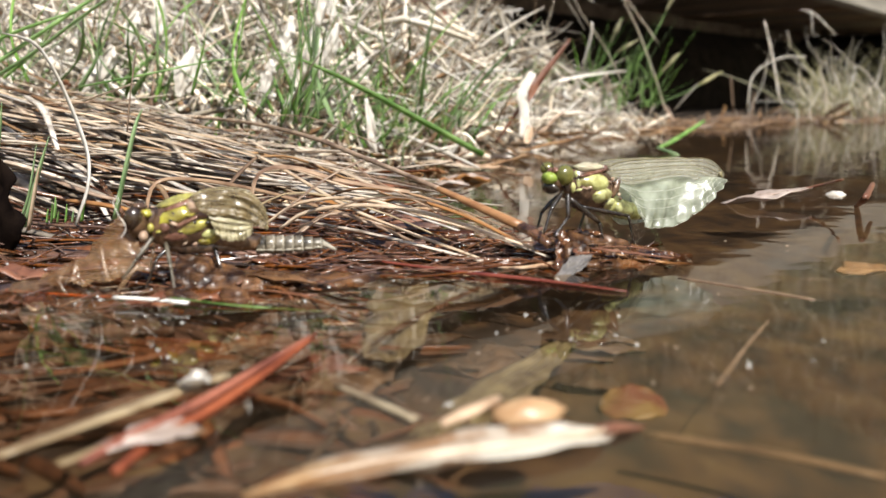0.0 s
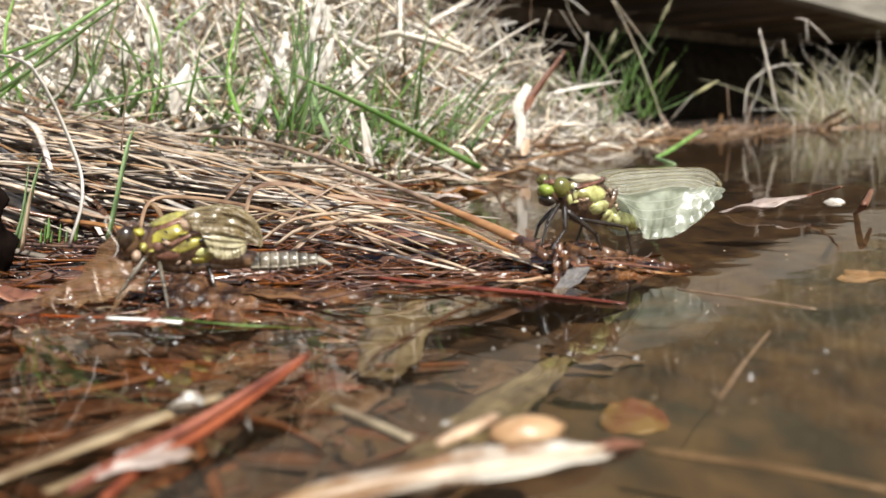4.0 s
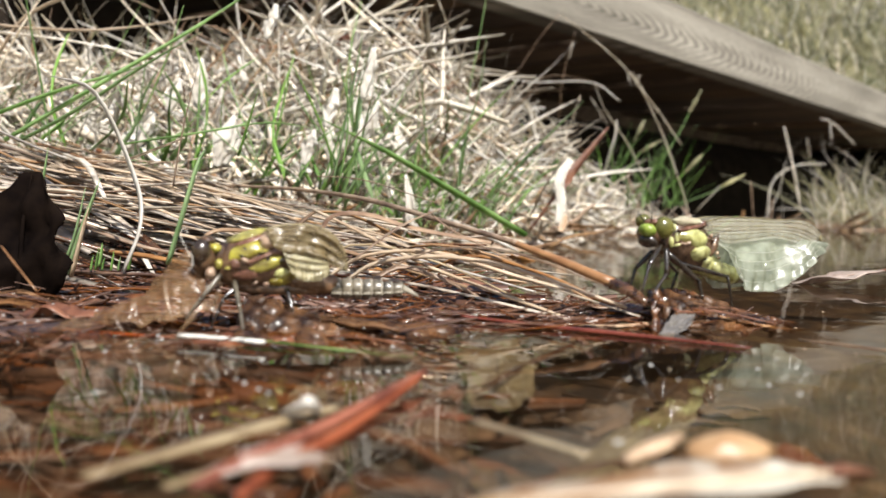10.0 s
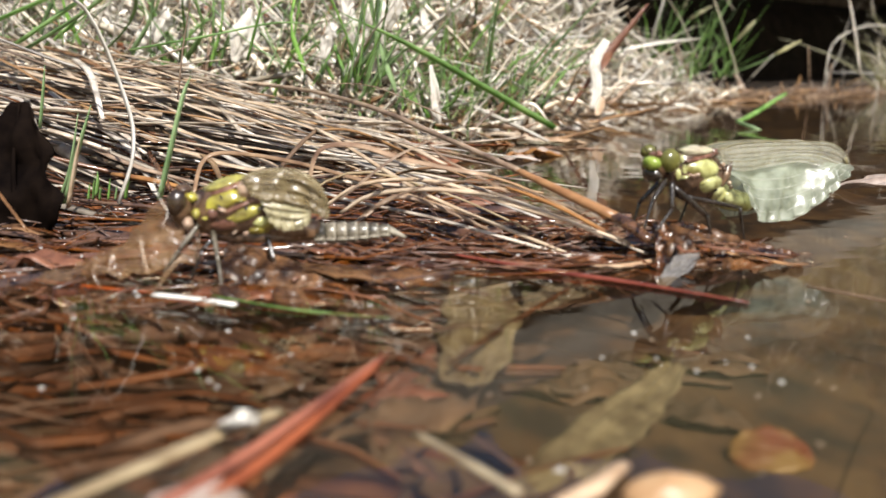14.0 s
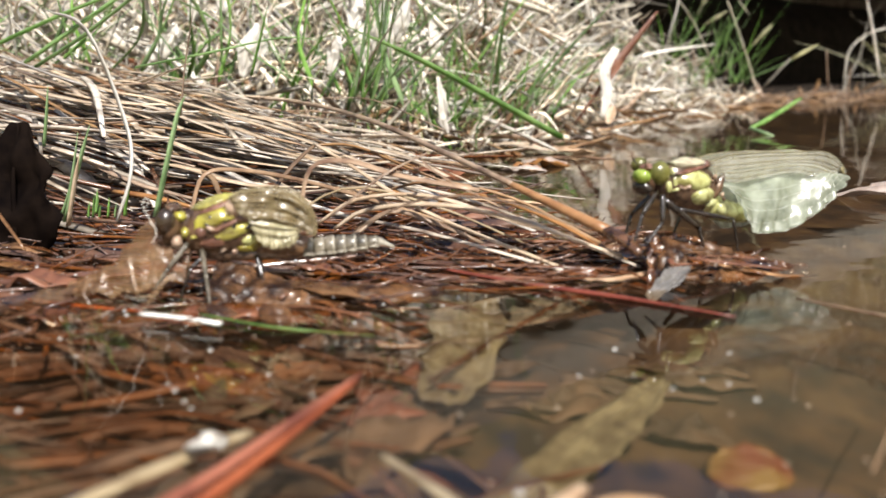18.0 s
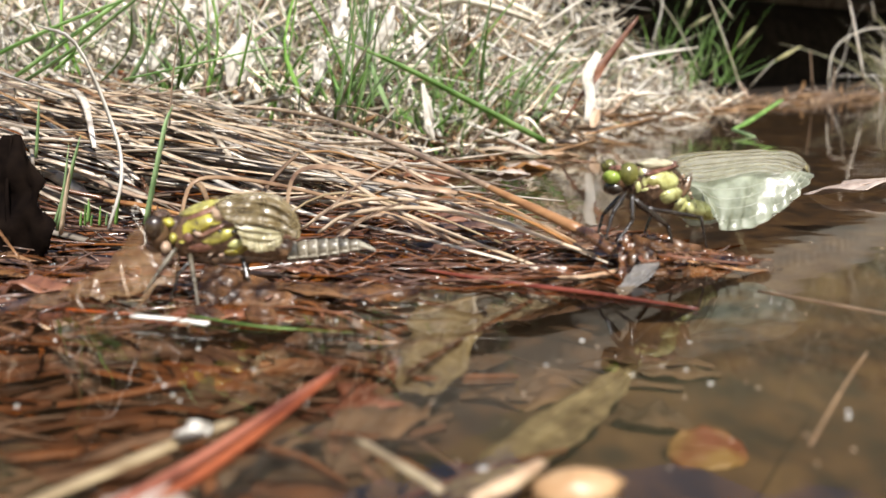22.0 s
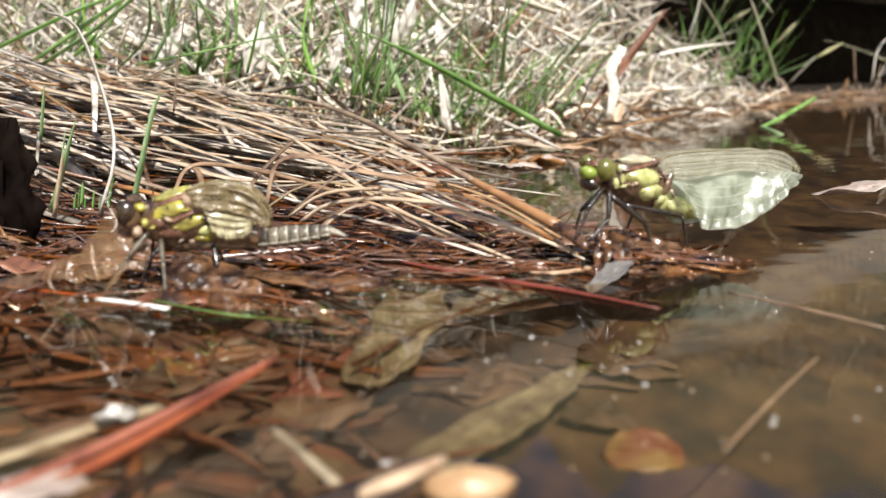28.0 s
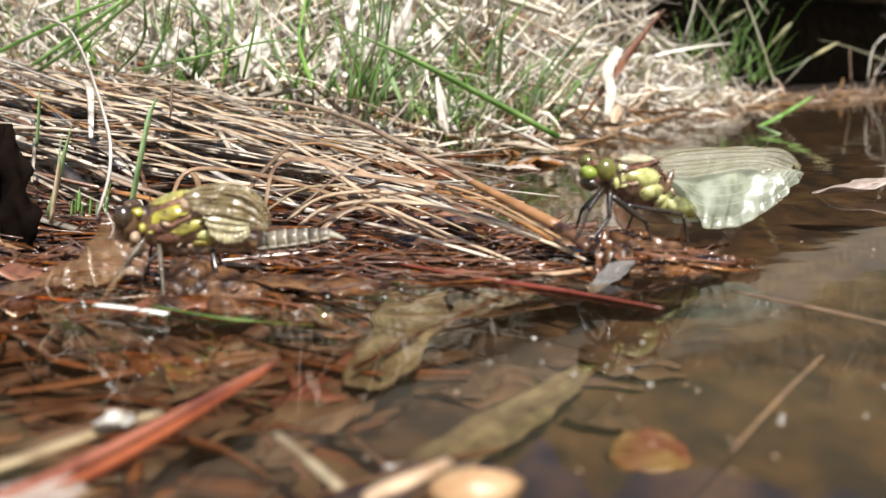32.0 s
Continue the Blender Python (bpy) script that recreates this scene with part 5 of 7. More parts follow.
grass_blade([(-8.51, 18.6, 0.53), (-8.3, 18.6, 1.37), (-8.17, 18.6, 1.86)], 0.090, PALE_STRAW, "pale withered grass blade")
grass_blade([(-8.13, 19, 0.71), (-8.09, 19, 0.94), (-8.07, 19, 1.17)], 0.075)
grass_blade([(-7.56, 19, 0.65), (-7.52, 19, 0.87), (-7.4, 19, 1.27)], 0.075)
grass_blade([(-10.66, 22, 1.8), (-10.53, 22, 2.52), (-10.43, 22, 3.17)], 0.075)
grass_blade([(-7.45, 18.4, 0.65), (-7.19, 18.6, 1.57), (-7.6, 19.4, 2.52), (-8.97, 21, 4.28), (-10.34, 22, 4.77)], 0.105, BLEACHED, "pale withered blade arching over the straw")
grass_blade([(-8.29, 19, 0.63), (-8.27, 19, 0.78), (-8.24, 19, 0.93)], 0.05)
grass_blade([(-8.2, 19, 0.63), (-8.17, 19, 0.86), (-8.13, 19, 1.09)], 0.05)
grass_blade([(-8.07, 19, 0.63), (-8.05, 19, 0.76), (-8.02, 19, 0.88)], 0.05)
grass_blade([(-7.9, 19, 0.63), (-7.87, 19, 0.82), (-7.84, 19, 1.02)], 0.05)
grass_blade([(-7.76, 19, 0.63), (-7.74, 19, 0.76), (-7.71, 19, 0.9)], 0.05)
# longer blades on the bank
grass_blade([(1.5, 35.41, 1.01), (-1.14, 34.59, 2.53), (-3.53, 33.76, 3.87), (-5.79, 32.94, 4.93)], 0.32, GREEN, "broad green grass blade lying across the bank")
grass_blade([(-1.07, 36.23, 2.33), (-0.82, 36.23, 4.37), (-0.25, 36.23, 6.48), (0.01, 36.23, 8.74)], 0.10)
grass_blade([(-5.09, 30.47, 2.47), (-4.74, 30.47, 4.27), (-4.33, 30.47, 6.39), (-4.15, 30.47, 7.49)], 0.10)
grass_blade([(-5, 31.29, 2.38), (-4.69, 31.29, 4.32), (-4.73, 31.29, 6.15), (-4.51, 31.29, 6.57)], 0.09)
grass_blade([(-4.48, 32.94, 2.47), (-4.26, 32.94, 3.45), (-4.26, 32.94, 4.61)], 0.09)
grass_blade([(-13.9, 28, 3.67), (-12.33, 28, 4.55), (-10.41, 28, 5.83), (-8.6, 28, 6.92)], 0.13)
grass_blade([(-10.57, 27.18, 3.59), (-8.43, 27.18, 3.95), (-6.65, 28, 4.34), (-5.47, 28.82, 4.26)], 0.09)
grass_blade([(-8.2, 24, 2.35), (-7.99, 24, 3.62), (-7.61, 24, 5.29)], 0.05, BROWN_STRAW, "thin brown-green stalk")
grass_blade([(-7.32, 27.18, 3.3), (-7.03, 27.18, 4.25), (-6.75, 27.18, 5.2)], 0.09)
for pts, w, m, label in (([(-20.49, 40, 7.92), (-19.28, 40, 9.61), (-17.34, 40, 10.52), (-15.4, 40, 10.63), (-13.77, 41, 10.1)], 0.15, PALE_STRAW, "broad pale blade arching before dark shade"),
                         ([(-21.44, 39, 9.24), (-17.87, 39, 8.96), (-15.15, 40, 9.24), (-11.29, 42, 10.39)], 0.16, PALE_STRAW, "broad tan blade lying along the crest"),
                         ([(-21.44, 39, 8.93), (-17.4, 39, 8.57), (-14.17, 40, 8.14), (-11.52, 41, 7.78)], 0.12, BLEACHED, "pale blade lying along the crest"),
                         ([(-19.96, 38, 5.91), (-18.59, 38, 8.66), (-16.95, 39, 11.89)], 0.08, BLEACHED, "pale stem leaning over the crest"),
                         ([(-15.3, 30, 3.83), (-12.15, 31, 6.08), (-9.64, 32, 7.95), (-6.78, 33, 10.25)], 0.19, GREEN, "long green grass blade leaning across the bank"),
                         ([(-16.66, 30, 4.21), (-13.59, 30, 5.4), (-11.22, 31, 6.37)], 0.15, GREEN, "green grass blade leaning across the bank"),
                         ([(-7.88, 40, 6.48), (-9.6, 38, 5.33), (-11.09, 36, 4.07)], 0.08, PALE_STRAW, "pale straw crossing the bank"),
                         ([(-4.98, 40, 4.12), (-5.62, 40, 7.93), (-4.91, 41, 12)], 0.09, GREEN, "upright green grass blade"),
                         ([(-6.42, 40, 4.34), (-5.73, 40, 7.46), (-5.44, 41, 11.02)], 0.07, OLIVE_STEM, "upright olive stem"),
                         ([(-1.35, 46, 2.81), (-0.32, 46, 8.32), (0.56, 46, 13.81), (0.73, 46, 15.45)], 0.09, GREEN, "tall dark green grass stem"),
                         ([(-11.51, 36, 1.69), (-11.27, 37, 4.78), (-10.87, 38, 6.45)], 0.07, BROWN_STRAW, "dark brown dead stem")):
    grass_blade(pts, w, m, label, "crest blades", "grass")
TUFTS = [((-5.48, 35, 2.33), 8, 5.5), ((-4.82, 36, 2.45), 6, 5), ((-8.52, 35, 3.06), 6, 4.5), ((-3.87, 38, 1.57), 8, 3.5), ((-2.97, 40, 1.15), 8, 3.2), ((-1.92, 41, 1.11), 8, 3.5), ((-7.25, 36, 2.63), 6, 3.5),
         ((-10.83, 35, 3.3), 6, 4), ((-12.56, 34, 3.61), 6, 5), ((-14.96, 33, 3.9), 7, 5), ((15.49, 78, 2.59), 6, 6), ((13.24, 76, 2.15), 6, 5), ((18.3, 82, 2.33), 6, 5), ((0.42, 46, 1.57), 6, 4)]
GREEN_SHAPES = straw_shapes(1.0, 0.075, 0.35, 31)
for spot, count, tall_ in TUFTS:
    tuft = thing("grass_tuft", spot, "tuft of fresh green grass shoots on the bank", "grass", "green tufts")
    spots = []
    for k in range(count):
        way = V((rng.gauss(0.12, 0.6), rng.gauss(-0.15, 0.4), 1.0)).normalized()
        long = tall_ * rng.uniform(0.6, 1.2)
        spots.append((V(spot) + V((rng.gauss(0, 0.12 * tall_), rng.gauss(0, 0.1 * tall_), 0)) + way * long * 0.5, way, k, long))
    pieces(tuft, "shoot", GREEN, spots, [(pts, [r * (0.6 if tall_ < 2 else 0.95) for r in (0.05, 0.058, 0.045, 0.01)], fl) for pts, _, fl in GREEN_SHAPES])
ribbed_leaf("rust_leaf", [(2.57, 45, 0.96), (3.54, 45, 2.32), (4.66, 45.5, 3.83), (6.34, 46, 5.98)], [0.05, 0.10, 0.24, 0.06], RUST_LEAF, "stiff rust-red curled leaf standing at the shore", "leaf", across=(0.7, 0.3, -0.6), cup=0.4)
single("white_curl", leaf(bmesh.new(), [(3.77, 44.5, 1.21), (3.96, 44.5, 2.32), (3.84, 44.5, 3.39), (4.36, 44.7, 4.33)], [0.12, 0.24, 0.25, 0.18], across=(1, 0, 0), cup=0.3, wave=0.3), WHITE_PETAL, "white papery curled dead leaf at the shore", "leaf")
single("orange_scrap", leaf(bmesh.new(), [(4.28, 47, 0.84), (4.37, 47.3, 1.26), (4.58, 47.6, 1.68)], [0.1, 0.3, 0.1], across=(1, 0, 0), cup=0.3), TAN_LEAF, "small orange leaf scrap", "leaf")


leaf_seed = random.Random(3)


def pale_leaf(points, widths):
    single("dry_leaf", leaf(bmesh.new(), points, [w * 0.9 for w in widths], across=(1, 0.5, 0.1), cup=0.6, wave=0.5, ragged=0.3, seed=len(points) + points[0][0]), WHITE_PETAL, "bleached papery leaf among dead grass", "leaf", "bleached leaves")


pale_leaf([(-10.09, 37, 3.45), (-9.78, 37, 4.33), (-9.52, 37, 5.02)], [0.15, 0.4, 0.08])
pale_leaf([(-14.49, 38, 3.32), (-14.27, 38, 3.88), (-14.08, 38, 4.44)], [0.2, 0.4, 0.2])
pale_leaf([(-13.93, 42, 6.18), (-13.63, 42, 6.52), (-13.32, 42, 6.81)], [0.2, 0.4, 0.2])
pale_leaf([(-14.21, 39, 4.49), (-13.88, 39, 4.84), (-13.53, 39, 5.22)], [0.2, 0.42, 0.2])
pale_leaf([(0.13, 55, 3.81), (-0.36, 55, 4.8), (-0.78, 55, 5.72)], [0.15, 0.35, 0.1])
pale_leaf([(-5.24, 44, 5.66), (-5.07, 44, 6.95), (-4.96, 44, 8.23)], [0.15, 0.3, 0.1])
pale_leaf([(2.55, 54, 2.13), (2.33, 54, 2.94), (2.13, 54, 3.59)], [0.15, 0.3, 0.1])
pale_leaf([(-11.49, 34.4, 5.21), (-11.29, 34.4, 5.82), (-11.12, 34.5, 6.45)], [0.12, 0.3, 0.08])
pale_leaf([(-13.12, 34.4, 3.65), (-12.83, 34.4, 4.16), (-12.58, 34.5, 4.69)], [0.12, 0.45, 0.08])
pale_leaf([(-9.74, 34.4, 3.27), (-9.41, 34.4, 4.2), (-9.12, 34.5, 5.14)], [0.12, 0.5, 0.08])
pale_leaf([(-4.48, 34.4, 5.79), (-4.3, 34.4, 6.71), (-4.14, 34.5, 7.64)], [0.12, 0.3, 0.08])
pale_leaf([(-5.78, 34.4, 4.75), (-5.62, 34.4, 5.47), (-5.48, 34.5, 6.2)], [0.12, 0.3, 0.08])
pale_leaf([(-12.56, 34.4, 3.96), (-12.31, 34.4, 4.58), (-12.1, 34.5, 5.21)], [0.12, 0.35, 0.08])
pale_leaf([(-7.97, 34.4, 7.9), (-7.81, 34.4, 8.52), (-7.67, 34.5, 9.15)], [0.12, 0.25, 0.08])
pale_leaf([(-6.6, 34.4, 3.41), (-6.42, 34.4, 4.03), (-6.26, 34.5, 4.65)], [0.12, 0.3, 0.08])
for k in range(16):
    x, y = leaf_seed.uniform(-15, -1), leaf_seed.uniform(36, 48)
    z0 = float(ground_z(x, y)) + leaf_seed.uniform(1.0, 4.0)
    a = leaf_seed.uniform(-0.6, 0.6)
    pale_leaf([(x, y, z0), (x + 0.5 * a, y - 0.2, z0 + 0.7), (x + a, y - 0.2, z0 + 1.4 + 0.8 * leaf_seed.random())], [0.12, leaf_seed.uniform(0.2, 0.42), 0.06])
# tall bent dry stems before the dark
REEDS = (([(19.79, 82.0, 1.95), (18.76, 82.0, 5.00), (16.97, 82.0, 9.43), (14.43, 82.0, 14.09)], 0.085, BLEACHED),
         ([(18.96, 82.0, 7.87), (15.94, 82.0, 11.89), (13.44, 82.0, 14.82), (10.45, 82.0, 17.27), (8.06, 82.0, 18.97)], 0.09, BLEACHED),
         ([(8.06, 82.0, 18.97), (6.26, 82.0, 16.74), (4.09, 82.0, 13.26), (3.22, 82.0, 11.51)], 0.07, BROWN_STRAW),
         ([(12.01, 74.0, 10.55), (9.76, 74.0, 12.00), (4.87, 74.0, 11.95), (1.74, 74.0, 12.59), (-1.40, 74.0, 13.68)], 0.1, WHITE_PETAL),
         ([(-1.40, 74.0, 13.68), (-2.32, 74.0, 15.23), (-3.66, 74.0, 15.58), (-5.46, 74.0, 16.01), (-7.26, 74.0, 16.00)], 0.17, WHITE_PETAL),
         ([(15.68, 78.0, 3.19), (13.74, 78.0, 7.17), (11.59, 78.0, 10.20), (10.62, 78.0, 12.44)], 0.09, BLEACHED),
         ([(4.60, 76.0, 11.44), (5.73, 76.0, 12.36), (7.33, 76.0, 12.79), (9.84, 76.0, 12.49)], 0.05, BROWN_STRAW),
         ([(7.87, 80.0, 8.68), (8.28, 80.0, 13.50), (9.28, 80.0, 17.46)], 0.05, BROWN_STRAW),
         ([(15.18, 82.0, 13.85), (14.85, 82.0, 12.76)], 0.06, BLEACHED),
         ([(14.09, 82.0, 13.84), (14.46, 82.0, 12.76)], 0.06, BLEACHED),
         ([(8.96, 80.0, 16.16), (8.74, 80.0, 14.71)], 0.1, BLEACHED),
         ([(9.46, 78.0, 11.45), (8.57, 78.0, 8.52), (7.89, 78.0, 6.63)], 0.05, BLEACHED),
         ([(10.31, 78.0, 11.36), (11.94, 78.0, 8.79)], 0.08, BLEACHED),
         ([(12.54, 78.0, 9.41), (12.42, 78.0, 8.09), (11.80, 78.0, 5.97)], 0.16, WHITE_PETAL),
         ([(4.13, 70.0, 9.01), (7.51, 70.0, 8.50), (10.46, 70.0, 7.90)], 0.06, BLEACHED),
         ([(23.04, 84.0, 4.26), (20.82, 84.0, 1.80)], 0.12, BLEACHED),
         ([(35.73, 98.0, 2.46), (34.78, 98.0, 6.88), (33.71, 98.0, 10.99)], 0.17, BLEACHED),
         ([(30.77, 98.0, 1.51), (30.41, 98.0, 5.35)], 0.14, BROWN_STRAW),
         ([(32.93, 100.0, 1.82), (33.46, 100.0, 5.44), (36.12, 100.0, 7.16), (39.10, 100.0, 7.31)], 0.14, BLEACHED),
         ([(42.92, 102.0, 9.60), (40.45, 102.0, 11.90), (38.92, 102.0, 12.38)], 0.1, BLEACHED),
         ([(40.36, 102.0, 9.88), (40.14, 102.0, 12.14)], 0.13, WHITE_PETAL),
         ([(37.30, 100.0, 8.08), (36.90, 100.0, 10.00)], 0.13, BLEACHED))
SEDGES = ([(15.50, 84.0, 3.40), (18.46, 84.0, 7.59), (21.14, 84.0, 12.88)],
          [(19.05, 84.0, 2.43), (22.55, 84.0, 3.85), (25.28, 84.0, 5.40)],
          [(17.02, 84.0, 3.02), (19.51, 84.0, 5.07), (21.39, 84.0, 7.12)],
          [(12.47, 84.0, 3.37), (14.94, 84.0, 7.55), (16.15, 84.0, 10.20)],
          [(13.48, 84.0, 3.99), (15.95, 84.0, 7.31), (17.69, 84.0, 8.34)])
for pts, w, mat_ in REEDS:
    single("dead_reed", tube(bmesh.new(), pts, [w * 0.8, w, w * 0.9, w * 0.5], sides=6, flat=0.5), mat_, "bent dry stem before dark shade" if len(pts) > 3 else "short broken piece of dry stem before dark shade", "stem", "tall dry stems")
for pts in SEDGES:
    sedge = thing("flowering_sedge", pts[0], "green sedge stalk with a brown flower spike before dark shade", "sedge", "flowering sedges")
    part("stalk", tube(bmesh.new(), pts, [0.07, 0.06, 0.04], sides=6), GREEN, sedge, world=True)
    tip, way = V(pts[-1]), (V(pts[-1]) - V(pts[-2])).normalized()
    part("flower_spike", tube(bmesh.new(), [tip - way * 2.4, tip - way * 1.2, tip], [0.08, 0.19, 0.05], sides=7, n=9, rough=0.8), OLIVE_STEM, sedge, "brownish flower spike", world=True)
    for k in range(3):
        root = V(pts[0])
        part("leaf", tube(bmesh.new(), [root, root + V((0.8 * (k - 1) + 0.5, -0.3, 3.0)), root + V((2.4 * (k - 1) + 1.5, -0.5, 5.0 + k))], [0.05, 0.06, 0.01], sides=6, flat=0.3), GREEN, sedge, world=True)


# ---- dragonflies ----
def sheet(bm, lead, trail, side, n=26, m=12, pleat=0.03, folds=5.0, lean=0.0, scallop=0.0, crinkle=0.0, puff=0.0, fans=0.0, bow=0.0):
    """A wing sheet between its leading and trailing line (u, z): pleated along its length, puckered at its margin, folded fanwise, bowed outwards towards its tip."""
    a, b = smooth_path([(u, 0, z) for u, z in lead], n), smooth_path([(u, 0, z) for u, z in trail], n)
    out = math.copysign(1.0, side)
    rows = []
    for i in range(n):
        g = i / (n - 1)
        row = []
        for k in range(m + 1):
            f = k / m
            p = a[i].lerp(b[i], f)
            p.z += scallop * f ** 4 * math.sin(g * 48)
            p.x += scallop * f ** 4 * math.cos(g * 48)
            y = side + lean * f + pleat * math.sin(f * folds * math.pi + g * 3) * (0.5 + noise.noise(V((p.x * 2, side * 9, p.z * 3)))) + 1.3 * pleat * noise.noise(V((p.x * 4, side * 9, p.z * 6)))
            y += crinkle * f * f * (math.sin(g * 39 + 2 * f) + 0.7 * math.sin(g * 20))
            y += out * puff * max(0.0, f - 0.45) * (abs(math.sin(g * 33 + 1.5 * f)) - 0.5)
            y += out * fans * math.sin(math.pi * f) * math.sin(g * 17 + 2.6 * f + noise.noise(V((p.x, 2, p.z))))
            away = bow * max(0.0, p.x - 1.6) ** 2
            row.append(bm.verts.new((p.x - 0.95 * away, y + out * away, p.z + 0.1 * away)))
        rows.append(row)
    for r, s in zip(rows, rows[1:]):
        for k in range(m):
            bm.faces.new((r[k], s[k], s[k + 1], r[k + 1]))
    return rows


def wing(parent, name, lead, trail, side, membrane, pleat, folds, lean, label, long_veins=7, cross=22, vr=0.006, vein=None, free_edge=False, ladder=0, **shape):
    bm = bmesh.new()
    rows = sheet(bm, lead, trail, side, pleat=pleat, folds=folds, lean=lean, **shape)
    n, m = len(rows), len(rows[0])
    veins = bmesh.new()
    push = V((0, math.copysign(0.006, side), 0))
    for j in range(long_veins - free_edge):
        k = round(j * (m - 1) / (long_veins - 1))
        tube(veins, [rows[i][k].co + push for i in range(0, n, 3)] + [rows[-1][k].co + push], [vr * (2.2 if j == 0 else 1), vr * 0.7], sides=4, n=26)
    for j in range(cross):
        i = 2 + round(j * (n - 4) / cross)
        k0 = rng.choice((0, 0, 2, 4, 6, 8))
        tube(veins, [rows[i][k].co + push for k in range(k0, min(m, k0 + 3))], [vr * 0.7], sides=3, n=3)
    for band, step in ((0, 2), (round(m * 0.3), 2), (round(m * 0.62), 3)) if ladder else ():
        for j in range(ladder):
            i = 1 + round(j * (n - 3) / ladder)
            tube(veins, [rows[i][k].co + push for k in range(band, band + step + 1)], [vr * 0.8], sides=3, n=3)
    w = part(name, bm, membrane, parent, label)
    w.modifiers.new("thickness", "SOLIDIFY").thickness = 0.00004
    part("vein_network", veins, vein or VEIN, w)
    return w


def leg(parent, points, r, material=None):
    """Femur, shin and foot of one leg."""
    femur = part("leg", tube(bmesh.new(), points[:2], [r, r * 1.1, r * 0.8], sides=8, n=7), material or LEG, parent)
    shin = part("shin", tube(bmesh.new(), points[1:], [r * 0.75, r * 0.6, r * 0.35], sides=7, n=9), material or LEG, femur)
    way = (V(points[-1]) - V(points[-2])).normalized()
    for k in range(5):
        at = V(points[-2]).lerp(V(points[-1]), 0.2 + 0.15 * k)
        out = V((0.6 * (-1) ** k, -0.6, 0.1))
        part("spine", tube(bmesh.new(), [at, at + (out + way * 0.8) * r * 1.5], [r * 0.12, r * 0.03], sides=4, n=2), LEG, shin)
    return femur


def build_right_insect():
    d = thing("dragonfly", (1.9, 16.2, 0), "newly emerged dragonfly with milky unfolded wings on wet leaves", "dragonfly", "emerging dragonflies", yaw=38.7)
    head = part("head", blob(bmesh.new(), (0.06, 0.0, 1.61), (0.18, 0.25, 0.19), (0, 0, 0), 0.08), BROWN_CUTICLE, d)
    part("face", blob(bmesh.new(), (-0.10, -0.07, 1.66), (0.13, 0.16, 0.11), (0, 14, 0), 0.1), FACE, head, "bright green face")
    part("brow", blob(bmesh.new(), (0.0, -0.06, 1.79), (0.08, 0.14, 0.05), (0, -20, 0), 0.2), RED_BROWN, head, "brown ridge above the face")
    part("eye", blob(bmesh.new(), (0.14, -0.21, 1.70), (0.18, 0.15, 0.185), (0, 0, 0), 0.02, seg=22, rings=16), EYE, head, "glossy olive eye")
    part("eye", blob(bmesh.new(), (0.10, 0.18, 1.80), (0.13, 0.13, 0.12), (0, 0, 0), 0.02), EYE, head, "glossy olive eye")
    part("jaw", blob(bmesh.new(), (-0.03, -0.03, 1.48), (0.14, 0.18, 0.11), (0, 20, 0), 0.1), LEG, head)
    for s in (-1, 1):
        part("antenna", tube(bmesh.new(), [(-0.06, 0.08 * s - 0.04, 1.80), (-0.12, 0.12 * s - 0.04, 1.90), (-0.14, 0.15 * s - 0.04, 1.97)], [0.012, 0.006]), LEG, head)
    part("neck", blob(bmesh.new(), (0.40, 0.0, 1.50), (0.17, 0.16, 0.26), (0, -15, 0), 0.1), BROWN_CUTICLE, d)
    for u, z, r in ((0.40, 1.46, 0.075), (0.55, 1.53, 0.08), (0.47, 1.70, 0.05)):
        part("neck_spot", blob(bmesh.new(), (u, -0.17, z), (r * 0.8, 0.04, r * 1.3), (0, 0, 0), 0.1, seg=10, rings=6), YELLOW, d, "yellow-green spot")
    frame_ = ((1.02, 0, 1.42), (0.66, 0.30, 0.42), 20)
    skin_ = (frame_[0], (0.68, 0.31, 0.44), 20)
    thorax = part("thorax", blob(bmesh.new(), frame_[0], frame_[1], (0, 20, 0), 0.12), BROWN_CUTICLE, d)
    for u, z, a, b, tilt in ((0.91, 1.54, 0.36, 0.155, 3), (1.09, 1.28, 0.26, 0.13, -6), (1.35, 1.10, 0.15, 0.13, 0)):
        part("side_plate", plate(bmesh.new(), skin_, (u, z), (a, b), tilt, 0.06), YELLOW, thorax, "yellow-green side plate")
    part("side_plate", blob(bmesh.new(), (1.62, -0.2, 1.02), (0.13, 0.08, 0.12), (0, 10, 0), 0.1), YELLOW, thorax, "yellow-green side plate")
    spot_rng = random.Random(31)
    for k in range(8):
        f = spot_rng.uniform(-1, 1)
        u, z = 1.02 + 0.5 * f, 1.42 - 0.2 * f + 0.26 * spot_rng.uniform(-1, 1)
        part("marking", plate(bmesh.new(), skin_, (u, z), (spot_rng.uniform(0.03, 0.08), spot_rng.uniform(0.015, 0.04)), spot_rng.uniform(-40, 40), 0.036, 10, 3), (YELLOW, PINK_CUTICLE, LEG)[k % 3], thorax)
    part("back_plate", blob(bmesh.new(), (0.90, -0.07, 1.79), (0.37, 0.19, 0.09), (0, 2, 0), 0.35), CREAM_CUTICLE, thorax, "cream and pale green back plate")
    part("back_stripe", blob(bmesh.new(), (0.88, -0.21, 1.70), (0.36, 0.07, 0.045), (0, -8, 0), 0.3), RED_BROWN, thorax, "purplish-brown shoulder stripe")
    part("wing_joint", blob(bmesh.new(), (1.46, -0.24, 1.40), (0.07, 0.06, 0.22), (0, 30, 0), 0.5, freq=8), BROWN_CUTICLE, thorax)
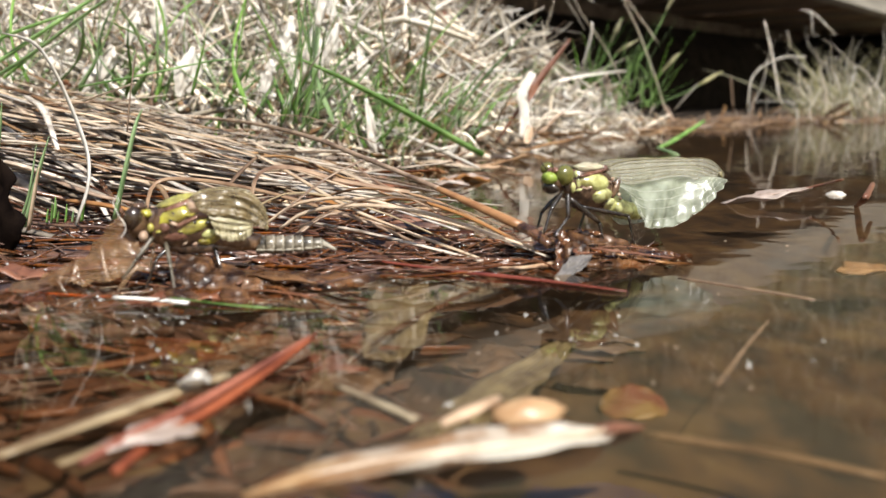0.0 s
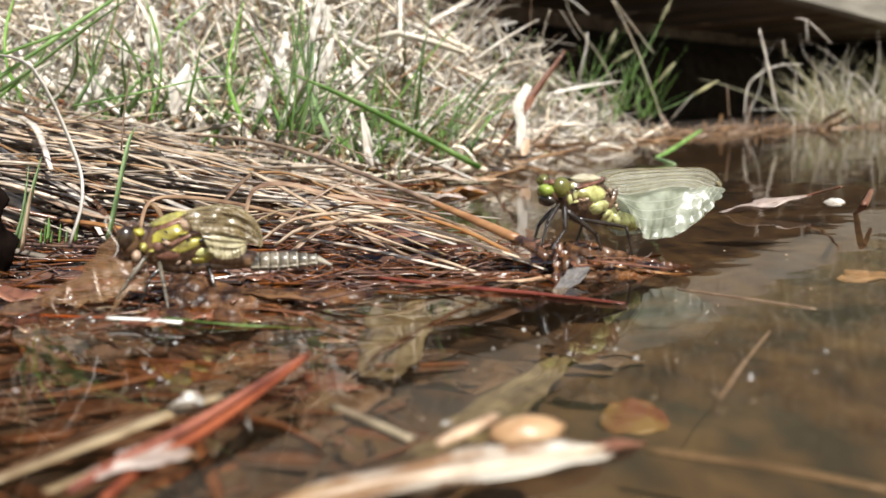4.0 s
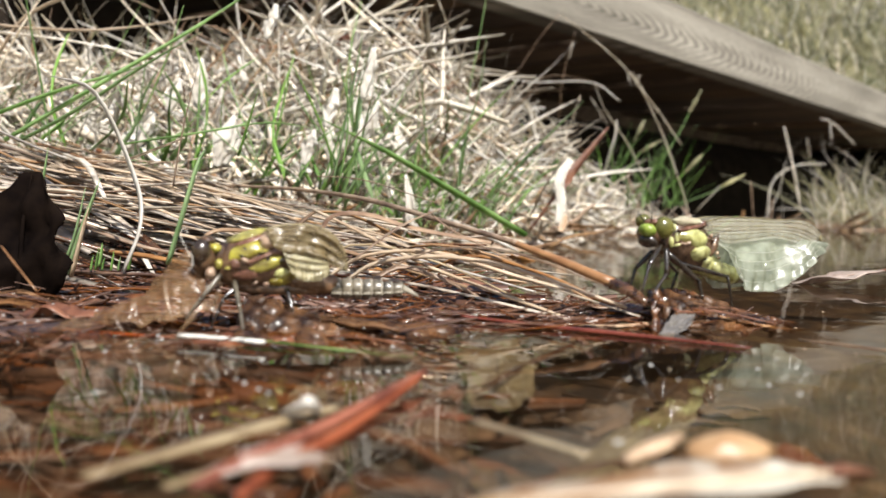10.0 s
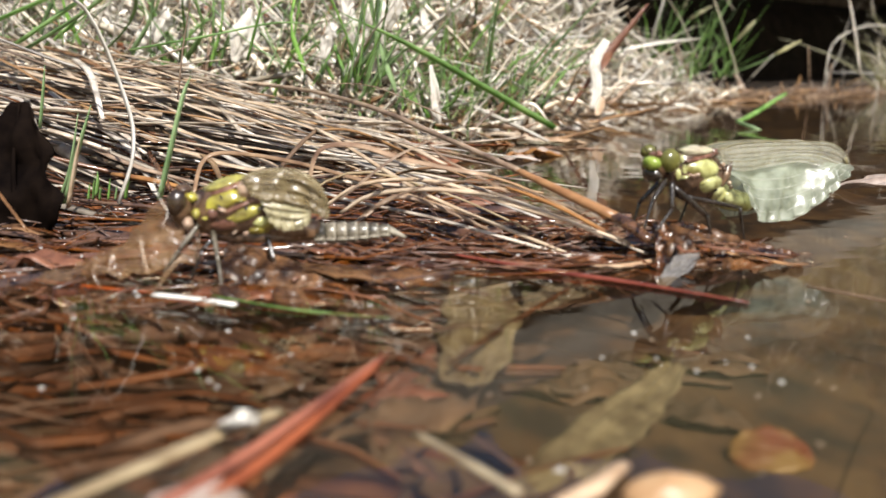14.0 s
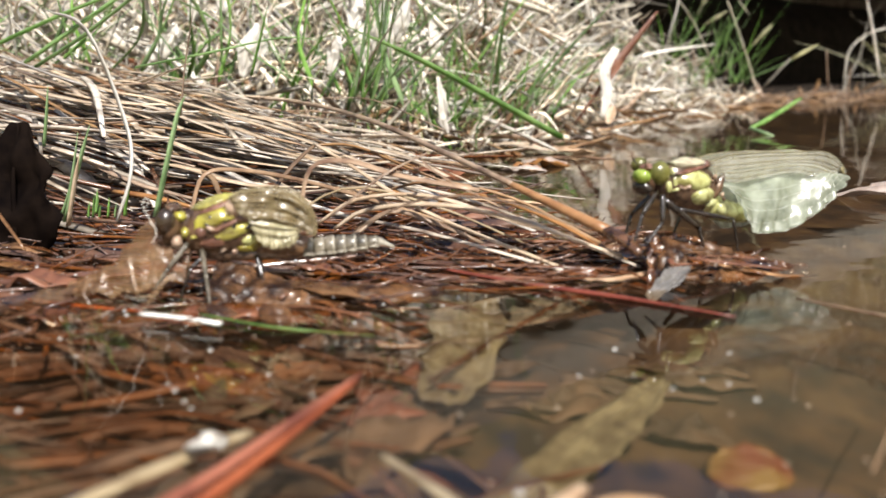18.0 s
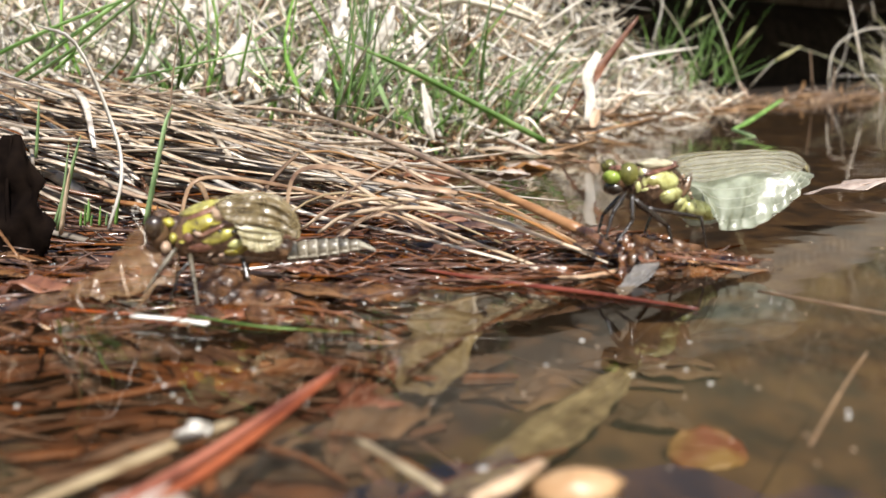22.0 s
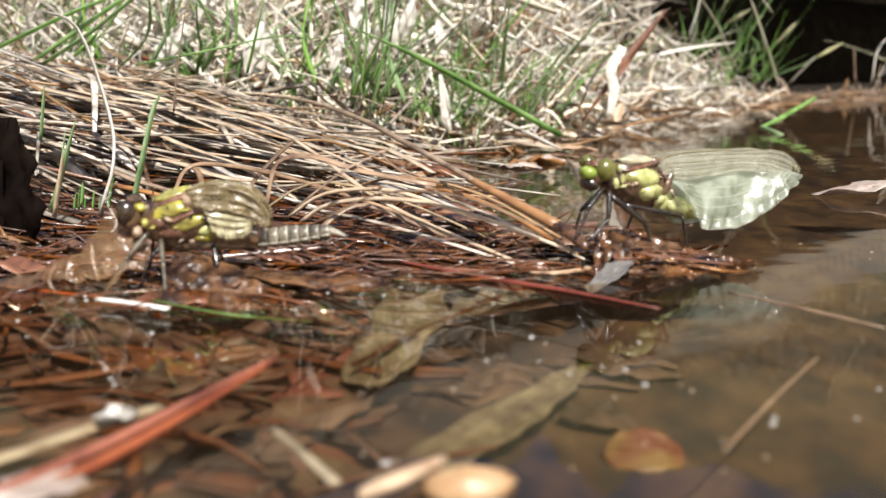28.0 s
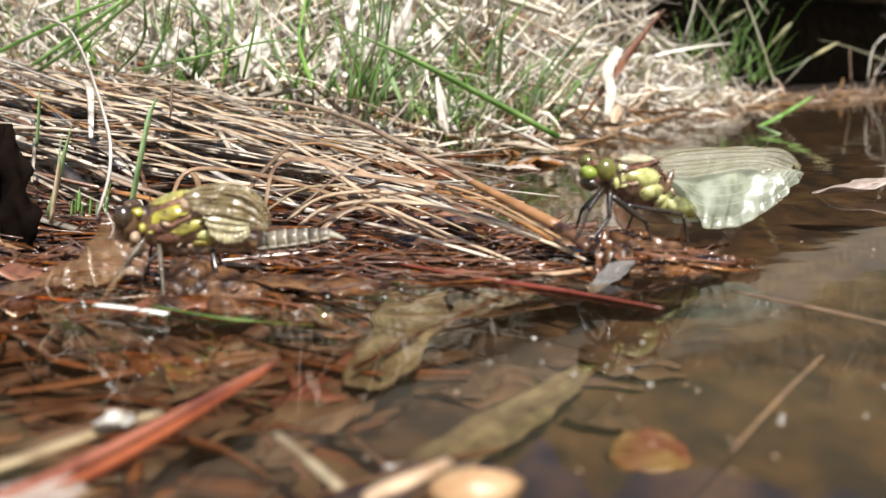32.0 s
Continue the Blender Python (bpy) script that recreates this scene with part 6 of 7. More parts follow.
    part("wing_joint", blob(bmesh.new(), (1.28, -0.12, 1.76), (0.14, 0.12, 0.06), (0, 0, 0), 0.35, freq=8), RED_BROWN, thorax)
    for k in range(6):
        part("joint_knob", blob(bmesh.new(), (1.34 + 0.045 * k, -0.27, 1.56 - 0.075 * k), (0.035, 0.03, 0.035), (0, 0, 0), 0.4, freq=7, seg=8, rings=6), (PINK_CUTICLE, BROWN_CUTICLE)[k % 2], thorax)
    part("hip", blob(bmesh.new(), (1.88, -0.14, 0.93), (0.2, 0.12, 0.1), (0, 16, 0), 0.2), YELLOW, d, "yellow-green swelling")
    abdomen = part("abdomen", tube(bmesh.new(), [(1.4, 0, 1.12), (1.9, 0, 0.94), (2.4, 0, 0.84)], [0.22, 0.19, 0.16], sides=14), YELLOW, d, pivot=(0, 0, 0))
    for k in range(7):
        u = 2.35 + 0.24 * k
        part("segment", tube(bmesh.new(), [(u, 0, 0.85 - 0.01 * k), (u + 0.12, 0, 0.85 - 0.01 * k), (u + 0.23, 0, 0.84 - 0.01 * k)], [0.15 - 0.008 * k, 0.165 - 0.008 * k, 0.145 - 0.008 * k], sides=12), GREY_CUTICLE, abdomen)
    for s in (-1, 1):
        wing(d, "hindwing", [(1.45, 1.52), (2.4, 1.60), (3.3, 1.60), (3.95, 1.57), (4.32, 1.46)], [(1.60, 1.22), (1.82, 0.92), (1.98, 0.64), (2.36, 0.60), (2.80, 0.60), (3.38, 0.77), (3.9, 1.03), (4.18, 1.27), (4.32, 1.40)],
             0.12 * s if s < 0 else 0.06, MEMBRANE, 0.012, 7, 0.42 * s if s < 0 else 0.1, "milky shining hindwing", vr=0.004, cross=6, scallop=0.006, vein=PALE_VEIN, crinkle=0.012, puff=0.16, fans=0.06, n=90, m=26, bow=0.055 if s < 0 else 0.0)
        wing(d, "forewing", [(1.21, 1.80), (1.77, 1.88), (2.68, 1.87), (3.16, 1.84), (3.91, 1.82), (4.30, 1.72), (4.62, 1.46)], [(1.35, 1.57), (1.79, 1.43), (2.34, 1.45), (3.14, 1.50), (3.69, 1.42), (4.18, 1.28), (4.55, 1.36)],
             0.24 * s if s < 0 else 0.14, CLEAR_MEMBRANE, 0.010, 7, 0.03 * s, "milky clear forewing with fine veins", vr=0.0055, cross=12, free_edge=True, ladder=26, n=60, m=14, puff=0.05, bow=0.055 if s < 0 else 0.0)
        part("wing_tip", blob(bmesh.new(), ((4.02, -0.74, 1.50) if s < 0 else (4.66, 0.14, 1.46)), (0.04, 0.02, 0.07), (0, -25, 0), 0.7, freq=9), VEIN, d, "brown crinkled wing tip")
    leg(d, [(0.13, -0.16, 1.41), (-0.25, -0.25, 1.11), (-0.46, -0.3, 0.72)], 0.042)
    leg(d, [(0.25, -0.18, 1.36), (0.14, -0.3, 0.96), (-0.26, -0.35, 0.66)], 0.045)
    leg(d, [(0.35, 0.16, 1.30), (0.12, 0.34, 1.0), (-0.05, 0.36, 0.5)], 0.04)
    leg(d, [(0.24, -0.22, 1.29), (0.82, -0.42, 0.82), (0.90, -0.45, 0.52)], 0.05)
    leg(d, [(0.52, -0.22, 1.12), (1.63, -0.42, 0.87), (1.78, -0.45, 0.22)], 0.038)
    leg(d, [(0.80, 0.2, 1.08), (1.4, 0.45, 0.9), (1.2, 0.55, 0.3)], 0.04)
    return d


def build_left_insect():
    d = thing("dragonfly", (-4.90, 14.5, -0.07), "newly emerged dragonfly with crumpled wing pads and short grey abdomen", "dragonfly", "emerging dragonflies", yaw=11.5)
    head = part("head", blob(bmesh.new(), (0.03, 0, 1.26), (0.17, 0.30, 0.29), (0, 12, 0), 0.12), BROWN_CUTICLE, d)
    part("eye", blob(bmesh.new(), (-0.02, -0.22, 1.33), (0.145, 0.13, 0.19), (0, 10, 0), 0.02, seg=20, rings=14), DARK_EYE, head, "dark glossy eye")
    part("eye", blob(bmesh.new(), (0.02, 0.22, 1.38), (0.15, 0.14, 0.19), (0, 10, 0), 0.02), DARK_EYE, head, "dark glossy eye")
    part("brow", blob(bmesh.new(), (0.07, -0.05, 1.51), (0.11, 0.16, 0.06), (0, 10, 0), 0.2), BROWN_CUTICLE, head)
    part("jaw", blob(bmesh.new(), (0.11, -0.16, 1.04), (0.075, 0.10, 0.09), (0, 0, 0), 0.15), PINK_CUTICLE, head, "pale jaw")
    part("face", blob(bmesh.new(), (0.23, -0.17, 1.17), (0.055, 0.08, 0.075), (0, 0, 0), 0.15), OLIVE_CUTICLE, head)
    part("neck", blob(bmesh.new(), (0.24, 0, 1.30), (0.12, 0.17, 0.19), (0, 20, 0), 0.2), BROWN_CUTICLE, d)
    part("collar", blob(bmesh.new(), (0.18, -0.15, 1.40), (0.085, 0.08, 0.07), (0, 20, 0), 0.3, seg=12, rings=8), OLIVE_CUTICLE, d, "yellow collar")
    body = ((0.80, 0, 1.20), (0.74, 0.30, 0.45), -6)
    thorax = part("thorax", blob(bmesh.new(), (0.80, 0, 1.20), (0.68, 0.29, 0.42), (0, -6, 0), 0.14), BROWN_CUTICLE, d)
    for u, z, a, b, tilt, mat_ in ((0.62, 1.36, 0.27, 0.125, -22, OLIVE_CUTICLE), (0.92, 1.17, 0.26, 0.10, -24, OLIVE_CUTICLE), (1.25, 0.93, 0.15, 0.15, 30, OLIVE_CUTICLE), (1.42, 0.88, 0.11, 0.10, 10, OLIVE_CUTICLE), (1.12, 1.04, 0.12, 0.08, -10, YELLOW), (1.05, 0.90, 0.12, 0.07, 0, OLIVE_CUTICLE),
                                   (0.60, 1.58, 0.30, 0.06, -17, OLIVE_CUTICLE), (0.66, 1.51, 0.27, 0.045, -19, RED_BROWN), (0.80, 1.26, 0.27, 0.03, -24, RED_BROWN), (0.62, 1.02, 0.20, 0.08, -10, RED_BROWN), (0.45, 1.18, 0.08, 0.10, 0, RED_BROWN)):
        part("side_plate", plate(bmesh.new(), body, (u, z), (a, b), tilt, 0.045 if b > 0.09 else 0.03), mat_, thorax, "reddish-brown stripe" if mat_ is RED_BROWN else "yellow-green side plate")
    spot_rng = random.Random(47)
    for k in range(14):
        f = spot_rng.uniform(-1, 1)
        u, z = 0.86 + 0.55 * f, 1.12 - 0.08 * f + 0.26 * spot_rng.uniform(-1, 1)
        part("marking", plate(bmesh.new(), body, (u, z), (spot_rng.uniform(0.03, 0.09), spot_rng.uniform(0.015, 0.045)), spot_rng.uniform(-40, 40), 0.05, 10, 3), (OLIVE_CUTICLE, PINK_CUTICLE, LEG)[k % 3], thorax)
    part("wing_joint", blob(bmesh.new(), (0.92, -0.2, 1.50), (0.13, 0.12, 0.12), (0, -20, 0), 0.35, freq=8), PINK_CUTICLE, thorax)
    part("wing_joint", blob(bmesh.new(), (1.06, -0.27, 1.36), (0.12, 0.07, 0.06), (0, -10, 0), 0.4, freq=8), RED_BROWN, thorax)
    for s in (-1, 1):
        wing(d, "forewing", [(0.87, 1.66), (1.14, 1.74), (1.47, 1.75), (1.74, 1.69), (1.93, 1.53), (2.04, 1.32), (2.06, 1.12)], [(0.98, 1.45), (1.18, 1.35), (1.41, 1.30), (1.71, 1.22), (1.90, 1.15), (2.04, 1.09)],
             0.31 * s if s < 0 else 0.04, PAD, 0.05, 6, 0.05 * s, "crumpled golden wing pad", long_veins=7, cross=5, vr=0.005, vein=WRINKLE_LIGHT, crinkle=0.014, scallop=0.012, n=50, m=36)
        wing(d, "hindwing", [(1.12, 1.38), (1.35, 1.34), (1.55, 1.28), (1.78, 1.20)], [(1.22, 1.12), (1.36, 0.97), (1.50, 0.95), (1.66, 0.96), (1.82, 1.08)],
             0.35 * s if s < 0 else 0.06, LOWER_PAD, 0.04, 6, 0.05 * s, "pale crumpled lower wing pad", long_veins=5, cross=3, vr=0.006, vein=WRINKLE_LIGHT, crinkle=0.02, scallop=0.02, puff=0.15, n=40, m=20)
    for pts, mat_ in (([(0.26, -0.18, 1.02), (0.0, -0.35, 0.70), (-0.22, -0.4, 0.40)], GREY_CUTICLE), ([(0.45, -0.2, 0.92), (0.54, -0.55, 0.55), (0.62, -0.9, 0.14)], GREY_CUTICLE), ([(0.35, 0.15, 1.0), (0.2, 0.4, 0.8), (0.05, 0.5, 0.15)], LEG),
                      ([(0.5, -0.17, 0.86), (0.30, -0.3, 0.68), (0.12, -0.3, 0.25)], LEG), ([(1.2, -0.15, 0.8), (1.28, -0.34, 0.5), (1.42, -0.4, 0.12)], LEG), ([(1.0, 0.2, 0.85), (1.2, 0.4, 0.6), (1.3, 0.5, 0.15)], LEG)):
        leg(d, pts, 0.034, mat_)
    part("belly", tube(bmesh.new(), [(0.4, -0.04, 0.90), (0.62, -0.05, 0.83), (1.24, -0.04, 0.80), (1.92, 0, 0.78)], [0.08, 0.10, 0.09, 0.07], sides=10), BROWN_CUTICLE, d)
    pivot = (1.35, 0, 0.88)
    abdomen = part("abdomen", tube(bmesh.new(), [(1.2, 0, 0.95), (1.6, 0, 0.91), (1.92, 0, 0.86)], [0.17, 0.17, 0.145], sides=14), BROWN_CUTICLE, d, "dark brown abdomen base", pivot=pivot)
    for k in range(7):
        u = 0.50 + 0.155 * k
        r = (0.148, 0.152, 0.155, 0.150, 0.138, 0.118, 0.095)[k]
        z = -0.055 + 0.004 * k
        seg = part("segment", tube(bmesh.new(), [(u, 0, z), (u + 0.03, 0, z), (u + 0.115, 0, z), (u + 0.155, 0, z)], [r * 0.88, r * 1.0, r * 1.05, r * 0.86], sides=16, n=9), GREY_CUTICLE, abdomen, "translucent grey ring segment")
        part("ring", tube(bmesh.new(), [(u + 0.115, 0, z), (u + 0.14, 0, z)], [r * 1.07, r * 1.04], sides=16, n=3), PALE_RING, seg, "pale raised ring edge")
        part("side_fold", tube(bmesh.new(), [(u, -r * 0.9, z - r * 0.45), (u + 0.08, -r * 0.98, z - r * 0.4), (u + 0.155, -r * 0.9, z - r * 0.45)], [0.01, 0.022, 0.01], sides=6), PALE_RING, seg, "pale crimped side fold")
    part("tail", tube(bmesh.new(), [(1.56, 0, -0.02), (1.66, 0, -0.05), (1.82, 0, -0.13)], [0.075, 0.045, 0.02], sides=8), PALE_RING, abdomen, "grey pointed tail tip")
    return d, abdomen


build_right_insect()
left_insect, left_abdomen = build_left_insect()

# shed skins and husks by the insects
def film(bm, lines, n=44, m=30, fold=0.10, fine=0.05, seed=0.0, fray=0.10):
    """A wet crumpled skin draped over several lines: sharp creases at two scales and a frayed margin."""
    rails = [smooth_path(line, n) for line in lines]
    rows = []
    for i in range(n):
        across_ = smooth_path([r[i] for r in rails], m)
        row = []
        for k, p in enumerate(across_):
            q = V((p.x * 3.2 + seed, p.y * 3.2, p.z * 3.2 + seed))
            d = fold * (0.45 - 1.6 * abs(noise.noise(q))) + fine * (0.4 - 1.5 * abs(noise.noise(q * 3.7)))
            edge = fray * noise.noise(q * 2.3) if k in (0, m - 1) or i in (0, n - 1) else 0.0
            row.append(bm.verts.new(p + V((edge, -0.5 * d, d + edge * 0.3))))
        rows.append(row)
    for r, s in zip(rows, rows[1:]):
        for k in range(m - 1):
            bm.faces.new((r[k], r[k + 1], s[k + 1], s[k]))
    return bm


def skin_part(name, lines, parent, material=None, label="", **shape):
    ob = part(name, film(bmesh.new(), lines, **shape), material or SKIN, parent, label, world=True)
    ob.modifiers.new("thickness", "SOLIDIFY").thickness = 0.00012
    return ob


shed = thing("shed_skin", (-5.7, 14.5, 0.1), "wet translucent brown shed larval skin with white threads", "shed skin")
skin_part("case", ([(-4.8, 14.2, 0.45), (-5.2, 14.15, 0.28), (-5.6, 14.2, 0.26), (-6.1, 14.25, 0.24), (-6.6, 14.4, 0.2)], [(-4.82, 14.35, 0.72), (-5.17, 14.3, 0.75), (-5.55, 14.35, 0.62), (-6.0, 14.4, 0.45), (-6.55, 14.5, 0.25)],
                   [(-4.85, 14.45, 1.0), (-5.17, 14.5, 1.24), (-5.5, 14.55, 0.94), (-5.96, 14.6, 0.56), (-6.55, 14.65, 0.27)], [(-4.9, 15.0, 0.5), (-5.25, 15.1, 0.6), (-5.6, 15.1, 0.5), (-6.0, 15.1, 0.35), (-6.5, 15.0, 0.2)]), shed, seed=2.3, fold=0.10, fine=0.03, n=90, m=56)
skin_part("case_flap", ([(-4.6, 14.3, 0.45), (-4.8, 14.2, 0.4), (-5.1, 14.15, 0.45)], [(-4.6, 14.4, 0.68), (-4.8, 14.35, 0.78), (-5.12, 14.3, 0.8)], [(-4.62, 14.6, 0.85), (-4.82, 14.6, 0.98), (-5.1, 14.6, 1.0)]), shed, seed=5.1, n=26, m=20)
skin_part("tail_case", ([(-6.3, 14.1, 0.12), (-6.7, 14.2, 0.1), (-7.2, 14.4, 0.08)], [(-6.3, 14.4, 0.32), (-6.7, 14.5, 0.25), (-7.2, 14.6, 0.14)], [(-6.3, 14.8, 0.2), (-6.7, 14.8, 0.15), (-7.2, 14.8, 0.1)]), shed, seed=7.7, n=26, m=16, fold=0.06)
for pts in ([(-5.32, 14.05, 0.88), (-5.24, 13.9, 0.62), (-5.12, 13.78, 0.34)], [(-5.9, 14.1, 0.55), (-5.95, 13.9, 0.35), (-5.8, 13.8, 0.15)], [(-4.7, 13.95, 0.6), (-4.85, 13.8, 0.42), (-5.0, 13.7, 0.2)]):
    part("limb_case", tube(bmesh.new(), pts, [0.03, 0.045, 0.02], sides=8, rough=0.5), SKIN, shed, world=True)
part("thread", tube(bmesh.new(), [(-5.0, 14.2, 1.2), (-5.08, 14.2, 1.36), (-5.14, 14.2, 1.5), (-5.1, 14.2, 1.62), (-5.05, 14.2, 1.56), (-5.1, 14.2, 1.49)], [0.004, 0.006, 0.004]), THREAD, shed, "white breathing-tube thread", world=True)
part("thread", tube(bmesh.new(), [(-5.02, 14.1, 1.3), (-4.95, 14.1, 1.22), (-4.93, 14.05, 1.1), (-4.98, 14.0, 1.02)], [0.004, 0.005, 0.003]), THREAD, shed, "white breathing-tube thread", world=True)
lump = thing("brown_husk", (-3.7, 14.2, 0.05), "wet brown larval husk lying on the mat", "husk")
skin_part("body", ([(-4.35, 14.2, 0.2), (-3.9, 14.05, 0.16), (-3.4, 14.05, 0.12), (-2.9, 14.2, 0.1)], [(-4.3, 14.4, 0.5), (-3.9, 14.3, 0.40), (-3.45, 14.3, 0.30), (-2.9, 14.4, 0.2)], [(-4.25, 14.7, 0.64), (-3.85, 14.7, 0.52), (-3.4, 14.7, 0.36), (-2.8, 14.7, 0.22)], [(-4.2, 15.2, 0.3), (-3.8, 15.2, 0.3), (-3.4, 15.1, 0.2), (-2.8, 15.1, 0.15)]), lump, AMBER, seed=11.4, fold=0.12, fine=0.02, n=80, m=50)
skin_part("flap", ([(-3.1, 14.3, 0.12), (-2.5, 14.2, 0.1), (-1.8, 14.4, 0.08), (-1.1, 14.7, 0.08)], [(-3.1, 14.6, 0.33), (-2.5, 14.6, 0.28), (-1.8, 14.8, 0.24), (-1.1, 14.9, 0.16)], [(-3.1, 15.0, 0.2), (-2.5, 15.1, 0.2), (-1.8, 15.2, 0.15), (-1.1, 15.2, 0.12)]), lump, AMBER, "flat tan flap of the husk", seed=14.2, n=40, m=18, fold=0.08)
for k, (spot, size, turn, sd) in enumerate((((-3.15, 13.5, 0.1), (0.24, 0.16, 0.19), (0, 30, 0), 6.1), ((-3.95, 13.6, 0.12), (0.26, 0.15, 0.12), (0, 20, 0), 7.7))):
    part("lobe", crumple(bmesh.new(), spot, size, turn, sd, 0.16, 32, 22), AMBER, lump, world=True)
heap_skin = thing("torn_leaf_heap", (3.1, 16.5, 0), "heap of limp wet amber-brown leaf skins at the water edge", "leaf heap")
skin_part("leaf_skin", ([(1.95, 15.95, 0.08), (2.35, 15.9, 0.05), (2.8, 16.05, 0.03), (3.4, 16.0, 0.0), (3.9, 16.3, 0.0), (4.6, 16.75, 0.0)], [(2.0, 16.3, 0.45), (2.4, 16.35, 0.42), (2.8, 16.4, 0.38), (3.3, 16.4, 0.2), (3.9, 16.6, 0.1), (4.6, 16.85, 0.03)],
                        [(2.05, 16.7, 0.62), (2.4, 16.75, 0.58), (2.75, 16.8, 0.56), (3.25, 16.8, 0.35), (3.9, 16.9, 0.2), (4.65, 17.0, 0.06)], [(2.1, 17.4, 0.2), (2.5, 17.4, 0.2), (2.8, 17.4, 0.2), (3.3, 17.3, 0.12), (3.9, 17.2, 0.06), (4.6, 17.15, 0.02)]), heap_skin, WET_LEAF, seed=21.0, n=100, m=50, fold=0.12, fine=0.07)
skin_part("leaf_skin", ([(2.15, 15.8, 0.1), (2.7, 15.8, 0.06), (3.3, 15.9, 0.03)], [(2.2, 16.1, 0.42), (2.75, 16.2, 0.36), (3.3, 16.3, 0.2)], [(2.3, 16.5, 0.62), (2.8, 16.6, 0.56), (3.4, 16.6, 0.36)]), heap_skin, AMBER, seed=24.5, n=34, m=22, fold=0.16)
for k in range(9):
    x = 2.2 + 0.25 * k
    part("limp_strip", tube(bmesh.new(), [(x - 0.5, 16.5 - 0.05 * (k % 3), 0.55 - 0.05 * k), (x, 16.2, 0.42 - 0.045 * k), (x + 0.5, 16.1 + 0.06 * k, max(0.03, 0.22 - 0.03 * k))], [0.03, 0.06, 0.03], sides=6, flat=0.35), (WET_LEAF, SHEATH, AMBER)[k % 3], heap_skin, world=True)


# ---- small things on water and mat ----
BEADS = [(-3.56, 10.8, 0), (-3.22, 10.3, 0), (-5.2, 13.54, 0), (-2.61, 11.14, 0), (-5.55, 12.42, 0), (-5.01, 11.74, 0), (2.11, 11.01, 0), (3.29, 9.61, 0), (0, 8.47, 0),
         (1.1, 12.15, 0), (4.06, 9.81, 0), (1.53, 10.85, 0), (-3.53, 11.99, 0), (-3.09, 10.13, 0), (-3.43, 10.61, 0), (1.2, 11.25, 0), (2.34, 12.05, 0), (2.27, 10.56, 0),
         (0.64, 11.22, 0), (-4.73, 10, 0), (1.88, 11.14, 0), (3.34, 9.76, -0), (0.04, 8.48, -0), (4.51, 10.62, 0), (1.1, 12.18, 0)]
for k, p in enumerate(BEADS):
    r = 0.015 + 0.010 * ((k * 7) % 5) / 4
    single("bubble", blob(bmesh.new(), (p[0], p[1], LEVEL + 0.004), (r * 1.2, r, r * 0.8), seg=10, rings=8), BUBBLE, "tiny shining air bubble on the water", "bubble", "air bubbles")


def litter_leaf(x, y, z, long, wide, turn, mat_, label, group, seed, torn=0.3):
    c, s = math.cos(radians(turn)), math.sin(radians(turn))
    pts = [(x - c * long / 2, y - s * long / 2, z), (x, y, z + 0.08 * wide), (x + c * long / 2, y + s * long / 2, z - 0.03)]
    single("fallen_leaf", leaf(bmesh.new(), pts, [wide * 0.25, wide, wide * 0.8, wide * 0.1], across=(-s, c, 0), cup=0.12, wave=0.55 if torn > 0.2 else 0.2, ragged=torn, n=14, m=4, seed=seed), mat_, label, "leaf", group)


leaf_rng = random.Random(21)
for k in range(16):
    x, y = leaf_rng.uniform(-10, -2.2), leaf_rng.uniform(12.6, 18)
    litter_leaf(x, y, 0.05 if y < 14 else 0.24, leaf_rng.uniform(0.8, 2.2), leaf_rng.uniform(0.15, 0.4), leaf_rng.uniform(-30, 30), (BROWN_LEAF, WET_STRAW, RUST_LEAF)[k % 3], "soaked brown leaf scrap lying on the mat", "soaked leaf scraps", k * 1.7)
for k in range(5):
    x, y = leaf_rng.uniform(1.2, 2.6), leaf_rng.uniform(15.6, 18.4)
    litter_leaf(x, y, 0.18, leaf_rng.uniform(0.9, 2.0), leaf_rng.uniform(0.12, 0.3), leaf_rng.uniform(-50, 20), (BROWN_LEAF, WET_STRAW, RUST_LEAF)[k % 3], "soaked brown leaf strip heaped at the water edge", "soaked leaf strips", k * 2.3)
for k in range(10):
    x, y = (leaf_rng.uniform(-7, 0), leaf_rng.uniform(5.0, 13.0)) if k < 6 else (leaf_rng.uniform(-6, 0.5), leaf_rng.uniform(6.5, 12.5))
    litter_leaf(x, y, float(ground_z(x, y)) + 0.12, leaf_rng.uniform(1.2, 3.2), leaf_rng.uniform(0.25, 0.7), leaf_rng.uniform(0, 180), MURK_LEAF, "sunken rotting brown leaf under the water", "sunken rotting leaves", k * 3.1, 0.45)

for k in range(34):
    y = leaf_rng.uniform(21, 46)
    x = leaf_rng.uniform(-5.5, 0.6) + (y - 22) * leaf_rng.uniform(-0.1, 0.18)
    litter_leaf(x, y, 0.16, leaf_rng.uniform(0.8, 3.2), leaf_rng.uniform(0.15, 0.6), leaf_rng.uniform(-25, 25), (TAN_LEAF, RUST_LEAF, BROWN_LEAF, WHITE_PETAL, DROWNED_LEAF, SHEATH)[k % 6], "wet leaf scrap floating near the bank", "floating leaf scraps", k * 1.3)

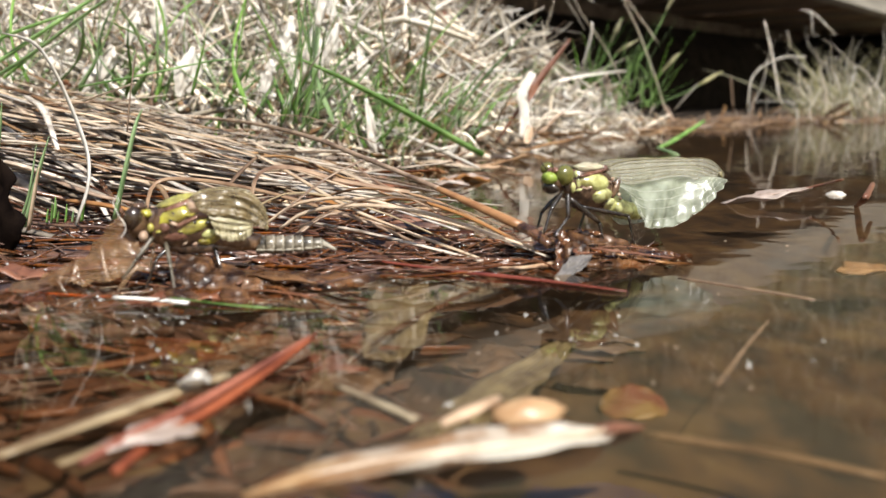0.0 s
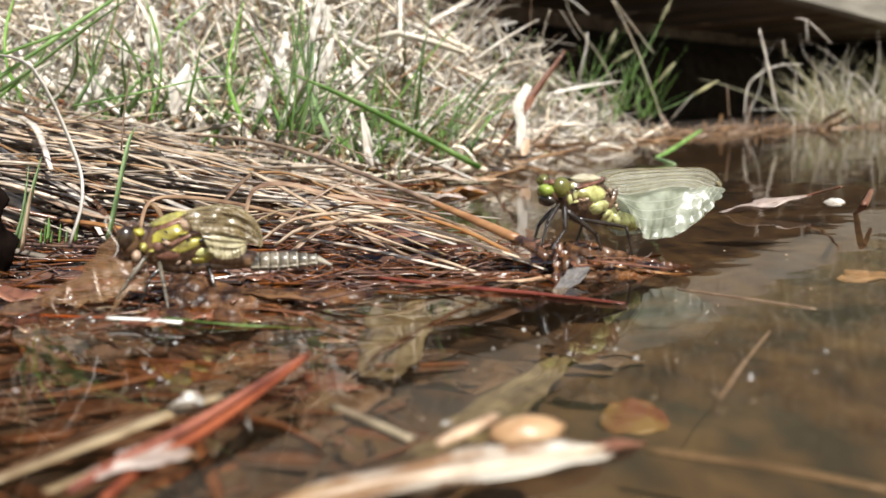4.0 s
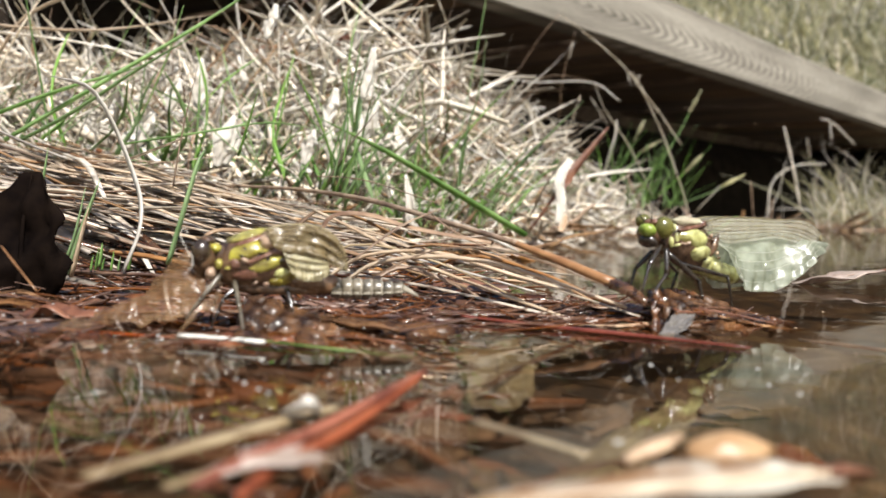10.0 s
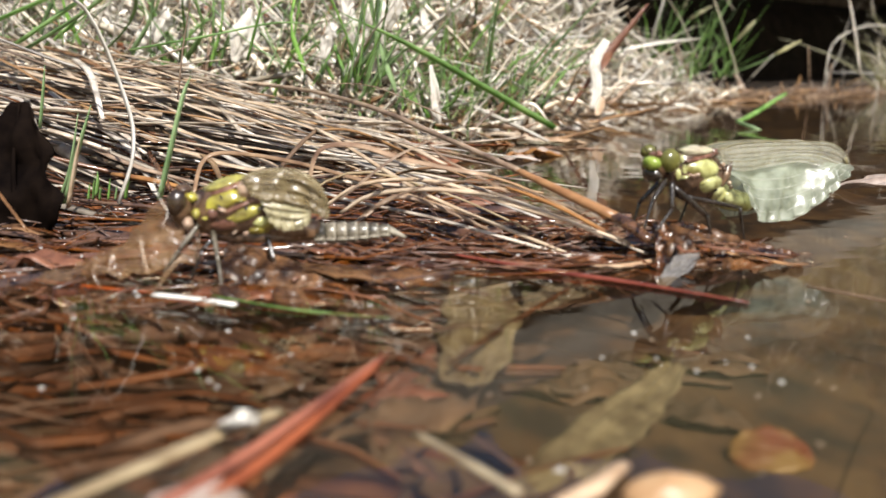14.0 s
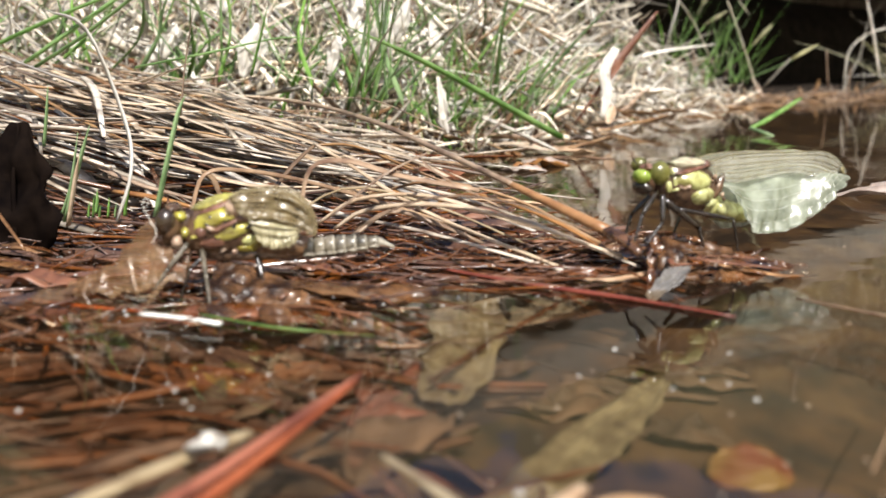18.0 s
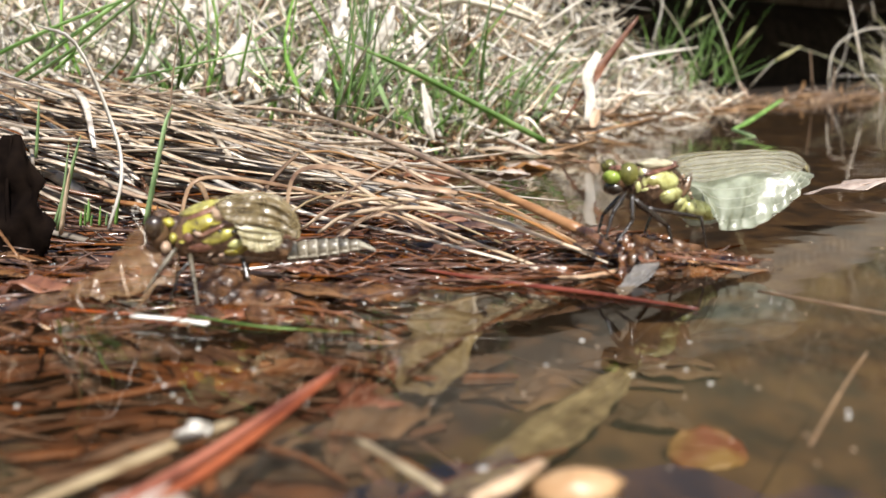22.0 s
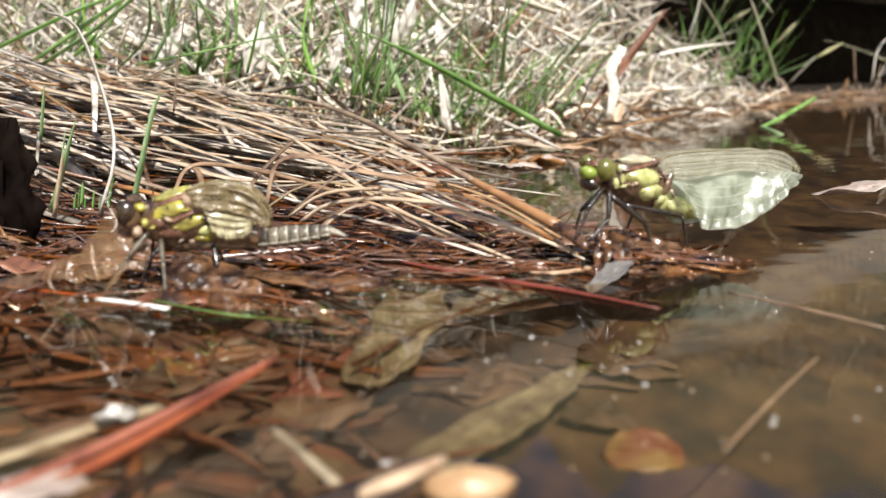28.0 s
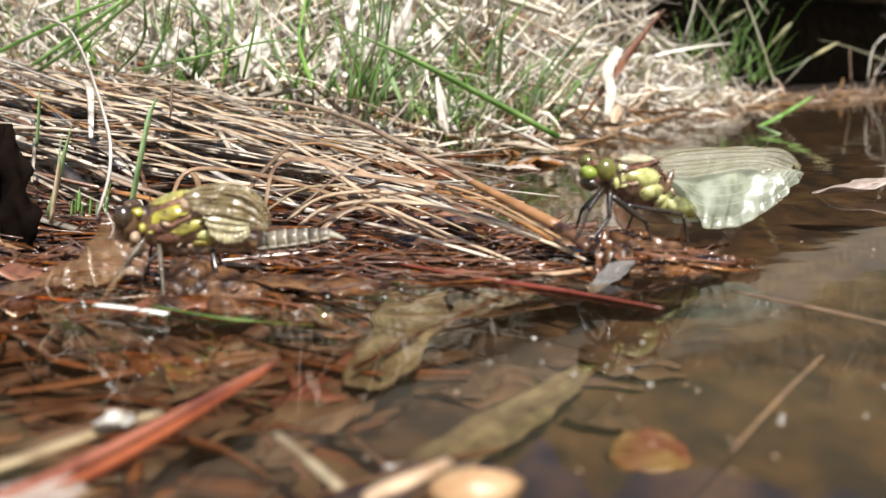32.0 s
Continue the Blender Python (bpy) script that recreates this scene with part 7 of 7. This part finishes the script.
def glint_beads():
    """Pale beads added for the glints of the water film on mat and skins."""
    g = random.Random(77)
    bm = bmesh.new()
    for k in range(170):
        y = g.uniform(12.6, 17.5)
        x = g.uniform(-8, np.interp(y, [12.6, 14, 16, 17.5], [-3.0, -0.5, 3.6, 3.2]))
        z = float(np.interp(y, [12, 13.2, 15, 20], [0.0, 0.1, 0.28, 0.36])) * float(np.interp(x, [-1.5, 1.5], [1.0, 0.4]))
        r = 0.006 + 0.018 * g.random() ** 3
        blob(bm, (x, y, z + g.uniform(0.0, 0.06)), (r * 1.3, r, r * 0.8), seg=8, rings=6)
    tagged(single("water_beads", bm, BUBBLE, "tiny pale beads added as glints of the wet mat", "water drops"), kind="stuff")


glint_beads()

for k, (x, y, long, wide, turn, mat_) in enumerate(((-3.6, 5.75, 2.6, 0.42, 6, SOFT_TAN), (-2.3, 5.85, 2.4, 0.36, -8, BROWN_LEAF), (-2.9, 5.1, 2.8, 0.45, 12, BROWN_LEAF), (-1.5, 5.3, 2.2, 0.34, -14, SOFT_TAN),
                                                    (-1.9, 4.6, 2.4, 0.4, 4, SOFT_TAN), (-0.7, 4.85, 1.5, 0.3, 10, RUST_LEAF), (-4.4, 5.2, 2.0, 0.5, -5, BROWN_LEAF))):
    litter_leaf(x, y, 0.02 * (k % 3), long, wide, turn, mat_, "soaked brown leaf drifting just under the water", "soaked floating leaves", k * 2.1 + 0.4)


def floating_specks():
    """Pollen and dust lying on the open water."""
    g = random.Random(88)
    bm = bmesh.new()
    for k in range(90):
        x, y = g.uniform(-1.5, 10.0), g.uniform(6.5, 19.0)
        if x > np.interp(y, [12, 16, 19], [0.0, 3.0, 4.0]) or y < 12:
            r = 0.006 + 0.016 * g.random() ** 2
            blob(bm, (x, y, LEVEL + 0.003), (r * g.uniform(1.0, 2.2), r, r * 0.5), (0, 0, g.uniform(0, 180)), 0.3, seg=7, rings=5)
    tagged(single("pollen_specks", bm, PALE_STRAW, "pale specks of pollen and dust on the water", "pollen"), kind="stuff")


floating_specks()


# ---- what moves ----
def motions():
    low, high = -3.0, 3.6
    rows = []
    for t, f in ((0, 0.0), (6, 0.1), (13, 0.25), (19, 0.8), (23, 0.65), (28, 1.0), (32, 0.97)):
        rows.append((t, pose(1.35 * U, 0, 0.88 * U, 0, -(low + (high - low) * f), 0)))
    walk(left_abdomen, rows)


motions()
